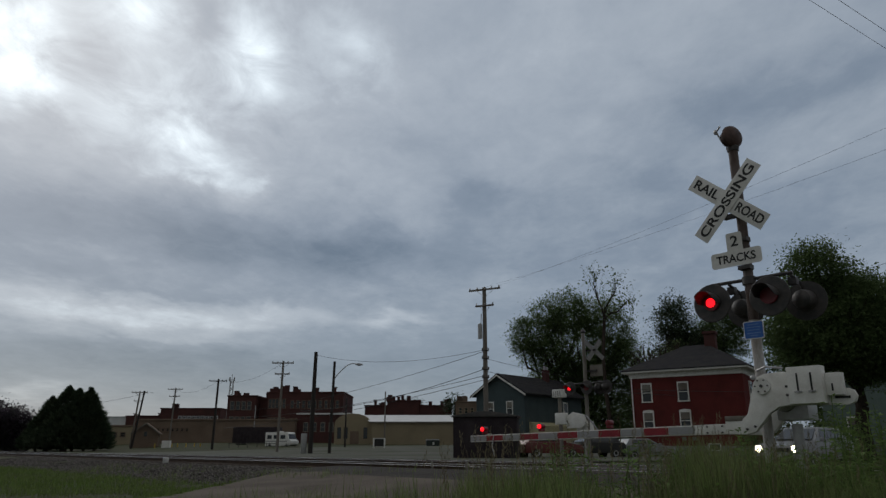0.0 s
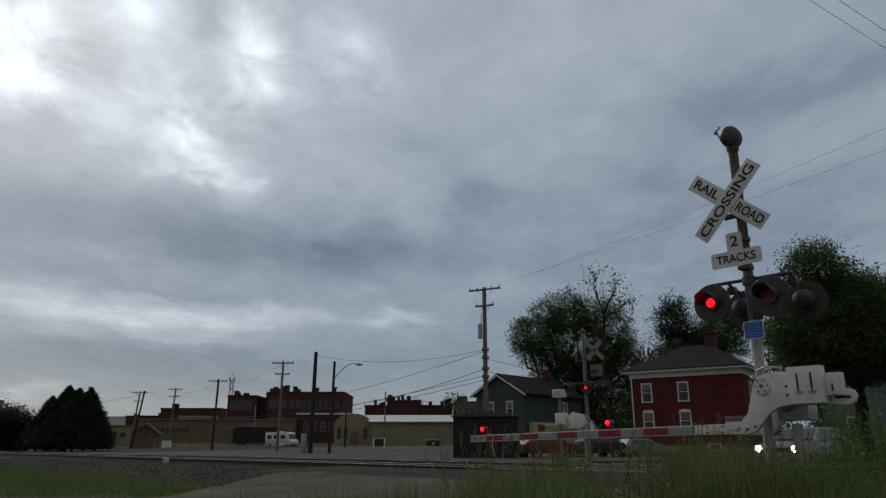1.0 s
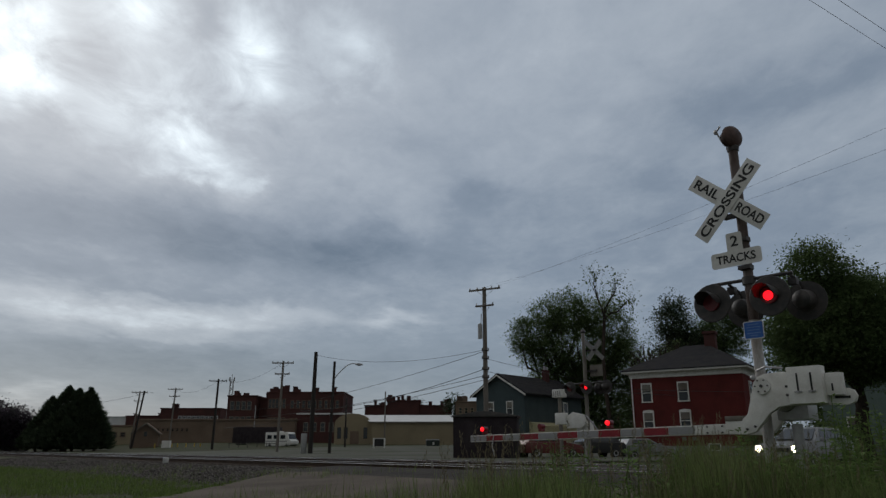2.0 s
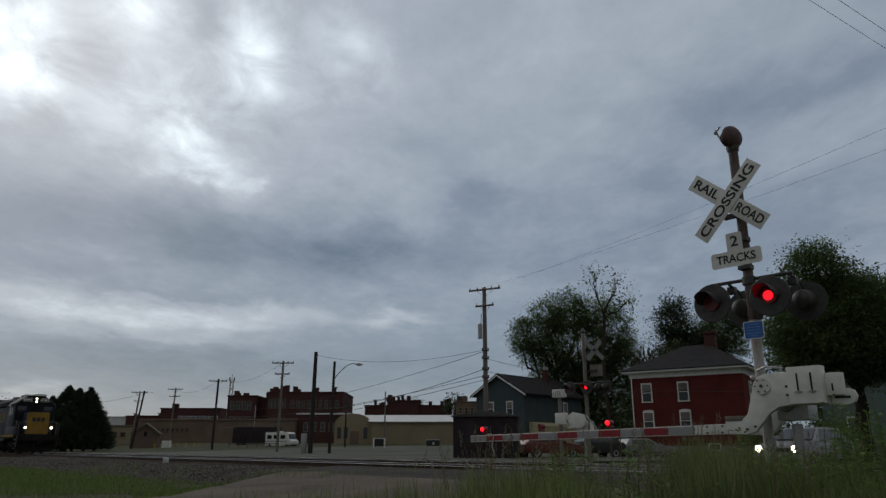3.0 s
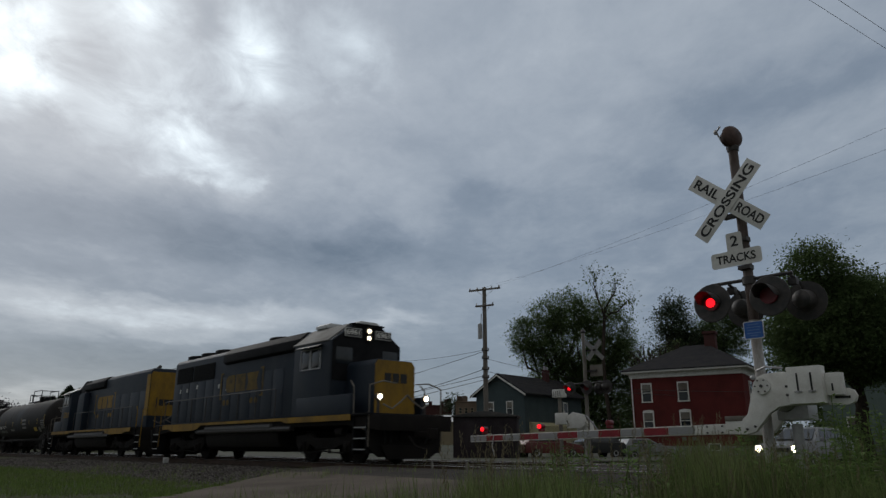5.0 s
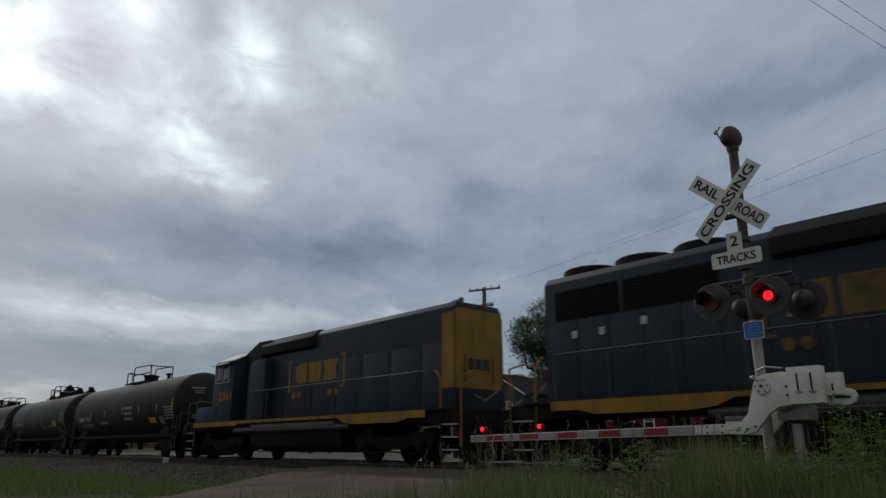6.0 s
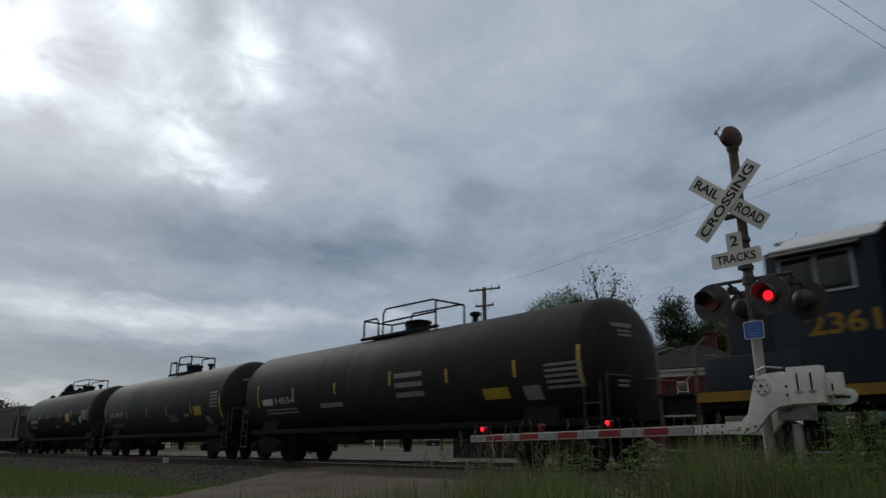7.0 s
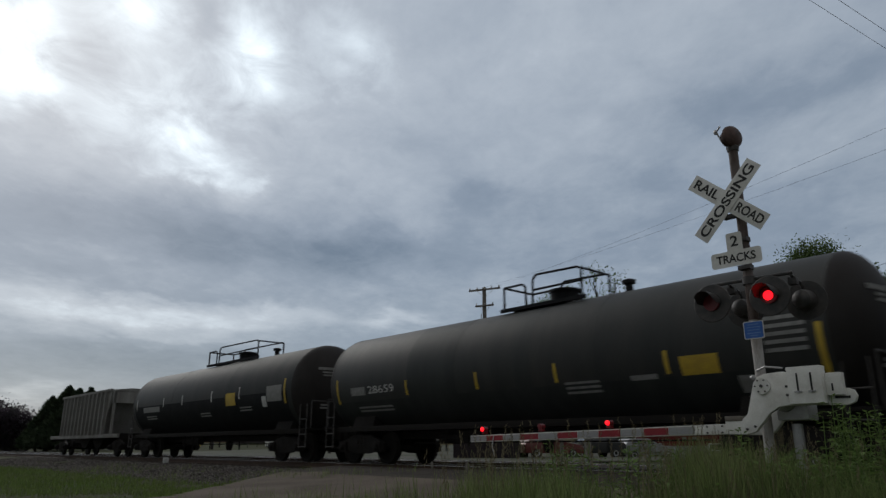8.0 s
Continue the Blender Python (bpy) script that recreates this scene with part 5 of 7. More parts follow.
    for z, w in ((1.985, 0.14), (1.95, 0.17), (1.915, 0.15), (1.875, 0.17), (1.845, 0.1)):
        part("unreadable_line", Geo().box((0.015, -0.083, z), (w, 0.002, 0.012)), M["bluesign_pale"], bl)
    # gate mechanism
    gate = thing("crossing_gate", at_track(S0, N0, 0, 1.24), "lowered white crossing gate with red and white striped arm", "crossing gate")
    arm_out = [(-0.37, 0.635), (-0.11, 0.63), (0.0, 0.66), (0.09, 0.76), (0.19, 0.87), (0.31, 0.94), (0.49, 0.955), (0.49, 1.31), (0.39, 1.345), (0.17, 1.335), (0.08, 1.3), (0.03, 1.23), (-0.08, 0.87), (-0.15, 0.81), (-0.37, 0.80)]
    br = part("arm_bracket", Geo().prism(arm_out, -0.33, -0.25, "Y"), "white", gate, "white painted steel arm bracket", bevel=0.012)
    part("arm_bracket", Geo().prism(arm_out, 0.2, 0.28, "Y"), "white", gate, bevel=0.012)
    part("pivot_hub", disc(-0.36, -0.335, 0.1, 0.14, 1.19), "white", br)
    for i in range(6):
        w = math.pi / 3 * i
        part("bolt", disc(-0.375, -0.36, 0.009, 0.14 + 0.075 * math.cos(w), 1.19 + 0.075 * math.sin(w), 8), "darkmetal", br)
    part("bolt", disc(-0.38, -0.36, 0.018, 0.14, 1.19, 10), "darkmetal", br)
    for x, z in ((0.42, 1.17), (0.42, 1.07), (0.0, 0.72), (-0.1, 0.69)):
        part("bolt", disc(-0.345, -0.33, 0.015, x, z, 8), "darkmetal", br)
    part("base_clamp", Geo().box((-0.26, -0.29, 0.82), (0.22, 0.1, 0.06)), "hopper", br, bevel=0.01)
    # grey instead of white: the case's side shading is put into its colour
    part("mechanism_case", Geo().lathe([(-0.2, 0.14), (-0.19, 0.16), (0.18, 0.16), (0.2, 0.14)], "Y", 28, (0.3, 0, 1.05)).box((0.38, 0, 0.9), (0.36, 0.3, 0.22)), "steel", gate, "drum-shaped gate motor case, greyed to look shaded", bevel=0.01)
    part("mechanism_post", Geo().tube((0.36, 0, zb), (0.36, 0, 0.75), 0.06, seg=16), "steel", gate)
    cv = part("counterweight", Geo().box((0.675, -0.40, 1.165), (0.38, 0.14, 0.42)), "white", gate, "white slotted counterweight plate", bevel=0.012)
    for x in (0.60, 0.75):
        part("slot", Geo().box((x, -0.472, 1.2), (0.02, 0.006, 0.2)), "signblack", cv)
        part("clamp_bolt", Geo().box((x, -0.477, 1.09), (0.08, 0.012, 0.018)).tube((x, -0.47, 1.09), (x, -0.5, 1.09), 0.014, seg=8), "steel", cv)
    cv2 = part("counterweight", Geo().box((0.945, -0.33, 1.165), (0.19, 0.1, 0.25)), "white", gate, bevel=0.01)
    part("slot", Geo().box((0.935, -0.383, 1.13), (0.018, 0.006, 0.08)), "signblack", cv2)
    part("counterweight_arm", Geo().prism([(0.48, 0.95), (1.05, 0.935), (1.12, 0.965), (1.145, 1.03), (1.12, 1.095), (1.05, 1.12), (0.48, 1.11)], -0.3, -0.24, "Y"), "white", gate, "rounded white counterweight arm", bevel=0.008)
    part("arm_slot", Geo().box((1.0, -0.304, 1.02), (0.16, 0.006, 0.025)), "signblack", gate)
    part("conduit", Geo().path([(0.0, -0.1, 1.4), (0.15, -0.2, 1.43), (0.35, -0.2, 1.4)], 0.014).lathe([(-0.03, 0.02), (0, 0.035), (0.03, 0.02)], "X", 8, (-0.06, -0.1, 1.32)), "steel", gate)
    # arm: beam and stripes
    a0, a1, z0, z1, yy = -0.32, -4.84, 0.70, 0.617, -0.29
    slope = (z1 - z0) / (a1 - a0)
    arm = part("gate_arm", Geo().prism([(a0, z0 - 0.062), (a0, z0 + 0.062), (a1, z1 + 0.052), (a1, z1 - 0.052)], yy - 0.02, yy + 0.03, "Y"), "white", gate, "long tapered gate arm", bevel=0.004)
    for i in range(11):
        b0, b1 = a1 + 0.368 * i, a1 + 0.368 * (i + 1)
        za, zc2 = z0 + (b0 - a0) * slope, z0 + (b1 - a0) * slope
        h = 0.04 + 0.0008 * i
        part("stripe", Geo().prism([(b0 + 0.003, za - h), (b1 - 0.003, zc2 - h), (b1 - 0.003, zc2 + h), (b0 + 0.003, za + h)], yy - 0.026, yy - 0.022, "Y"), "red" if i % 2 else M["retro_white"], arm, "" if i % 2 == 0 else "red reflective stripe")
    for x, z in ((-0.42, 0.735), (-0.42, 0.66), (-0.62, 0.73), (-0.62, 0.655)):
        part("bolt", disc(yy - 0.035, yy - 0.02, 0.012, x, z, 8), "darkmetal", arm)
    for x, first in ((-4.53, None), (-3.32, True), (-2.08, False)):
        z = z0 + (x - a0) * slope + 0.07
        lamp = part("arm_lamp", Geo().box((x, yy, z + 0.02), (0.07, 0.08, 0.04)).lathe([(yy - 0.05, 0.042), (yy + 0.05, 0.042)], "Y", 16, (x, 0, z + 0.075)), "redlens", arm, "small red gate arm lamp", bevel=0.006)
        g = part("lit_lens", Geo().lathe([(0, 0.034), (-0.02, 0.03), (-0.03, 0.012)], "Y", 16), "lamp_red", lamp, "glowing red lens")
        here, back = pose(x, yy - 0.052, z + 0.075), pose(x, yy - 0.0, z + 0.075)
        g.matrix_basis = back if first is False else here
        if first is not None:
            BLINKS.append((g, here, back, first, 0.46, 0.604))
    part("hanging_cable", Geo().path([(-4.3, yy - 0.03, 0.66), (-4.33, yy - 0.04, 0.5), (-4.28, yy - 0.04, 0.34)], 0.01), "steel", arm)


def build_far_signal():
    s2, n2 = -15.89, 21.24
    zb = ground_z(s2, n2) - 0.05
    mast = thing("crossing_signal", at_track(s2, n2, 0, 1.24), "grey crossing signal across the tracks, seen from behind its crossbuck", "crossing signal", "crossing signals")
    part("mast", Geo().tube((0, 0, zb), (0, 0, 4.65), 0.07, seg=16), "hopper", mast)
    part("bell", Geo().lathe([(4.6, 0.08), (4.66, 0.1), (4.74, 0.05)], "Z", 14), "darkmetal", mast)
    for ang in (52, -38):
        part("crossbuck_blade", Geo().box((0, 0, 0), (0.95, 0.006, 0.17)), "greydecal", mast, "grey back of a crossbuck board", m=pose(0.36, 0.14, 3.95, 0, 0, 68) @ pose(0, 0, 0, 0, -ang, 0))
    part("sign_back", Geo().box((0.4, 0.14, 3.2), (0.55, 0.006, 0.42)), "hopper", mast, "pale back of a small sign", bevel=0.003)
    part("sign_bracket", Geo().box((0.2, 0.1, 3.95), (0.5, 0.05, 0.06)).box((0.2, 0.1, 3.2), (0.5, 0.05, 0.06)), "darkmetal", mast)
    part("flasher_arm", Geo().path([(-0.7, 0, 2.75), (0.75, 0, 2.75)], 0.03, 8), "darkmetal", mast)
    flasher(mast, -0.6, 2.58, -0.16, True, start=0.49, beat=0.62)
    flasher(mast, 0.15, 2.58, -0.16, False, start=0.49, beat=0.62)
    for x in (0.45, 0.75):
        b = part("backboard", disc(0.2, 0.21, 0.255, x, 2.6), "darkmetal", mast)
        part("lamp_housing", Geo().lathe([(0.2, 0.13), (0.05, 0.12), (0.0, 0.04)], "Y", 16, (x, 0, 2.6)), "darkmetal", b)
    gate = thing("gate_mechanism", at_track(s2, n2, 0, 1.24), "white gate mechanism with counterweight beside the far signal", "gate mechanism")
    part("arm_bracket", Geo().prism([(-0.75, 1.15), (-0.1, 1.15), (0.15, 1.3), (0.05, 1.62), (-0.45, 1.72), (-0.7, 1.6)], -0.3, -0.22, "Y"), "white", gate, bevel=0.02)
    part("counterweight", Geo().box((-0.95, -0.3, 1.5), (0.5, 0.16, 0.42)), "white", gate, bevel=0.02)
    part("mechanism_case", Geo().box((-0.2, 0.1, 1.1), (0.5, 0.4, 0.6)), "white", gate, bevel=0.03)
    part("mechanism_post", Geo().tube((-0.2, 0.1, zb), (-0.2, 0.1, 0.9), 0.06), "steel", gate)
    part("brace", Geo().path([(0.1, -0.25, 1.6), (0.45, -0.2, 1.2), (0.6, -0.1, 0.9)], 0.025), "steel", gate)
    post = thing("marker_post", at_track(s2 - 1.25, n2), "rusty post with a white slatted box on top", "post")
    part("post", Geo().tube((0, 0, zb), (0, 0, 2.35), 0.07, seg=14), "hopper", post)
    bx = part("box", Geo().box((0, 0, 2.45), (0.46, 0.3, 0.3)), "white", post, bevel=0.01)
    for i in range(4):
        part("slat", Geo().box((-0.15 + i * 0.1, -0.155, 2.42), (0.02, 0.01, 0.2)), "signblack", bx)
    shed = thing("equipment_shed", pose(2.65, 43.2, 0, 0, 0, -9), "dark brown ribbed steel equipment shed with shallow roof", "shed")
    part("body", Geo().box((0, 0, 1.05), (3.75, 2.6, 2.35)), "shed", shed, bevel=0.02)
    part("roof", Geo().prism([(-2.0, 2.2), (2.0, 2.2), (2.0, 2.27), (0.4, 2.52), (-0.4, 2.52), (-2.0, 2.27)], -1.45, 1.45, "Y"), "darkmetal", shed, "low grey metal roof", bevel=0.01)
    for i in range(12):
        part("wall_rib", Geo().box((-1.75 + i * 0.318, -1.315, 1.05), (0.05, 0.03, 2.3)), "shed", shed)
    part("door", Geo().box((-0.95, -1.335, 0.95), (0.9, 0.03, 2.0)), "shed", shed, bevel=0.005)
    part("notice", Geo().box((0.25, -1.34, 1.1), (0.28, 0.01, 0.3)), "decal", shed)
    part("skid", Geo().box((0, 0, -0.15), (3.7, 2.4, 0.12)), "hopper", shed)


# ---------------------------------------------------------------- buildings
def sash_window(parent, x, y, z, w, h, frame_mat="white", arch=False):
    """An upright sash window standing in a wall that faces -y."""
    fr = part("window", Geo().box((x - w / 2, y, z), (0.09, 0.1, h + 0.1)).box((x + w / 2, y, z), (0.09, 0.1, h + 0.1)).box((x, y, z + h / 2), (w + 0.1, 0.1, 0.12)).box((x, y, z - h / 2), (w + 0.16, 0.14, 0.09)).box((x, y, z), (w, 0.06, 0.06)), frame_mat, parent, "white framed sash window")
    part("pane", Geo().box((x, y + 0.012, z), (w, 0.03, h)), "pane", fr)
    if arch:
        part("lintel", Geo().prism([(x - w / 2 - 0.08, z + h / 2), (x + w / 2 + 0.08, z + h / 2), (x + w / 2, z + h / 2 + 0.14), (x, z + h / 2 + 0.2), (x - w / 2, z + h / 2 + 0.14)], y - 0.04, y + 0.02, "Y"), frame_mat, fr)
    part("blind", Geo().box((x, y - 0.006, z + h * 0.28), (w * 0.86, 0.012, h * 0.38)), "hopper", fr)


def build_brick_house():
    h = thing("brick_house", pose(23.42, 55.0, 0, 0, 0, -34), "two-storey red brick house with white cornice and dark hip roof", "house")
    w, d, top = 9.0, 9.5, 6.1
    part("wall", Geo().box((-w / 2, d / 2, top / 2 - 0.3), (w, d, top + 0.6)), "brick", h, "red brick walls")
    part("foundation", Geo().box((-w / 2, d / 2, 0.1), (w + 0.08, d + 0.08, 1.0)), "concrete", h)
    part("frieze", Geo().box((-w / 2, d / 2, top + 0.2), (w + 0.15, d + 0.15, 0.45)), "white", h, "white painted frieze board", bevel=0.02)
    part("cornice", Geo().box((-w / 2, d / 2, top + 0.5), (w + 1.1, d + 1.1, 0.2)), "white", h, bevel=0.03)
    e, zr = 0.6, top + 0.62
    x0, x1, y0, y1 = -w - e, e, -e, d + e
    part("roof", Geo().add([(x0, y0, zr), (x1, y0, zr), (x1, y1, zr), (x0, y1, zr), (-w / 2 - 1.0, d / 2, zr + 2.45), (-w / 2 + 1.0, d / 2, zr + 2.45), (x0, y0, zr - 0.08), (x1, y0, zr - 0.08), (x1, y1, zr - 0.08), (x0, y1, zr - 0.08)],
                           [(0, 1, 5, 4), (1, 2, 5), (2, 3, 4, 5), (3, 0, 4), (0, 6, 7, 1), (1, 7, 8, 2), (2, 8, 9, 3), (3, 9, 6, 0), (6, 9, 8, 7)]), "roofdark", h, "dark shingled hip roof", smooth=0)
    part("chimney", Geo().box((-3.2, d / 2, zr + 2.3), (0.9, 0.9, 2.4)).box((-3.2, d / 2, zr + 3.4), (1.1, 1.1, 0.25)), "brickdark", h, bevel=0.02)
    for x in (-w + 1.35, -w + 4.35):
        sash_window(h, x, -0.03, 4.85, 0.82, 1.5)
        sash_window(h, x, -0.03, 2.55, 0.82, 1.45, arch=True)
    for y in (2.5, 6.5):
        fr = part("window", Geo().box((0.03, y, 4.85), (0.1, 0.95, 1.6)), "white", h)
        part("pane", Geo().box((0.09, y, 4.85), (0.02, 0.75, 1.4)), "pane", fr)
    bw = part("window", Geo().box((-2.6, -0.05, 0.5), (0.95, 0.1, 0.55)), "white", h)
    part("pane", Geo().box((-2.6, -0.11, 0.5), (0.75, 0.02, 0.4)), "pane", bw)
    part("downspout", Geo().tube((-w + 0.12, -0.1, -0.2), (-w + 0.12, -0.1, top), 0.05), "white", h)
    for x in (-4.9, -4.1):
        part("meter_box", Geo().box((x, -0.08, 1.15), (0.3, 0.14, 0.28)), "hopper", h)


def build_frame_house():
    h = thing("frame_house", pose(8.4, 73.0, 0, 0, 0, -42), "grey-green clapboard house with dark gable roof and cream lower wall", "house")
    w, d, e, p = 6.4, 11.0, 6.0, 7.9
    part("wall", Geo().prism([(-w, 0.0), (0, 0.0), (0, e), (-w / 2, p), (-w, e)], 0, d, "Y"), "siding", h, "grey-green clapboard walls")
    for i in range(26):
        z = 0.3 + i * 0.22
        part("clapboard", Geo().box((-w / 2, -0.012, z), (w, 0.03, 0.2)).box((0.012, d / 2, z), (0.03, d, 0.2)), "siding", h)
    for s in (-1, 1):
        g = Geo()
        x0, x1 = (-w / 2, 0.5) if s > 0 else (-w / 2, -w - 0.5)
        sl = (e - p) / (w / 2)
        ze = p + sl * (w / 2 + 0.5)
        g.prism([(x0, p + 0.02), (x1, ze + 0.02), (x1, ze + 0.16), (x0, p + 0.18)], -0.5, d + 0.4, "Y")
        part("roof", g, "roofdark", h, "dark shingled roof slope", smooth=0)
        part("bargeboard", Geo().prism([(x0, p - 0.14), (x1, ze - 0.14), (x1, ze + 0.05), (x0, p + 0.05)], -0.56, -0.51, "Y"), "white", h)
    sash_window(h, -w + 2.0, -0.05, 4.4, 0.75, 1.4)
    sash_window(h, -w + 4.5, -0.05, 4.4, 0.75, 1.4)
    wd = part("window", Geo().box((0.04, 7.6, 4.5), (0.1, 0.9, 1.5)), "white", h)
    part("pane", Geo().box((0.1, 7.6, 4.5), (0.02, 0.65, 1.25)), "pane", wd)
    part("lean_to", Geo().prism([(0.05, 0), (1.8, 0), (1.8, 2.6), (0.05, 3.0)], 0.6, d, "Y"), "cream", h, "cream painted lean-to")
    sw = part("window", Geo().box((1.84, 9.6, 1.8), (0.1, 0.8, 1.1)), "white", h)
    part("pane", Geo().box((1.9, 9.6, 1.8), (0.02, 0.6, 0.9)), "pane", sw)
    part("chimney", Geo().box((-w / 2 + 0.4, 8.2, p + 0.4), (0.6, 0.6, 1.5)), "brickdark", h)
    part("chimney_pot", Geo().tube((-w / 2 + 0.25, 8.2, p + 1.1), (-w / 2 + 0.25, 8.2, p + 1.6), 0.14).tube((-w / 2 + 0.6, 8.2, p + 1.1), (-w / 2 + 0.6, 8.2, p + 1.5), 0.12), "concrete", h)


def block(name, x0, x1, y, depth, z0, z1, material, label, windows=(), wmat="white", parapet="", pieces=0, seed=1, cat="building"):
    """A far building: walls, flat roof with parapet, rows of windows (x0, x1, n, z, w, h), chimneys."""
    b = thing(name, pose(0, 0, 0), label, cat)
    part("wall", Geo().box(((x0 + x1) / 2, y + depth / 2, (z0 + z1) / 2), (x1 - x0, depth, z1 - z0)), material, b)
    part("parapet", Geo().box(((x0 + x1) / 2, y + depth / 2, z1 + 0.15), (x1 - x0 + 0.4, depth + 0.4, 0.35)), parapet or material, b, bevel=0.03)
    for a, c, n, z, w, h in windows:
        for i in range(n):
            x = a + (c - a) * (i + 0.5) / n
            fr = part("window", Geo().box((x - w / 2, y - 0.03, z), (0.14, 0.1, h)).box((x + w / 2, y - 0.03, z), (0.14, 0.1, h)).box((x, y - 0.03, z + h / 2), (w + 0.14, 0.1, 0.16)).box((x, y - 0.03, z - h / 2), (w + 0.3, 0.16, 0.16)).box((x, y - 0.02, z), (w, 0.06, 0.1)), wmat, b)
            part("pane", Geo().box((x, y - 0.012, z), (w, 0.02, h)), "pane", fr)
    rnd = random.Random(seed)
    for i in range(pieces):
        x = x0 + (x1 - x0) * rnd.uniform(0.03, 0.97)
        hh = rnd.uniform(0.8, 2.0)
        part("chimney", Geo().box((x, y + rnd.uniform(0.4, 2.5), z1 + hh / 2), (rnd.uniform(0.7, 1.5), 0.9, hh)).box((x, y + 1.0, z1 + hh), (1.2, 0.6, 0.2)), material, b)
    return b


def build_town():
    block("brick_factory", -57.6, -49.9, 190, 18, 0, 13.6, "brickdark", "tall dark red brick factory wing", [(-57, -51, 4, 11.2, 1.0, 2.2), (-57, -51, 4, 7.2, 1.0, 2.2)], "hopper", pieces=3, seed=3)
    block("brick_factory", -49.8, -46.6, 193, 14, 0, 13.0, "brickdark", "narrow recessed brick link of the factory", pieces=1, seed=5)
    block("brick_factory", -46.5, -26.4, 188, 20, 0, 14.4, "brickdark", "long red brick factory block with chimneys", [(-46.2, -41.6, 5, 11.6, 0.8, 2.4), (-46.2, -41.6, 5, 6.8, 0.8, 2.4), (-40.6, -27.2, 9, 11.4, 0.9, 2.0), (-40.6, -32.0, 6, 6.8, 0.9, 2.0)], "brown", pieces=9, seed=8)
    block("brick_shop", -31.0, -20.0, 152, 10, 0, 7.2, "brickdark", "low red brick building with white coping", [(-30, -21, 5, 4.6, 0.9, 1.8)], "hopper", parapet="roofwhite", seed=6)
    block("brick_row", -22.5, 2.6, 205, 14, 0, 11.9, "brickdark", "row of red brick shop buildings", [(-14, 2, 9, 8.6, 0.9, 1.6)], "tan", pieces=14, seed=11)
    block("brick_row", -16.0, -7.0, 204, 10, 0, 13.2, "brickdark", "taller red brick part of the shop row", pieces=6, seed=12)
    block("brick_row", 3.5, 12.0, 196, 12, 0, 12.4, "brown", "brown brick building behind the shed", [(4, 12, 5, 10.2, 0.8, 1.5)], "tan", pieces=5, seed=14)
    block("low_warehouse", -64.0, -31.0, 150, 16, 0, 5.9, "brown", "long low brown block warehouse", [(-60, -53, 7, 4.0, 0.5, 0.7)], "brown", pieces=0)
    block("low_warehouse", -73.5, -64.2, 148, 12, 0, 4.6, "tan", "low tan office with overhanging roof", [(-72, -65, 4, 3.0, 1.0, 0.9)], "brown", parapet="brown", pieces=0)
    block("mill", -97.0, -76.5, 245, 14, 0, 13.2, "brickdark", "old brick mill with a row of pale windows", [(-91, -77, 9, 9.9, 1.0, 1.7)], "roofwhite", pieces=2, seed=21)
    block("mill", -110.0, -97.2, 248, 14, 0, 10.8, "brickdark", "lower brick mill wing", [(-105, -93, 7, 8.6, 0.9, 1.4)], "roofwhite", pieces=3, seed=22)
    block("storage_tank_building", -119, -108, 250, 10, 0, 10.6, "roofwhite", "pale metal clad storage building", pieces=0)
    # tan metal warehouse with a pale roof
    wh = thing("metal_warehouse", pose(0, 0, 0), "tan metal warehouse with pale low-pitched roof", "warehouse")
    part("wall", Geo().box((-5.2, 136, 2.6), (15.8, 12, 4.6)), "tan", wh)
    part("roof", Geo().add([(-13.3, 129.7, 4.9), (2.9, 129.7, 4.9), (2.9, 136, 6.4), (-15.4, 136, 6.4), (2.9, 142.3, 4.9), (-13.3, 142.3, 4.9)], [(0, 1, 2, 3), (3, 2, 4, 5), (0, 3, 5), (1, 4, 2)]), "roofwhite", wh, "pale metal roof", smooth=0)
    for i in range(18):
        part("wall_seam", Geo().box((-13.0 + i * 0.92, 129.97, 2.6), (0.06, 0.05, 4.5)), "tan", wh)
    part("fascia", Geo().box((-5.2, 129.68, 4.85), (16.2, 0.06, 0.24)), "hopper", wh)
    ga = thing("tan_garage", pose(0, 0, 0), "tan round-gabled garage with dark doorways", "garage")
    arc = [(-19.9, 0.2), (-13.2, 0.2), (-13.2, 4.6)] + [(-16.55 + 3.35 * math.cos(math.pi * i / 10), 4.6 + 1.9 * math.sin(math.pi * i / 10)) for i in range(1, 10)] + [(-19.9, 4.6)]
    part("wall", Geo().prism(arc, 131.5, 141, "Y"), "tan", ga)
    for x in (-19.0, -17.8, -14.2):
        part("window", Geo().box((x, 131.47, 3.0), (0.7, 0.08, 2.0)), "pane", ga)
    part("door", Geo().box((-16.2, 131.46, 2.0), (1.6, 0.08, 2.6)), "brown", ga)
    # small gabled brown house
    sh = thing("small_house", pose(-51.3, 124, 0, 0, 0, 18), "small brown house with steep pale-edged gable", "house")
    part("wall", Geo().prism([(-2.1, 0.2), (2.1, 0.2), (2.1, 2.9), (0, 4.4), (-2.1, 2.9)], 0, 5, "Y"), "brown", sh)
    for k in (-1, 1):
        part("roof", Geo().prism([(0, 4.42), (k * 2.45, 2.66), (k * 2.45, 2.82), (0, 4.6)], -0.4, 5.3, "Y"), "brown", sh, smooth=0)
        part("bargeboard", Geo().prism([(0, 4.3), (k * 2.45, 2.55), (k * 2.45, 2.78), (0, 4.55)], -0.46, -0.41, "Y"), "hopper", sh)
    part("window", Geo().box((0.0, -0.03, 2.7), (0.5, 0.08, 0.8)), "pane", sh)
    # lattice tower
    tw = thing("lattice_tower", pose(-63.5, 212, 0), "slim steel lattice tower with antennas", "tower")
    g = Geo()
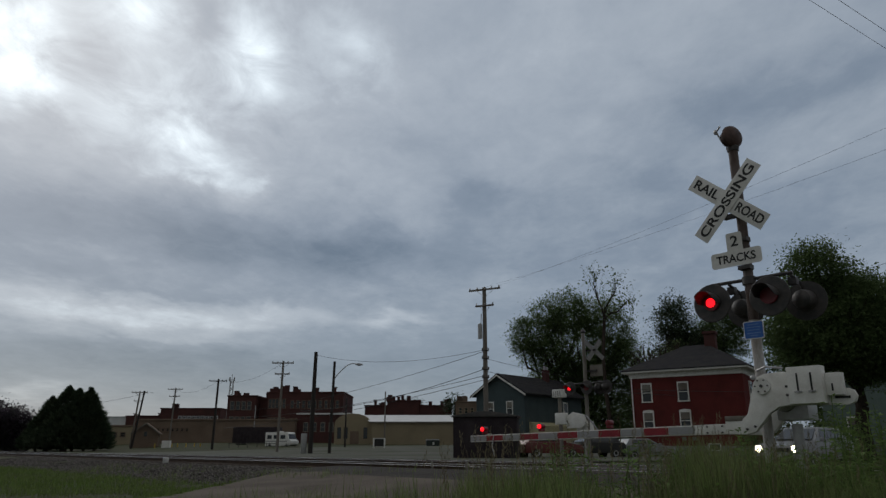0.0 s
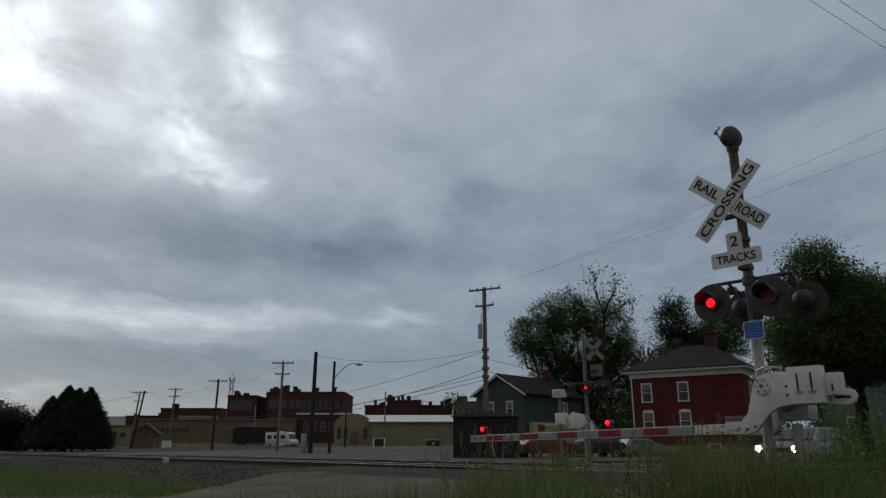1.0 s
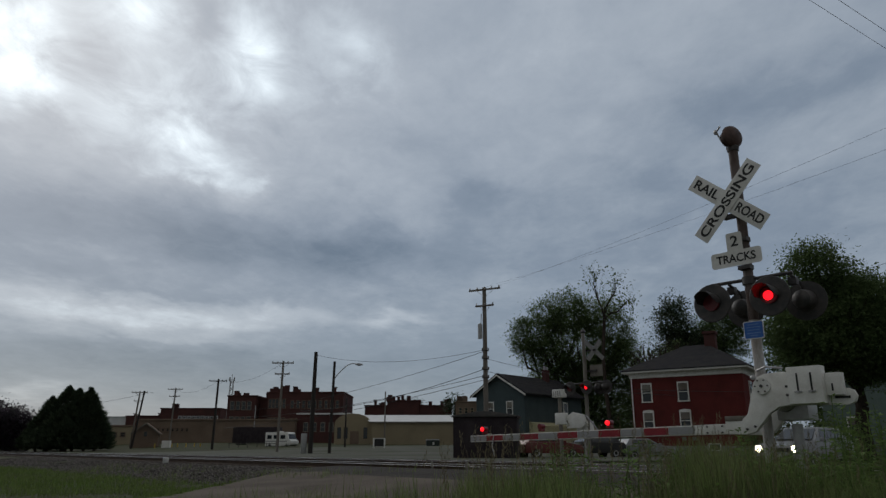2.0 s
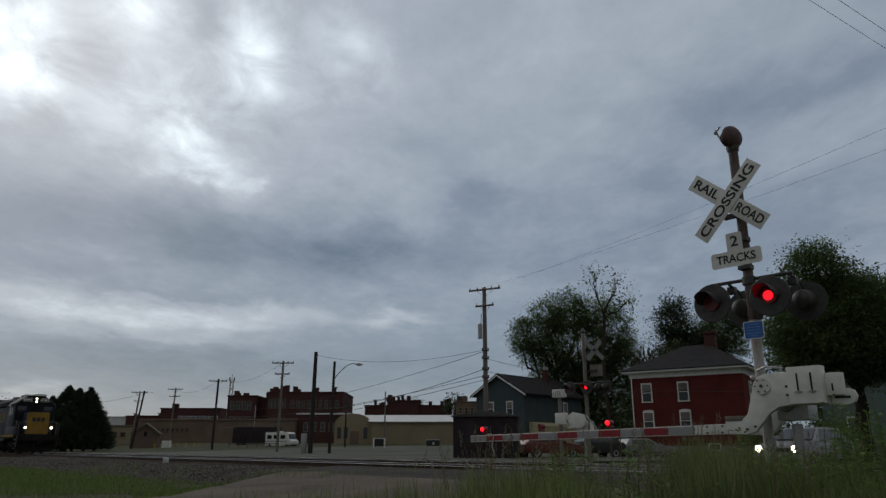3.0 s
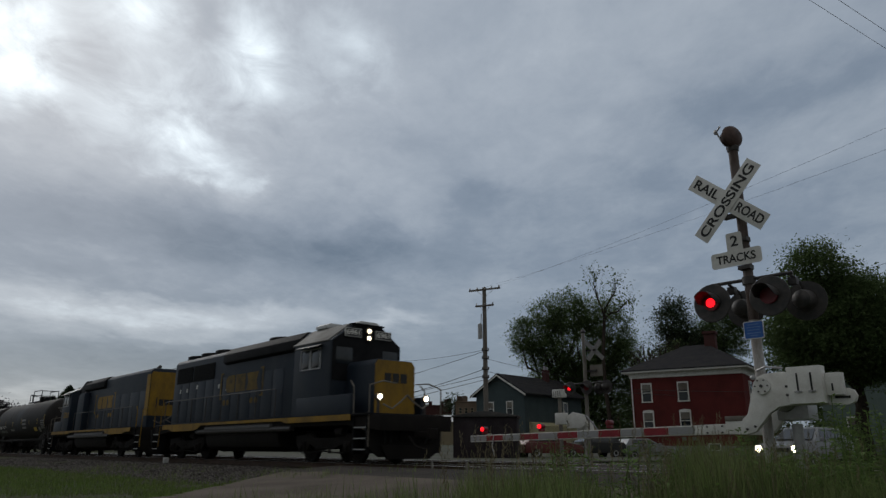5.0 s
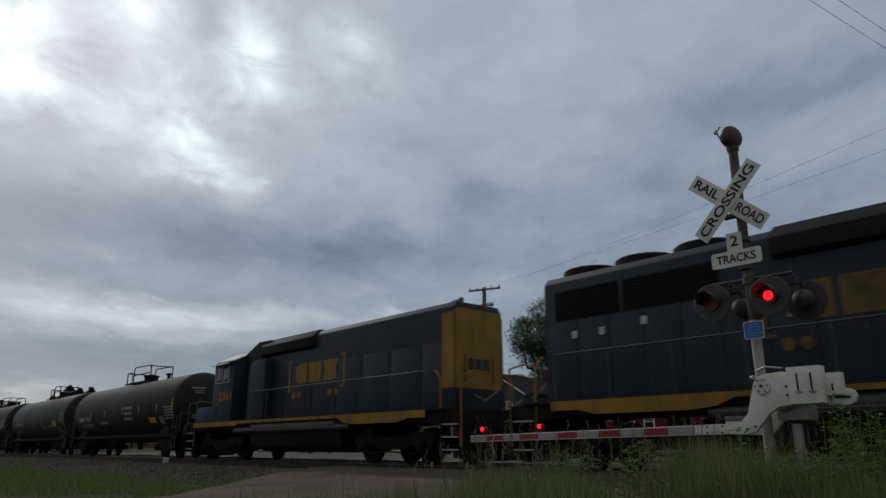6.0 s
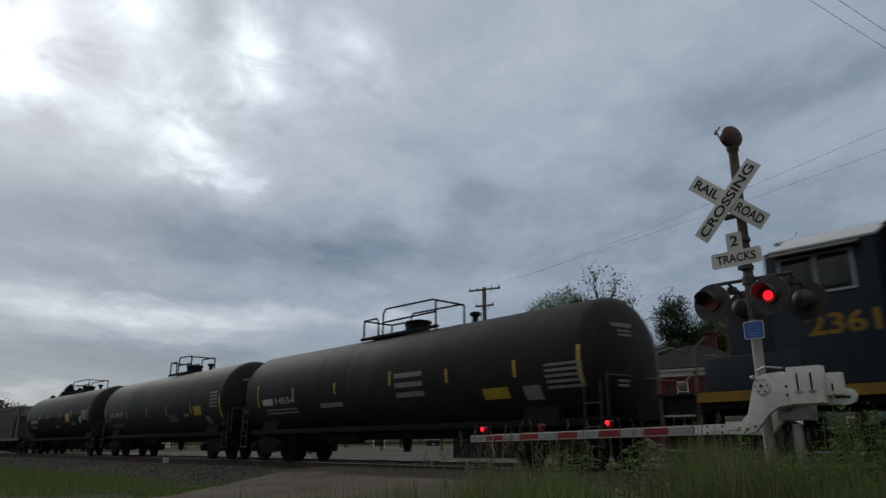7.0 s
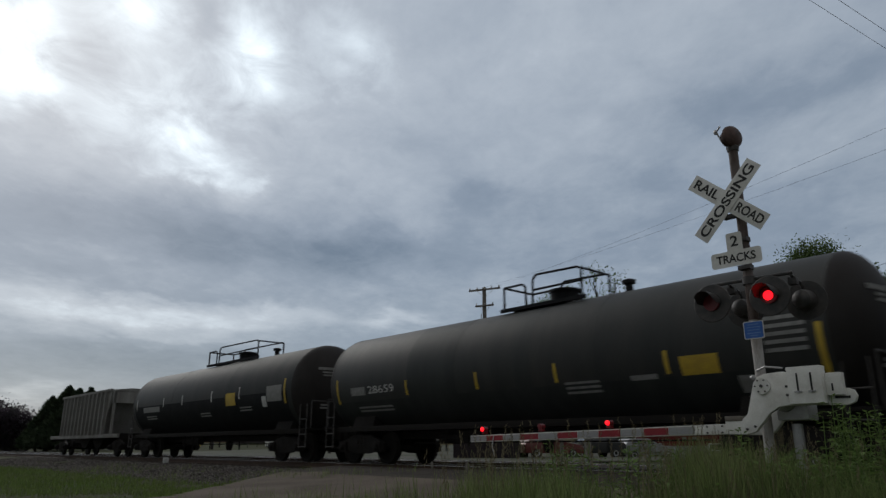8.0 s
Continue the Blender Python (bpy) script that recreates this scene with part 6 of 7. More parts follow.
    for i in range(4):
        a, b = math.radians(45 + 90 * i), math.radians(135 + 90 * i)
        g.tube((1.1 * math.cos(a), 1.1 * math.sin(a), 0), (0.55 * math.cos(a), 0.55 * math.sin(a), 20), 0.09, seg=6)
        for k in range(10):
            r0, r1 = 1.1 - 0.055 * k, 1.1 - 0.055 * (k + 1)
            g.tube((r0 * math.cos(a), r0 * math.sin(a), 2 * k), (r1 * math.cos(b), r1 * math.sin(b), 2 * k + 2), 0.05, seg=5)
    part("lattice", g, "steel", tw)
    part("antenna", Geo().box((-0.7, 0, 20.2), (0.35, 0.3, 1.2)).box((0.7, 0, 20.2), (0.35, 0.3, 1.2)).box((0, 0, 20.1), (1.6, 0.1, 0.1)).tube((0, 0, 20), (0, 0, 21.8), 0.08), "steel", tw)
    # pale teal house behind the trees
    te = thing("teal_house", pose(36.5, 60, 0, 0, 0, -30), "pale teal clapboard house behind the trees", "house")
    part("wall", Geo().prism([(-4, -0.2), (4, -0.2), (4, 5.0), (0, 7.2), (-4, 5.0)], 0, 8, "Y"), M["teal"], te)
    for k in (-1, 1):
        part("roof", Geo().prism([(0, 7.22), (k * 4.4, 4.8), (k * 4.4, 4.95), (0, 7.4)], -0.4, 8.4, "Y"), "roofdark", te, smooth=0)
    sash_window(te, -1.8, -0.04, 2.2, 0.9, 1.5)
    sash_window(te, 1.8, -0.04, 2.2, 0.9, 1.5)


# ---------------------------------------------------------------- poles and wires
def utility_pole(x, y, z0, top, r, material, label, arms=(), lean=(0, 0), extras=True):
    p = thing("utility_pole", pose(x, y, 0), label, "utility pole", "utility poles")
    tx, ty = lean
    part("pole", Geo().tube((0, 0, z0), (tx, ty, top), r, r * 0.72, seg=12), material, p)
    for z, half, rz in arms:
        k = (z - z0) / (top - z0)
        a = part("crossarm", Geo().box((tx * k, ty * k - r, z), (2 * half, 0.1, 0.13), rz=rz), material, p, bevel=0.008)
        n = max(2, int(half * 2 / 0.6) + 1)
        c, s = math.cos(radians(rz)), math.sin(radians(rz))
        for i in range(n):
            q = -half + 0.08 + (2 * half - 0.16) * i / (n - 1)
            part("insulator", Geo().lathe([(z + 0.06, 0.03), (z + 0.12, 0.06), (z + 0.16, 0.05), (z + 0.22, 0.03)], "Z", 8, (tx * k + q * c, ty * k - r + q * s, 0)), "ceramic", a)
        part("brace", Geo().path([(tx * k - half * 0.55 * c, ty * k - r, z - 0.06), (tx * k, ty * k - r, z - 0.6), (tx * k + half * 0.55 * c, ty * k - r, z - 0.06)], 0.018), "steel", a)
    return p


def wire(a, b, sag, r=0.012, n=14, label="sagging black overhead wire"):
    a, b = Vector(a), Vector(b)
    pts = []
    for i in range(n + 1):
        t = i / n
        q = a.lerp(b, t)
        pts.append((q.x, q.y, q.z - sag * 4 * t * (1 - t)))
    ob = part("overhead_wire", Geo().path(pts, r, 5), "wire")
    tagged(ob, label, "wire", "overhead wires")


def build_poles():
    g = utility_pole(3.15, 52, -0.3, 12.25, 0.2, "wood", "tall weathered wooden utility pole with crossarm and transformer", [(12.05, 1.3, -28), (10.8, 0.75, -28)])
    part("transformer", Geo().lathe([(8.3, 0.1), (8.32, 0.17), (9.4, 0.17), (9.45, 0.1)], "Z", 14, (-0.36, -0.1, 0)), "steel", g)
    part("insulator_stack", Geo().tube((-0.3, -0.1, 9.4), (-0.25, -0.1, 10.2), 0.03), "ceramic", g)
    for z in (7.4, 6.8, 6.0, 5.4):
        part("bracket", Geo().box((0, -0.18, z), (0.5, 0.08, 0.08)).tube((-0.22, -0.18, z), (-0.22, -0.18, z + 0.2), 0.05).tube((0.22, -0.18, z), (0.22, -0.18, z + 0.2), 0.05), "darkmetal", g)
    utility_pole(-12.85, 70, -0.2, 9.7, 0.24, "wooddark", "thick dark tarred pole", lean=(0.1, 0))
    ca = thing("utility_cabinet", pose(-13.6, 70.5, 0, 0, 0, 15), "tall grey steel utility cabinet at the pole foot", "cabinet")
    part("body", Geo().box((0, 0, 0.85), (0.55, 0.5, 1.9)), "steel", ca, bevel=0.02)
    part("door", Geo().box((0, -0.26, 0.9), (0.46, 0.02, 1.7)), "steel", ca, bevel=0.005)
    la = thing("street_lamp", pose(-11.0, 70, 0), "dark pole with curved arm and cobra-head street lamp", "street lamp")
    part("pole", Geo().tube((0, 0, -0.2), (0.16, 0, 8.75), 0.16, 0.12, seg=10), "wooddark", la)
    arm = [(0.15 + 2.2 * t, 0, 7.0 + 1.55 * math.sin(t * math.pi / 2 * 1.15)) for t in [i / 8 for i in range(9)]]
    part("arm", Geo().path(arm, 0.045, 8), "steel", la)
    part("lamp_head", Geo().prism([(2.2, 8.48), (2.5, 8.58), (2.95, 8.5), (3.0, 8.4), (2.6, 8.32), (2.3, 8.38)], -0.16, 0.16, "Y"), "steel", la, bevel=0.03)
    utility_pole(-18.6, 81, -0.2, 10.1, 0.17, "wood", "grey wooden pole with crossarms and hardware", [(9.85, 1.25, 0), (8.6, 0.85, 0)], lean=(0.12, 0))
    utility_pole(-32.6, 102, -0.2, 10.0, 0.19, "wooddark", "dark pole with a single crossarm", [(9.7, 1.3, 0)], lean=(0.1, 0))
    utility_pole(-54.2, 125, 0, 10.0, 0.17, "wood", "distant wooden pole with crossarm", [(9.8, 1.4, 0), (8.3, 0.7, 0)], lean=(0.7, 0))
    utility_pole(-51.8, 120, 0, 9.7, 0.18, "wooddark", "distant leaning dark pole", lean=(1.2, 0))
    utility_pole(-50.2, 132, 0, 11.2, 0.17, "wood", "distant wooden pole with crossarms", [(10.9, 1.4, 0), (9.6, 1.0, 0)], lean=(0.3, 0))
    utility_pole(-10.4, 128, 0.3, 10.2, 0.15, "wood", "slim grey pole in the yard")
    utility_pole(-13.6, 100, -0.1, 7.2, 0.14, "wooddark", "short dark pole by the yard")
    utility_pole(-76.0, 108, 0, 9.4, 0.2, "wooddark", "dark pole leaning out of the bushes", lean=(1.1, 0))
    utility_pole(-39.5, 150, 0.5, 9.0, 0.13, "steel", "thin pale pole by the warehouse")
    # wires
    px, py = 3.15, 52
    wire((-12.8, 70, 9.4), (px, py, 7.5), 0.8, 0.014)
    wire((-22, 82, 4.6), (px, py, 7.4), 0.6, 0.018)
    wire((-15, 75, 4.2), (px, py, 6.1), 0.7, 0.024)
    wire((-30, 98, 4.4), (px, py, 5.6), 0.8, 0.018)
    wire((-30, 98, 3.0), (px, py, 5.3), 0.6, 0.02)
    wire((px, py, 6.85), (26, 84, 7.6), 0.6, 0.016)
    wire((px, py, 5.9), (30, 62, 5.1), 0.9, 0.016)
    wire((px, py, 5.2), (40, 48, 4.7), 0.7, 0.014)
    utility_pole(32.9, 30.6, -0.4, 13.2, 0.2, "wood", "wooden pole beside the road that carries the wires", [(12.9, 1.3, 40), (11.0, 1.1, 40)])
    utility_pole(-8.9, 2.6, -0.6, 11.6, 0.18, "wood", "wooden pole behind the roadside verge", [(11.2, 1.1, 40)])
    utility_pole(16.0, 19.8, -0.4, 11.0, 0.2, "wood", "wooden pole on the verge that carries the long wires", [(10.4, 1.2, 40)])
    for dx, z, x1, y1, z1 in ((1.1, 12.2, 15.2, 19.1, 10.55), (-0.2, 12.2, 16.0, 19.8, 10.2)):
        wire((px + dx * 0.88, py - 0.2 - dx * 0.47, z), (x1, y1, z1), 0.25, 0.0045, 24, "thin pale overhead wire")
    for k in (0, 1):
        wire((-8.9 + 1.0 * k, 2.6 + 0.2 * k, 11.3), (32.9 + 1.0 * k, 30.6 + 0.2 * k, 11.1), 0.35, 0.006, 24)
    wire((23.4, 38, 10.0), (32.9, 30.6, 12.7), 0.1, 0.012)
    wire((-18.5, 81, 9.9), (-32.5, 102, 9.8), 1.0, 0.012)
    wire((-32.5, 102, 9.8), (-50, 131, 11), 1.2, 0.012)
    wire((-63, 118, 6.6), (-50, 122, 9.6), 0.1, 0.02)


# ---------------------------------------------------------------- vehicles and yard things
def car(name, m, length, width, height, paint, label, lights=False, cat="car"):
    c = thing(name, m, label, cat)
    h, w = length / 2, width / 2
    side = [(-h, 0.35), (-h, 0.85), (-h + 0.15, 1.0), (h - 1.25, 0.98), (h - 0.1, 0.82), (h, 0.6), (h - 0.02, 0.3)]
    part("body", Geo().prism(side, -w, w, "Y"), paint, c, bevel=0.06)
    part("cabin", Geo().add([(-h + 0.25, -w + 0.1, 0.98), (h - 1.3, -w + 0.1, 0.97), (h - 1.3, w - 0.1, 0.97), (-h + 0.25, w - 0.1, 0.98), (-h + 0.7, -w + 0.25, height), (h - 2.1, -w + 0.25, height), (h - 2.1, w - 0.25, height), (-h + 0.7, w - 0.25, height)],
                            [(3, 2, 1, 0), (4, 5, 6, 7), (0, 1, 5, 4), (1, 2, 6, 5), (2, 3, 7, 6), (3, 0, 4, 7)]), paint, c, bevel=0.05)
    z0, z1 = 1.02, height - 0.07
    part("windshield", Geo().add([(h - 1.30 - 0.02, -w + 0.2, z0), (h - 1.30 - 0.02, w - 0.2, z0), (h - 2.0, w - 0.33, z1), (h - 2.0, -w + 0.33, z1), (h - 1.29, -w + 0.2, z0 + 0.02), (h - 1.29, w - 0.2, z0 + 0.02), (h - 1.97, w - 0.33, z1 + 0.02), (h - 1.97, -w + 0.33, z1 + 0.02)],
                                 [(0, 1, 2, 3), (7, 6, 5, 4), (0, 4, 5, 1), (1, 5, 6, 2), (2, 6, 7, 3), (3, 7, 4, 0)]), "pane", c)
    for k in (-1, 1):
        for a, b in ((-h + 0.75, -0.25), (-0.15, h - 1.75)):
            y0, y1 = k * (w - 0.115), k * (w - 0.235)
            part("side_window", Geo().add([(a, y0 + k * 0.012, z0 + 0.02), (b, y0 + k * 0.012, z0 + 0.02), (b - 0.28 if b > 0.3 else b, y1 + k * 0.012, z1), (a + 0.15 if a < -1 else a, y1 + k * 0.012, z1)], [(0, 1, 2, 3)]), "pane", c)
        for x in (-h + 0.8, h - 0.85):
            wh = part("wheel", Geo().lathe([(k * (w - 0.22), 0.26), (k * (w - 0.2), 0.32), (k * (w - 0.02), 0.32), (k * (w + 0.005), 0.27)], "Y", 20, (x, 0, 0.32)), "rubber", c)
            part("rim", Geo().lathe([(k * (w - 0.02), 0.2), (k * (w + 0.01), 0.19), (k * (w - 0.0), 0.04)], "Y", 14, (x, 0, 0.32)), "chrome", wh)
        hl = part("headlight", Geo().box((h - 0.06, k * (w - 0.22), 0.68), (0.14, 0.34, 0.15)), "chrome", c, bevel=0.03)
        if lights:
            part("lit_lens", Geo().lathe([(h + 0.012, 0.125), (h + 0.035, 0.08)], "X", 14, (0, k * (w - 0.24), 0.7)), "lamp_white", hl)
        part("mirror", Geo().box((h - 1.5, k * (w + 0.1), 1.02), (0.12, 0.2, 0.14)), paint, c, bevel=0.03)
    part("grille", Geo().box((h - 0.0, 0, 0.66), (0.03, 0.9, 0.14)), "signblack", c)
    part("bumper", Geo().box((h - 0.02, 0, 0.42), (0.12, width - 0.1, 0.16)), paint, c, bevel=0.04)
    part("number_plate", Geo().box((h + 0.045, 0, 0.45), (0.01, 0.32, 0.12)), "decal", c)
    return c


def build_vehicles():
    car("waiting_car", pose(13.54, 26.98, -0.27, 0, 0, -141), 4.5, 1.76, 1.47, "carpaint", "silver car waiting at the crossing with headlights on", lights=True)
    car("parked_car", pose(6.6, 45.5, -0.2, 0, 0, 25), 4.3, 1.7, 1.4, "redcar", "dark red parked car beyond the tracks")
    car("parked_car", pose(9.6, 47, -0.2, 0, 0, 200), 4.3, 1.7, 1.4, "signblack", "black parked car beyond the tracks")
    car("parked_car", pose(13.6, 49, -0.35, 0, 0, 20), 4.3, 1.7, 1.4, "carpaint", "pale parked car half hidden by grass")
    v = thing("motorhome", pose(-25.5, 114, 0.35, 0, 0, -22), "white motorhome parked on the grass", "motorhome")
    part("body", Geo().prism([(-2.4, 0.35), (2.0, 0.35), (2.45, 0.6), (2.5, 1.1), (2.0, 1.35), (1.75, 2.3), (1.5, 2.42), (-2.4, 2.42)], -1.05, 1.05, "Y"), "white", v, bevel=0.06)
    part("windshield", Geo().box((1.92, 0, 1.75), (0.06, 1.8, 0.75), ry=-14), "pane", v)
    for x, w in ((0.9, 0.9), (-0.4, 0.8), (-1.6, 0.8)):
        part("side_window", Geo().box((x, -1.06, 1.7), (w, 0.03, 0.6)), "pane", v)
    part("door", Geo().box((0.25, -1.065, 1.25), (0.6, 0.02, 1.6)), "white", v)
    part("stripe", Geo().box((-0.3, -1.07, 1.05), (4.0, 0.012, 0.12)), "greydecal", v)
    part("roof_unit", Geo().box((-0.4, 0, 2.5), (0.8, 0.7, 0.2)), "white", v, bevel=0.04)
    for x in (-1.5, 1.6):
        for y in (-0.95, 0.95):
            part("wheel", Geo().lathe([(y - 0.1, 0.35), (y + 0.1, 0.35)], "Y", 16, (x, 0, 0.35)), "rubber", v)
    t = thing("freight_trailer", pose(-33, 128, 0.6, 0, 0, -4), "dark weathered box trailer by the warehouse", "trailer")
    part("body", Geo().box((0, 0, 2.0), (8.2, 2.4, 2.7)), "shed", t, bevel=0.04)
    for i in range(14):
        part("rib", Geo().box((-3.9 + i * 0.6, -1.22, 2.0), (0.07, 0.05, 2.5)), "shed", t)
    for x in (-3, -2, 3):
        part("wheel", Geo().lathe([(-1.15, 0.45), (-0.85, 0.45)], "Y", 14, (x, 0, 0.3)), "rubber", t)
    d = thing("dumpster", pose(-1.6, 112, 0.35, 0, 0, 6), "dark green steel dumpster with lid", "dumpster")
    part("body", Geo().prism([(-0.95, 0.1), (0.95, 0.1), (1.05, 1.15), (-1.05, 1.15)], -0.7, 0.7, "Y"), M["dumpster"], d, bevel=0.02)
    part("lid", Geo().prism([(-0.72, 1.16), (0.72, 1.26), (0.72, 1.32), (-0.72, 1.22)], -1.05, 1.05), M["dumpster"], d)
    part("notice", Geo().box((0.05, -0.71, 0.7), (0.3, 0.01, 0.4)), "decal", d)
    s = thing("yard_sign", pose(-8.5, 96, 0.05, 0, 0, 4), "dark sign board in a white frame on two legs", "sign")
    for x in (-0.72, 0.72):
        part("leg", Geo().box((x, 0, 0.75), (0.2, 0.2, 1.7)), "white", s, bevel=0.01)
    part("board", Geo().box((0, 0, 1.05), (1.25, 0.1, 0.95)), "signblack", s)
    part("top_rail", Geo().box((0, 0, 1.58), (1.64, 0.22, 0.1)), "white", s)
    part("planter", Geo().box((0, 0, 0.12), (2.2, 0.5, 0.3)), "concrete", s, bevel=0.03)
    for i in range(7):
        b = thing("bollard", pose(-47.5 + i * 1.25, 119 + (i % 3) * 0.4, 0.1), "yellow painted steel bollard", "bollard", "bollards in the yard")
        part("post", Geo().lathe([(-0.2, 0.1), (0.95, 0.1), (1.02, 0.05)], "Z", 10), "yellowpost", b)
    w = thing("meter_cabinet", pose(-45.2, 118, 0.1), "small white utility cabinet in the yard", "cabinet")
    part("body", Geo().box((0, 0, 0.7), (1.3, 0.8, 1.5)), "white", w, bevel=0.04)
    part("door", Geo().box((0, -0.41, 0.7), (1.1, 0.02, 1.2)), "white", w)
    f = thing("guard_rail", pose(-22.0, 108, 0.2), "low dark rail fence in the yard", "fence")
    for i in range(6):
        part("post", Geo().tube((i * 1.4 - 10, 0, 0), (i * 1.4 - 10, 0, 0.9), 0.05), "darkmetal", f)
    part("rail", Geo().tube((-10, 0, 0.85), (-3, 0, 0.85), 0.04), "darkmetal", f)
    for s1 in (-32.0,):
        m = thing("trackside_marker", at_track(s1, 12.2, -0.14), "small pale marker block beside the rail", "marker")
        part("block", Geo().box((0, 0, 0.08), (0.2, 0.2, 0.22)), "decal", m, bevel=0.02)
    for s1 in (-14.2, -12.9):
        m = thing("rail_stub_post", at_track(s1, 12.3, -0.3), "short pale stake beside the rail", "stake")
        part("stake", Geo().box((0, 0, 0.2), (0.06, 0.04, 0.45)), "hopper", m, bevel=0.006)


M["rustupper"] = mat("rusted_mast_tube", (0.15, 0.125, 0.115), 0.75, 0.2, c2=(0.06, 0.034, 0.026), scale=4, bscale=40, stretch=(3, 3, 0.7))
M["bluesign_pale"] = mat("pale_blue_lettering", (0.12, 0.25, 0.55), 0.6, var=0.2, bump=0)
M["retro_white"] = mat("reflective_grey_white", (0.3, 0.305, 0.31), 0.5, var=0.12, scale=6, bscale=60, bump=0.02)
M["teal"] = mat("pale_teal_siding", (0.14, 0.19, 0.17), 0.8, var=0.2, scale=0.8, bscale=12)
M["dumpster"] = mat("dark_green_steel", (0.012, 0.022, 0.018), 0.6, var=0.3)
build_signal()
build_far_signal()
build_brick_house()
build_frame_house()
build_town()
build_poles()
build_vehicles()


# ---------------------------------------------------------------- trees and plants
def limb(g, a, b, r0, r1, rnd, bend=0.12, n=4):
    a, b = Vector(a), Vector(b)
    pts = [a]
    for i in range(1, n):
        q = a.lerp(b, i / n)
        d = (b - a).length * bend
        pts.append(q + Vector((rnd.uniform(-d, d), rnd.uniform(-d, d), rnd.uniform(-d, d) * 0.5)))
    pts.append(b)
    for i in range(n):
        g.tube(pts[i], pts[i + 1], r0 + (r1 - r0) * i / n, r0 + (r1 - r0) * (i + 1) / n, 7, cap=False)
    return pts


def leaves(v, f, c, count, spread, size, rnd, slim=0.55, up=0.5):
    """A clump of folded leaves round c."""
    for _ in range(count):
        p = Vector((c[0] + rnd.gauss(0, spread), c[1] + rnd.gauss(0, spread), c[2] + rnd.gauss(0, spread * 0.8)))
        d = Vector((rnd.uniform(-1, 1), rnd.uniform(-1, 1), rnd.uniform(-0.7, 0.5))).normalized()
        w = d.cross(Vector((rnd.uniform(-up, up), rnd.uniform(-up, up), 1))).normalized()
        L = size * rnd.uniform(0.6, 1.35)
        k = len(v)
        side = d.cross(w) * (L * 0.12)
        v += [tuple(p), tuple(p + d * L * 0.5 + w * L * slim * 0.5 + side), tuple(p + d * L), tuple(p + d * L * 0.5 - w * L * slim * 0.5 + side)]
        f += [(k, k + 1, k + 2), (k, k + 2, k + 3)]


def tree(x, y, blobs, clumps, per, size, material, label, trunk=0.3, seed=1, spread=0.45, base=None, fill=0.55, cat="tree", trunk_top=0.5):
    """Tapered trunk and limbs that reach into a crown of leaf clumps. blobs: centre and radii of the crown's masses."""
    rnd = random.Random(seed)
    t = thing("tree", pose(x, y, 0), label, cat, "trees beyond the tracks")
    z0 = base if base is not None else -0.3
    g = Geo()
    zt = min(b[2] - b[5] * 0.6 for b in blobs)
    zt = max(zt, z0 + 1.0)
    limb(g, (0, 0, z0), (0, 0, zt), trunk * 1.15, trunk * 0.8, rnd, 0.03)
    v, f = [], []
    vol = [b[3] * b[4] * b[5] for b in blobs]
    for b, w in zip(blobs, vol):
        bx, by, bz, rx, ry, rz = b
        m = limb(g, (0, 0, zt), (bx, by, bz), trunk * 0.6, trunk * 0.18, rnd, 0.1)
        n = int(clumps * (w / sum(vol)) ** 0.8 + 1)
        for i in range(n):
            q = Vector((rnd.gauss(0, 1), rnd.gauss(0, 1), rnd.gauss(0, 1))).normalized()
            r = rnd.uniform(fill, 1.0) * (0.97 + 0.55 * noise.noise((q.x * 2.3 + seed, q.y * 2.3, q.z * 2.3 + bx)))
            c = (bx + q.x * rx * r, by + q.y * ry * r, bz + q.z * rz * r)
            leaves(v, f, c, per, spread * rnd.uniform(0.6, 1.3), size, rnd)
            if i % 9 == 0:
                g.tube(m[2], c, trunk * 0.1, trunk * 0.03, 5, cap=False)
    part("trunk", g, "bark", t)
    cr = raw("crown", v, f, material, t)
    tagged(cr, "leafy crown")
    return t


def conifer(x, y, peaks, label, seed, material="needle", base=-0.2):
    rnd = random.Random(seed)
    t = thing("conifer", pose(x, y, 0), label, "conifer", "trees beyond the tracks")
    g, v, f = Geo(), [], []
    for px, py, h, r in peaks:
        g.tube((px, py, base), (px, py, h), 0.22, 0.03, 7)
        for i in range(1300):
            z = h * rnd.random() ** 0.9
            k = (1 - z / h)
            rad = r * (min(1, k * 1.3) ** 0.85) * rnd.uniform(0.35, 1.08)
            a = rnd.uniform(0, 2 * math.pi)
            c = Vector((px + rad * math.cos(a), py + rad * math.sin(a), z + 0.15))
            d0 = Vector((math.cos(a), math.sin(a), 0.35))
            for _ in range(7):
                d = (d0 + Vector((rnd.uniform(-0.8, 0.8), rnd.uniform(-0.8, 0.8), rnd.uniform(-0.3, 0.9)))).normalized()
                w = d.cross(Vector((rnd.uniform(-1, 1), rnd.uniform(-1, 1), 1))).normalized() * 0.1
                L = rnd.uniform(0.35, 0.85) * (0.55 if z > h * 0.9 else 1)
                n = len(v)
                v += [tuple(c - w), tuple(c + w), tuple(c + d * L)]
                f.append((n, n + 1, n + 2))
        for i in range(60):
            z = h * (0.93 + 0.07 * rnd.random())
            n = len(v)
            d = Vector((rnd.uniform(-0.5, 0.5), rnd.uniform(-0.5, 0.5), 1)).normalized() * rnd.uniform(0.3, 0.6)
            v += [(px - 0.05, py, z), (px + 0.05, py, z), (px + d.x, py + d.y, z + d.z)]
            f.append((n, n + 1, n + 2))
    part("trunk", g, "bark", t)
    tagged(raw("crown", v, f, material, t), "dense dark needles")


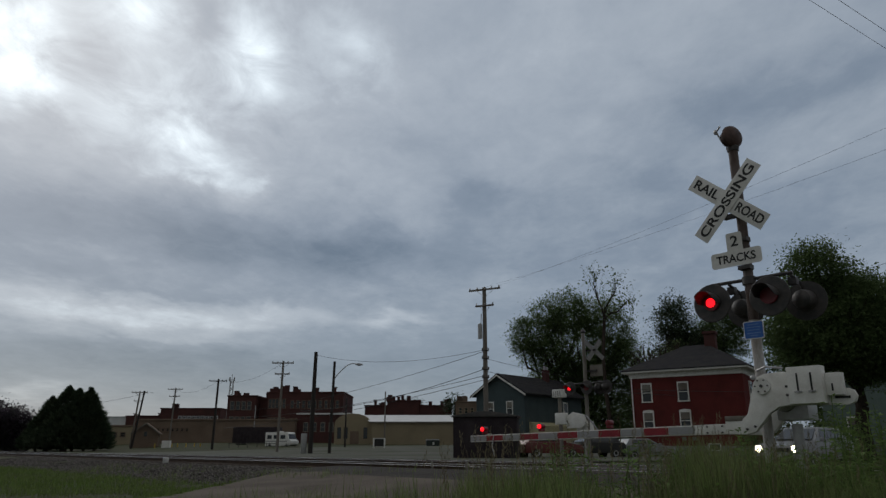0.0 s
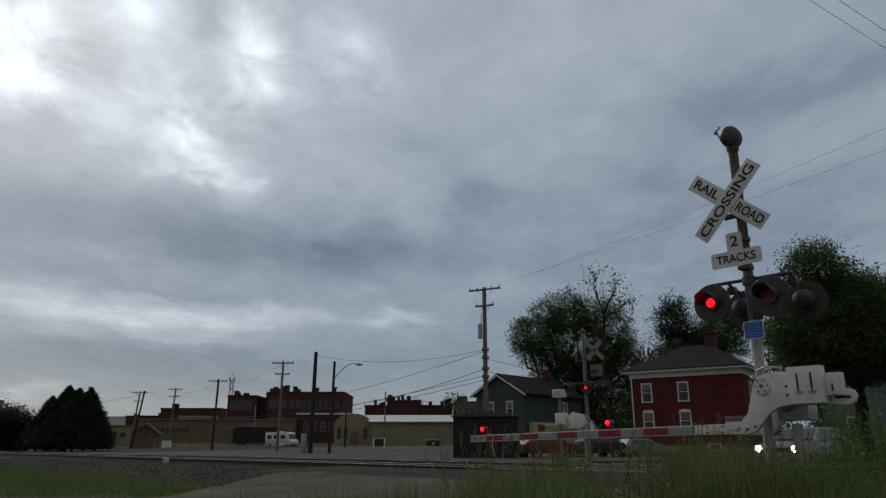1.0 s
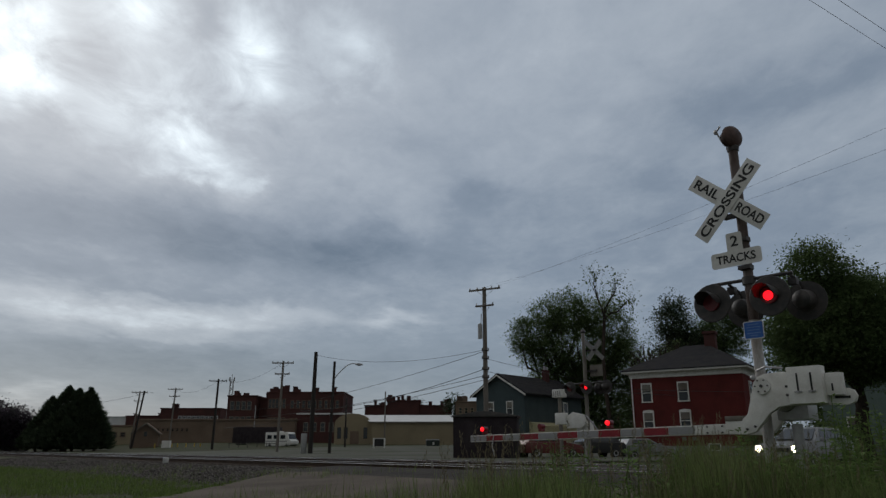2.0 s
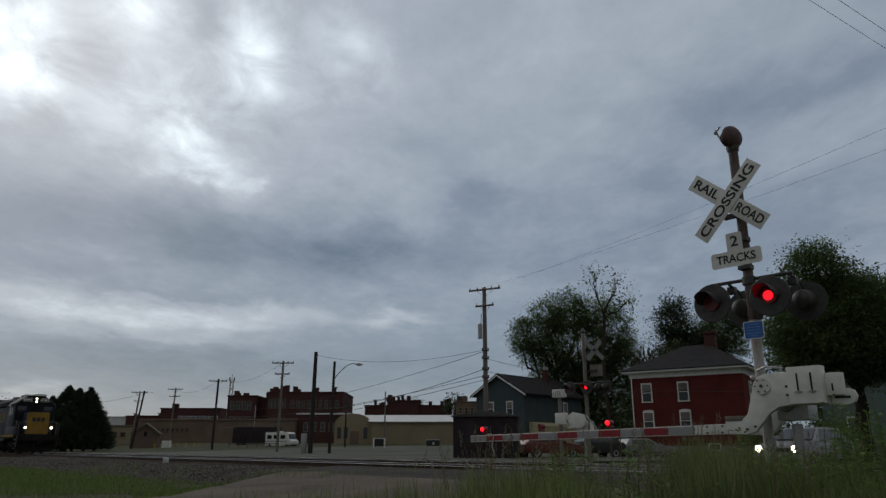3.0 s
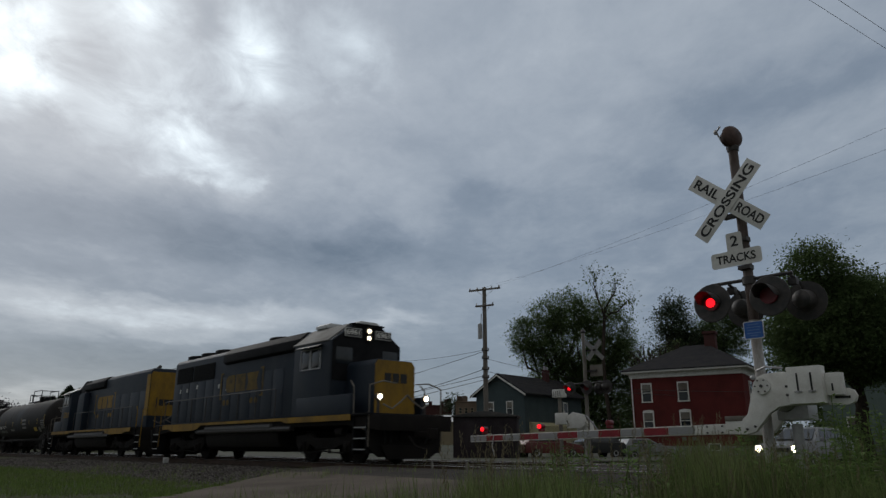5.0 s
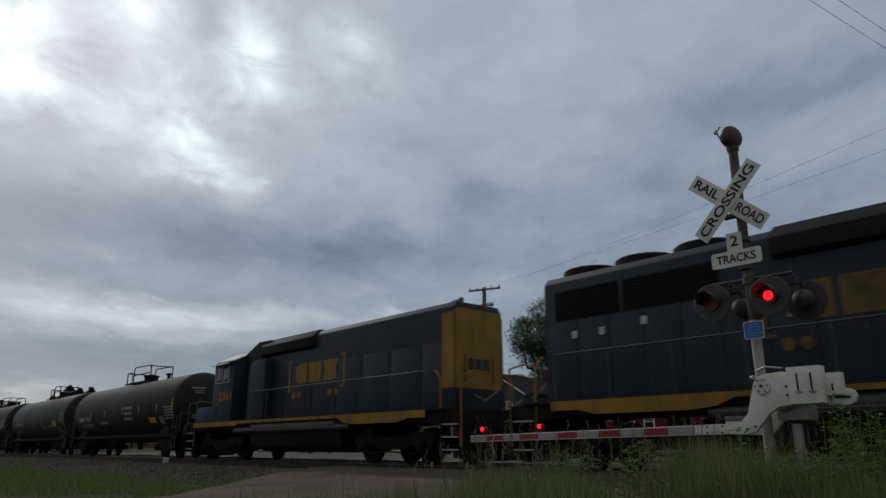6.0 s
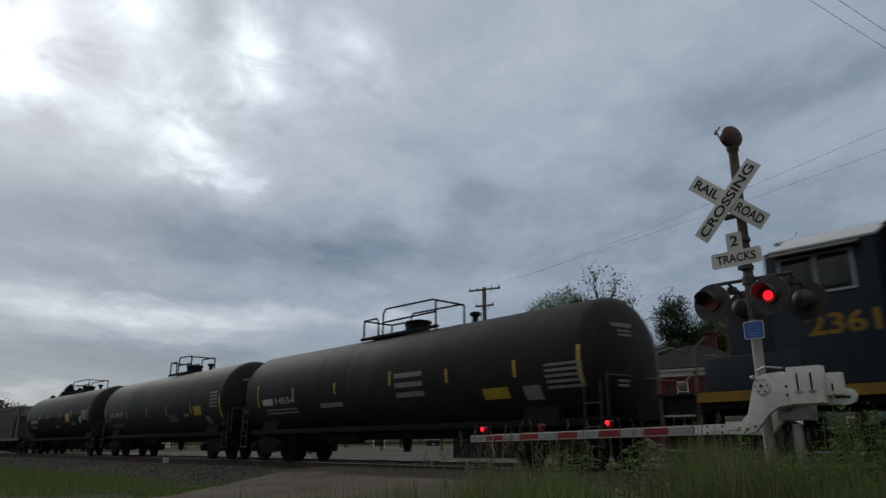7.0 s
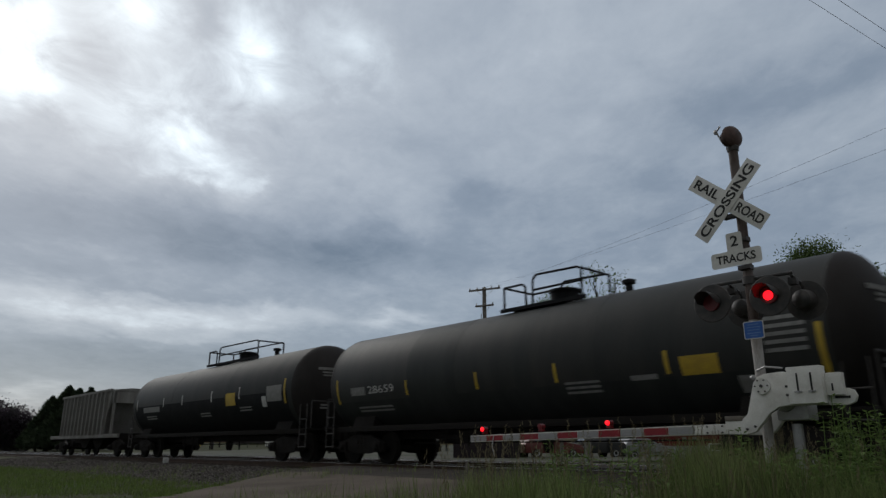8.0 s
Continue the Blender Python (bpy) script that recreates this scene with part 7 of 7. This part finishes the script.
def bare_tree(x, y, h, label, seed, leafy=500):
    rnd = random.Random(seed)
    t = thing("tree", pose(x, y, 0), label, "tree", "trees beyond the tracks")
    g, tips = Geo(), []

    def grow(p, d, L, r, depth):
        q = p + d * L
        g.tube(p, q, r, r * 0.7, 5, cap=False)
        if depth == 0:
            tips.append(q)
            return
        for _ in range(3 if depth > 1 else 2):
            nd = (d + Vector((rnd.uniform(-0.55, 0.55), rnd.uniform(-0.55, 0.55), rnd.uniform(-0.1, 0.4)))).normalized()
            grow(q, nd, L * rnd.uniform(0.6, 0.85), r * 0.7, depth - 1)
    for k in range(4):
        d = Vector((rnd.uniform(-0.35, 0.35), rnd.uniform(-0.3, 0.3), 1)).normalized()
        grow(Vector((rnd.uniform(-0.4, 0.4), 0, -0.3)), d, h * 0.36, 0.14, 5)
    part("trunk", g, "bark", t)
    v, f = [], []
    for _ in range(leafy):
        leaves(v, f, rnd.choice(tips), 2, 0.12, 0.2, rnd)
    tagged(raw("crown", v, f, "leafpale", t), "sparse pale leaves")


def build_trees():
    big = 1.36
    tree(12.3 * big, 65 * big, [(b[0] * big, b[1], 0.48 + (b[2] - 0.48) * big, b[3] * big, b[4], b[5] * big) for b in [(-0.2, 0, 9.3, 4.9, 4.5, 4.6), (-3.6, -0.6, 10.6, 2.5, 2.4, 2.3), (3.4, 0, 10.6, 2.7, 3.0, 4.0), (-0.8, 0, 12.8, 3.2, 3, 2.3), (1.6, -0.5, 6.2, 4.2, 3, 3.0), (-3.6, -1.5, 6.2, 1.5, 1.5, 1.5), (4.2, -1, 7.2, 2.4, 2.4, 3.4), (2.5, -1.5, 3.4, 3.6, 2, 2.2), (-0.5, -1, 4.6, 2.2, 2, 1.8), (-5.0, -0.5, 9.8, 1.2, 1.4, 1.3), (-4.9, 0, 11.4, 1.0, 1.2, 0.9)]],
         2600, 22, 0.27, "leaf", "large spreading green tree behind the signal", 0.42, 3, 0.42)
    tree(16.9, 72, [(-0.8, 0, 18.0, 1.6, 2, 1.9), (1.4, 0, 17.2, 1.9, 2, 2.2), (2.6, 0, 15.4, 1.5, 2, 1.8), (0.3, 0, 14.6, 2.8, 2, 2.0)], 150, 4, 0.3, "leafpale", "tall thin tree with sparse pale leaves", 0.2, 7, 0.3, fill=0.1)
    bare_tree(21.3, 70, 8.8, "slender nearly bare tree with twiggy branches", 5, 900)
    bare_tree(23.6, 72, 8.0, "slender nearly bare tree with twiggy branches", 6, 700)
    tree(26.6, 78, [(-0.6, 0, 14.0, 2.3, 2.4, 3.2), (0.6, 0, 9.8, 3.8, 2.6, 4.4)], 900, 22, 0.26, "needle", "dark tree behind the brick house", 0.3, 11, 0.42)
    tree(32.2, 80, [(0.5, 0, 13.4, 3.6, 3, 4.0), (-2.2, 0, 11.6, 2.4, 2.6, 3.6)], 800, 20, 0.27, "leaf", "green tree behind the brick house roof", 0.3, 12, 0.45, fill=0.35)
    tree(40.0, 74, [(0, 0, 9.4, 4.8, 3, 4.8), (-3.5, 0, 7.5, 2.8, 2.6, 4.4)], 420, 11, 0.4, "needle", "dark green tree beside the brick house", 0.3, 13, 0.45)
    tree(22.3, 38, [(-0.6, 0, 6.9, 3.9, 3.4, 2.9), (-1.6, -0.6, 9.9, 1.9, 1.8, 1.6), (0.5, 0, 8.4, 2.4, 2.4, 1.6), (3.2, -0.4, 6.2, 2.6, 2.6, 2.0), (-3.1, -0.8, 6.2, 1.8, 2, 2.2), (0.4, -1.6, 5.4, 3.6, 2.2, 2.0), (5.2, 0, 5.2, 2.4, 2.4, 2.6)],
         3200, 24, 0.19, "leaf", "large dark broad-leaved tree near the road", 0.36, 17, 0.34, base=-0.4)
    conifer(-57.5, 110, [(-0.6, 0, 9.4, 4.0), (1.0, 0, 9.0, 4.2), (2.5, 0.5, 9.2, 3.7), (-2.8, -0.3, 7.8, 2.9), (0.8, -1.6, 6.6, 5.0), (4.4, 0, 6.0, 2.5), (-4.0, -1, 5.0, 2.2), (0.9, -2.0, 4.2, 5.6)], "dense clump of dark evergreen trees", 23)
    for x, y, h, s in ((-67.0, 112, 6.4, 31), (-71.5, 110, 7.4, 32), (-63.5, 116, 6.4, 33), (-77, 108, 8.0, 34), (-74, 120, 7.5, 35)):
        tree(x, y, [(0, 0, h * 0.62, 3.0, 2.6, h * 0.42), (0.8, 0, h * 0.3, 3.2, 2.4, h * 0.34)], 620, 13, 0.42, "purple" if s != 33 else "needle", "dark purple-leaved bushy tree", 0.2, s, 0.45, base=-0.2)
    for x, y, h, s in ((20.5, 95, 6.5, 61), (26, 98, 7.5, 62), (14.5, 97, 6.0, 63), (46, 84, 7.5, 64), (52, 80, 8.5, 65), (58, 76, 9.0, 66), (41, 92, 8.0, 67)):
        tree(x, y, [(0, 0, h * 0.6, 3.6, 2.4, h * 0.42), (0.6, 0, h * 0.26, 3.8, 2.4, h * 0.3)], 420, 12, 0.45, "leaf", "dense dark green hedge tree behind the houses", 0.2, s, 0.5, base=-0.3)
    for x, y, r, s in ((19.5, 36, 1.3, 41), (25.5, 33.5, 1.5, 42), (22.4, 34.5, 1.1, 43), (28.5, 37, 1.7, 44), (17.4, 40, 0.9, 45)):
        tree(x, y, [(0, 0, r * 0.75, r * 1.2, r, r * 0.85)], 90, 10, 0.2, "leaf", "dark shrub under the trees", 0.06, s, 0.25, base=-0.5, cat="shrub")
    for x, y, s in ((3.2, 200, 51), (15, 190, 52), (-8, 230, 53)):
        tree(x, y, [(0, 0, 11.5, 3.5, 3, 4)], 120, 9, 0.7, "needle", "distant dark tree among the buildings", 0.3, s, 0.7, base=1.0)


def ground_at(x, y):
    return ground_z(TX * x + TY * y, NX * x + NY * y)


def blade(v, f, p, h, w, lean, ang, curl=1.0):
    """One grass blade of three narrowing pieces that bends over."""
    dx, dy = math.cos(ang), math.sin(ang)
    sx, sy = -dy * w / 2, dx * w / 2
    k = len(v)
    for t, q in ((0, 1.0), (0.45, 0.8), (0.8, 0.45)):
        o = lean * t * t * curl
        z = h * t * (1 - 0.18 * t * t * curl * min(1.0, lean / max(h, 0.01)))
        v.append((p[0] + dx * o - sx * q, p[1] + dy * o - sy * q, p[2] + z))
        v.append((p[0] + dx * o + sx * q, p[1] + dy * o + sy * q, p[2] + z))
    o = lean * curl
    v.append((p[0] + dx * o, p[1] + dy * o, p[2] + h * (1 - 0.18 * curl * min(1.0, lean / max(h, 0.01)))))
    f += [(k, k + 1, k + 3, k + 2), (k + 2, k + 3, k + 5, k + 4), (k + 4, k + 5, k + 6)]


def build_grass():
    rnd = random.Random(77)
    # short lawn beside the ballast
    v, f = [], []
    for _ in range(60000):
        s, n = -10 - 34 * rnd.random() ** 1.5, rnd.uniform(0.5, 9.3)
        if s > road_edge(n) - 0.25 or (n > 7.6 and rnd.random() < (n - 7.6) / 1.6):
            continue
        if noise.noise((s * 0.4, n * 0.5, 9)) < -0.38:
            continue
        p = on(s, n)
        blade(v, f, (p.x, p.y, ground_z(s, n) - 0.01), rnd.uniform(0.05, 0.17), 0.012, rnd.uniform(0.01, 0.09), rnd.uniform(0, 6.28))
    tagged(raw("lawn_grass", v, f, "grass"), "short green grass beside the ballast", "grass", kind="stuff")
    # tall grass round the signal
    v, f = [], []
    for _ in range(130000):
        x, y = rnd.uniform(0.2, 9.0), rnd.uniform(5.0, 13.5)
        s, n = TX * x + TY * y, NX * x + NY * y
        if s < -4.9 + 0.6 * noise.noise((x, y, 1)) + (0.8 if n > 10.5 else 0) - max(0, 7.6 - n) * 0.75 or n > 12.0:
            continue
        edge = smooth01(-6.6, -3.6, s)
        dens = noise.noise((x * 0.8, y * 0.8, 5))
        if rnd.random() > 0.6 + dens:
            continue
        h = rnd.uniform(0.34, 0.82) * (0.55 + 0.45 * edge) * (1.0 + 0.8 * dens) * (1 if n < 10 else 0.75)
        blade(v, f, (x, y, ground_z(s, n) - 0.02), h, rnd.uniform(0.006, 0.013), rnd.uniform(0.05, 0.42) * h, rnd.uniform(0, 6.28))
    # sparse tufts at the road's near edge
    for _ in range(230):
        cx, cy = rnd.uniform(-3.6, 1.6), rnd.uniform(6.2, 9.8)
        hh = rnd.uniform(0.3, 0.62) * (1.0 if cx > -1.5 else 0.8)
        for _ in range(rnd.randint(8, 26)):
            x, y = cx + rnd.gauss(0, 0.09), cy + rnd.gauss(0, 0.09)
            blade(v, f, (x, y, ground_at(x, y) - 0.02), hh * rnd.uniform(0.5, 1.1), 0.009, rnd.uniform(0.03, 0.3), rnd.uniform(0, 6.28))
    # tufts on the ballast and along the road edge
    for _ in range(60):
        s = rnd.uniform(-34, -13)
        n = rnd.uniform(8.2, 11.0)
        p = on(s, n)
        for _ in range(16):
            x, y = p.x + rnd.gauss(0, 0.15), p.y + rnd.gauss(0, 0.15)
            blade(v, f, (x, y, ground_at(x, y) - 0.02), rnd.uniform(0.1, 0.3), 0.01, rnd.uniform(0.03, 0.15), rnd.uniform(0, 6.28))
    tagged(raw("tall_grass", v, f, "tallgrass"), "tall unmown grass round the signal mast", "grass", kind="stuff")
    # seed stalks
    v, f = [], []
    for _ in range(900):
        x, y = rnd.uniform(0.0, 7.5), rnd.uniform(5.5, 11.5)
        s, n = TX * x + TY * y, NX * x + NY * y
        if s < -4.9 - max(0, 7.6 - n) * 0.5 or n > 11.5:
            continue
        h, a = rnd.uniform(0.6, 1.12), rnd.uniform(0, 6.28)
        lean = rnd.uniform(0.05, 0.3)
        z = ground_z(s, n)
        blade(v, f, (x, y, z), h, 0.006, lean, a, 1.0)
        tip = Vector((x + math.cos(a) * lean, y + math.sin(a) * lean, z + h * 0.93))
        for i in range(14):
            q = tip + Vector((rnd.gauss(0, 0.008), rnd.gauss(0, 0.008), -0.012 * i + 0.05))
            k = len(v)
            d = Vector((rnd.uniform(-1, 1), rnd.uniform(-1, 1), 1.4)).normalized() * 0.03
            v += [tuple(q - Vector((0.004, 0, 0))), tuple(q + Vector((0.004, 0, 0))), tuple(q + d)]
            f.append((k, k + 1, k + 2))
    tagged(raw("seed_stalks", v, f, "seed"), "thin dry seed stalks above the grass", "grass", kind="stuff")


def weed(x, y, h, seed):
    rnd = random.Random(seed)
    z = ground_at(x, y)
    w = thing("weed", pose(x, y, z), "tall leafy green weed beside the signal", "weed", "weeds by the signal")
    g, v, f = Geo(), [], []
    top = Vector((rnd.uniform(-0.12, 0.12), rnd.uniform(-0.12, 0.12), h))
    pts = limb(g, (0, 0, -0.05), top, 0.009, 0.004, rnd, 0.03, 5)
    for i in range(int(h * 42)):
        t = rnd.uniform(0.12, 1.0) ** 0.8
        p = Vector((0, 0, 0)).lerp(top, t)
        a = rnd.uniform(0, 6.28)
        d = Vector((math.cos(a), math.sin(a), rnd.uniform(-0.1, 0.7))).normalized()
        L = rnd.uniform(0.07, 0.17) * (1.15 - 0.55 * t)
        q = p + d * rnd.uniform(0.0, 0.1)
        s = d.cross(Vector((0, 0, 1))).normalized() * L * 0.22
        dn = Vector((0, 0, -L * 0.18))
        k = len(v)
        v += [tuple(q), tuple(q + d * L * 0.5 + s), tuple(q + d * L + dn), tuple(q + d * L * 0.5 - s)]
        f += [(k, k + 1, k + 2), (k, k + 2, k + 3)]
        if i % 3 == 0:
            g.tube(p, q, 0.003, 0.002, 4, cap=False)
    part("stem", g, "weed", w)
    raw("foliage", v, f, "weed", w)


def build_weeds():
    rnd = random.Random(5)
    for i in range(130):
        if i < 84:
            x, y = rnd.uniform(3.3, 7.4), rnd.uniform(6.4, 9.4)
            if x < 0.46 * y - 0.1 or x > 0.72 * y:
                x = rnd.uniform(0.47, 0.66) * y
            h = rnd.uniform(0.85, 1.4) if x > 0.55 * y else rnd.uniform(0.6, 0.95)
        else:
            x, y = rnd.uniform(1.2, 4.0), rnd.uniform(6.6, 9.6)
            x = rnd.uniform(0.12, 0.45) * y
            h = rnd.uniform(0.5, 0.85)
        weed(x, y, h, 100 + i)
    for i in range(16):
        y = rnd.uniform(6.6, 8.2)
        weed(rnd.uniform(0.435, 0.5) * y, y, rnd.uniform(0.7, 1.0), 700 + i)
    weed(3.75, 7.1, 1.5, 900)
    weed(3.82, 7.2, 1.3, 901)
    weed(3.05, 7.6, 1.15, 902)


build_trees()
build_grass()
build_weeds()


motions()
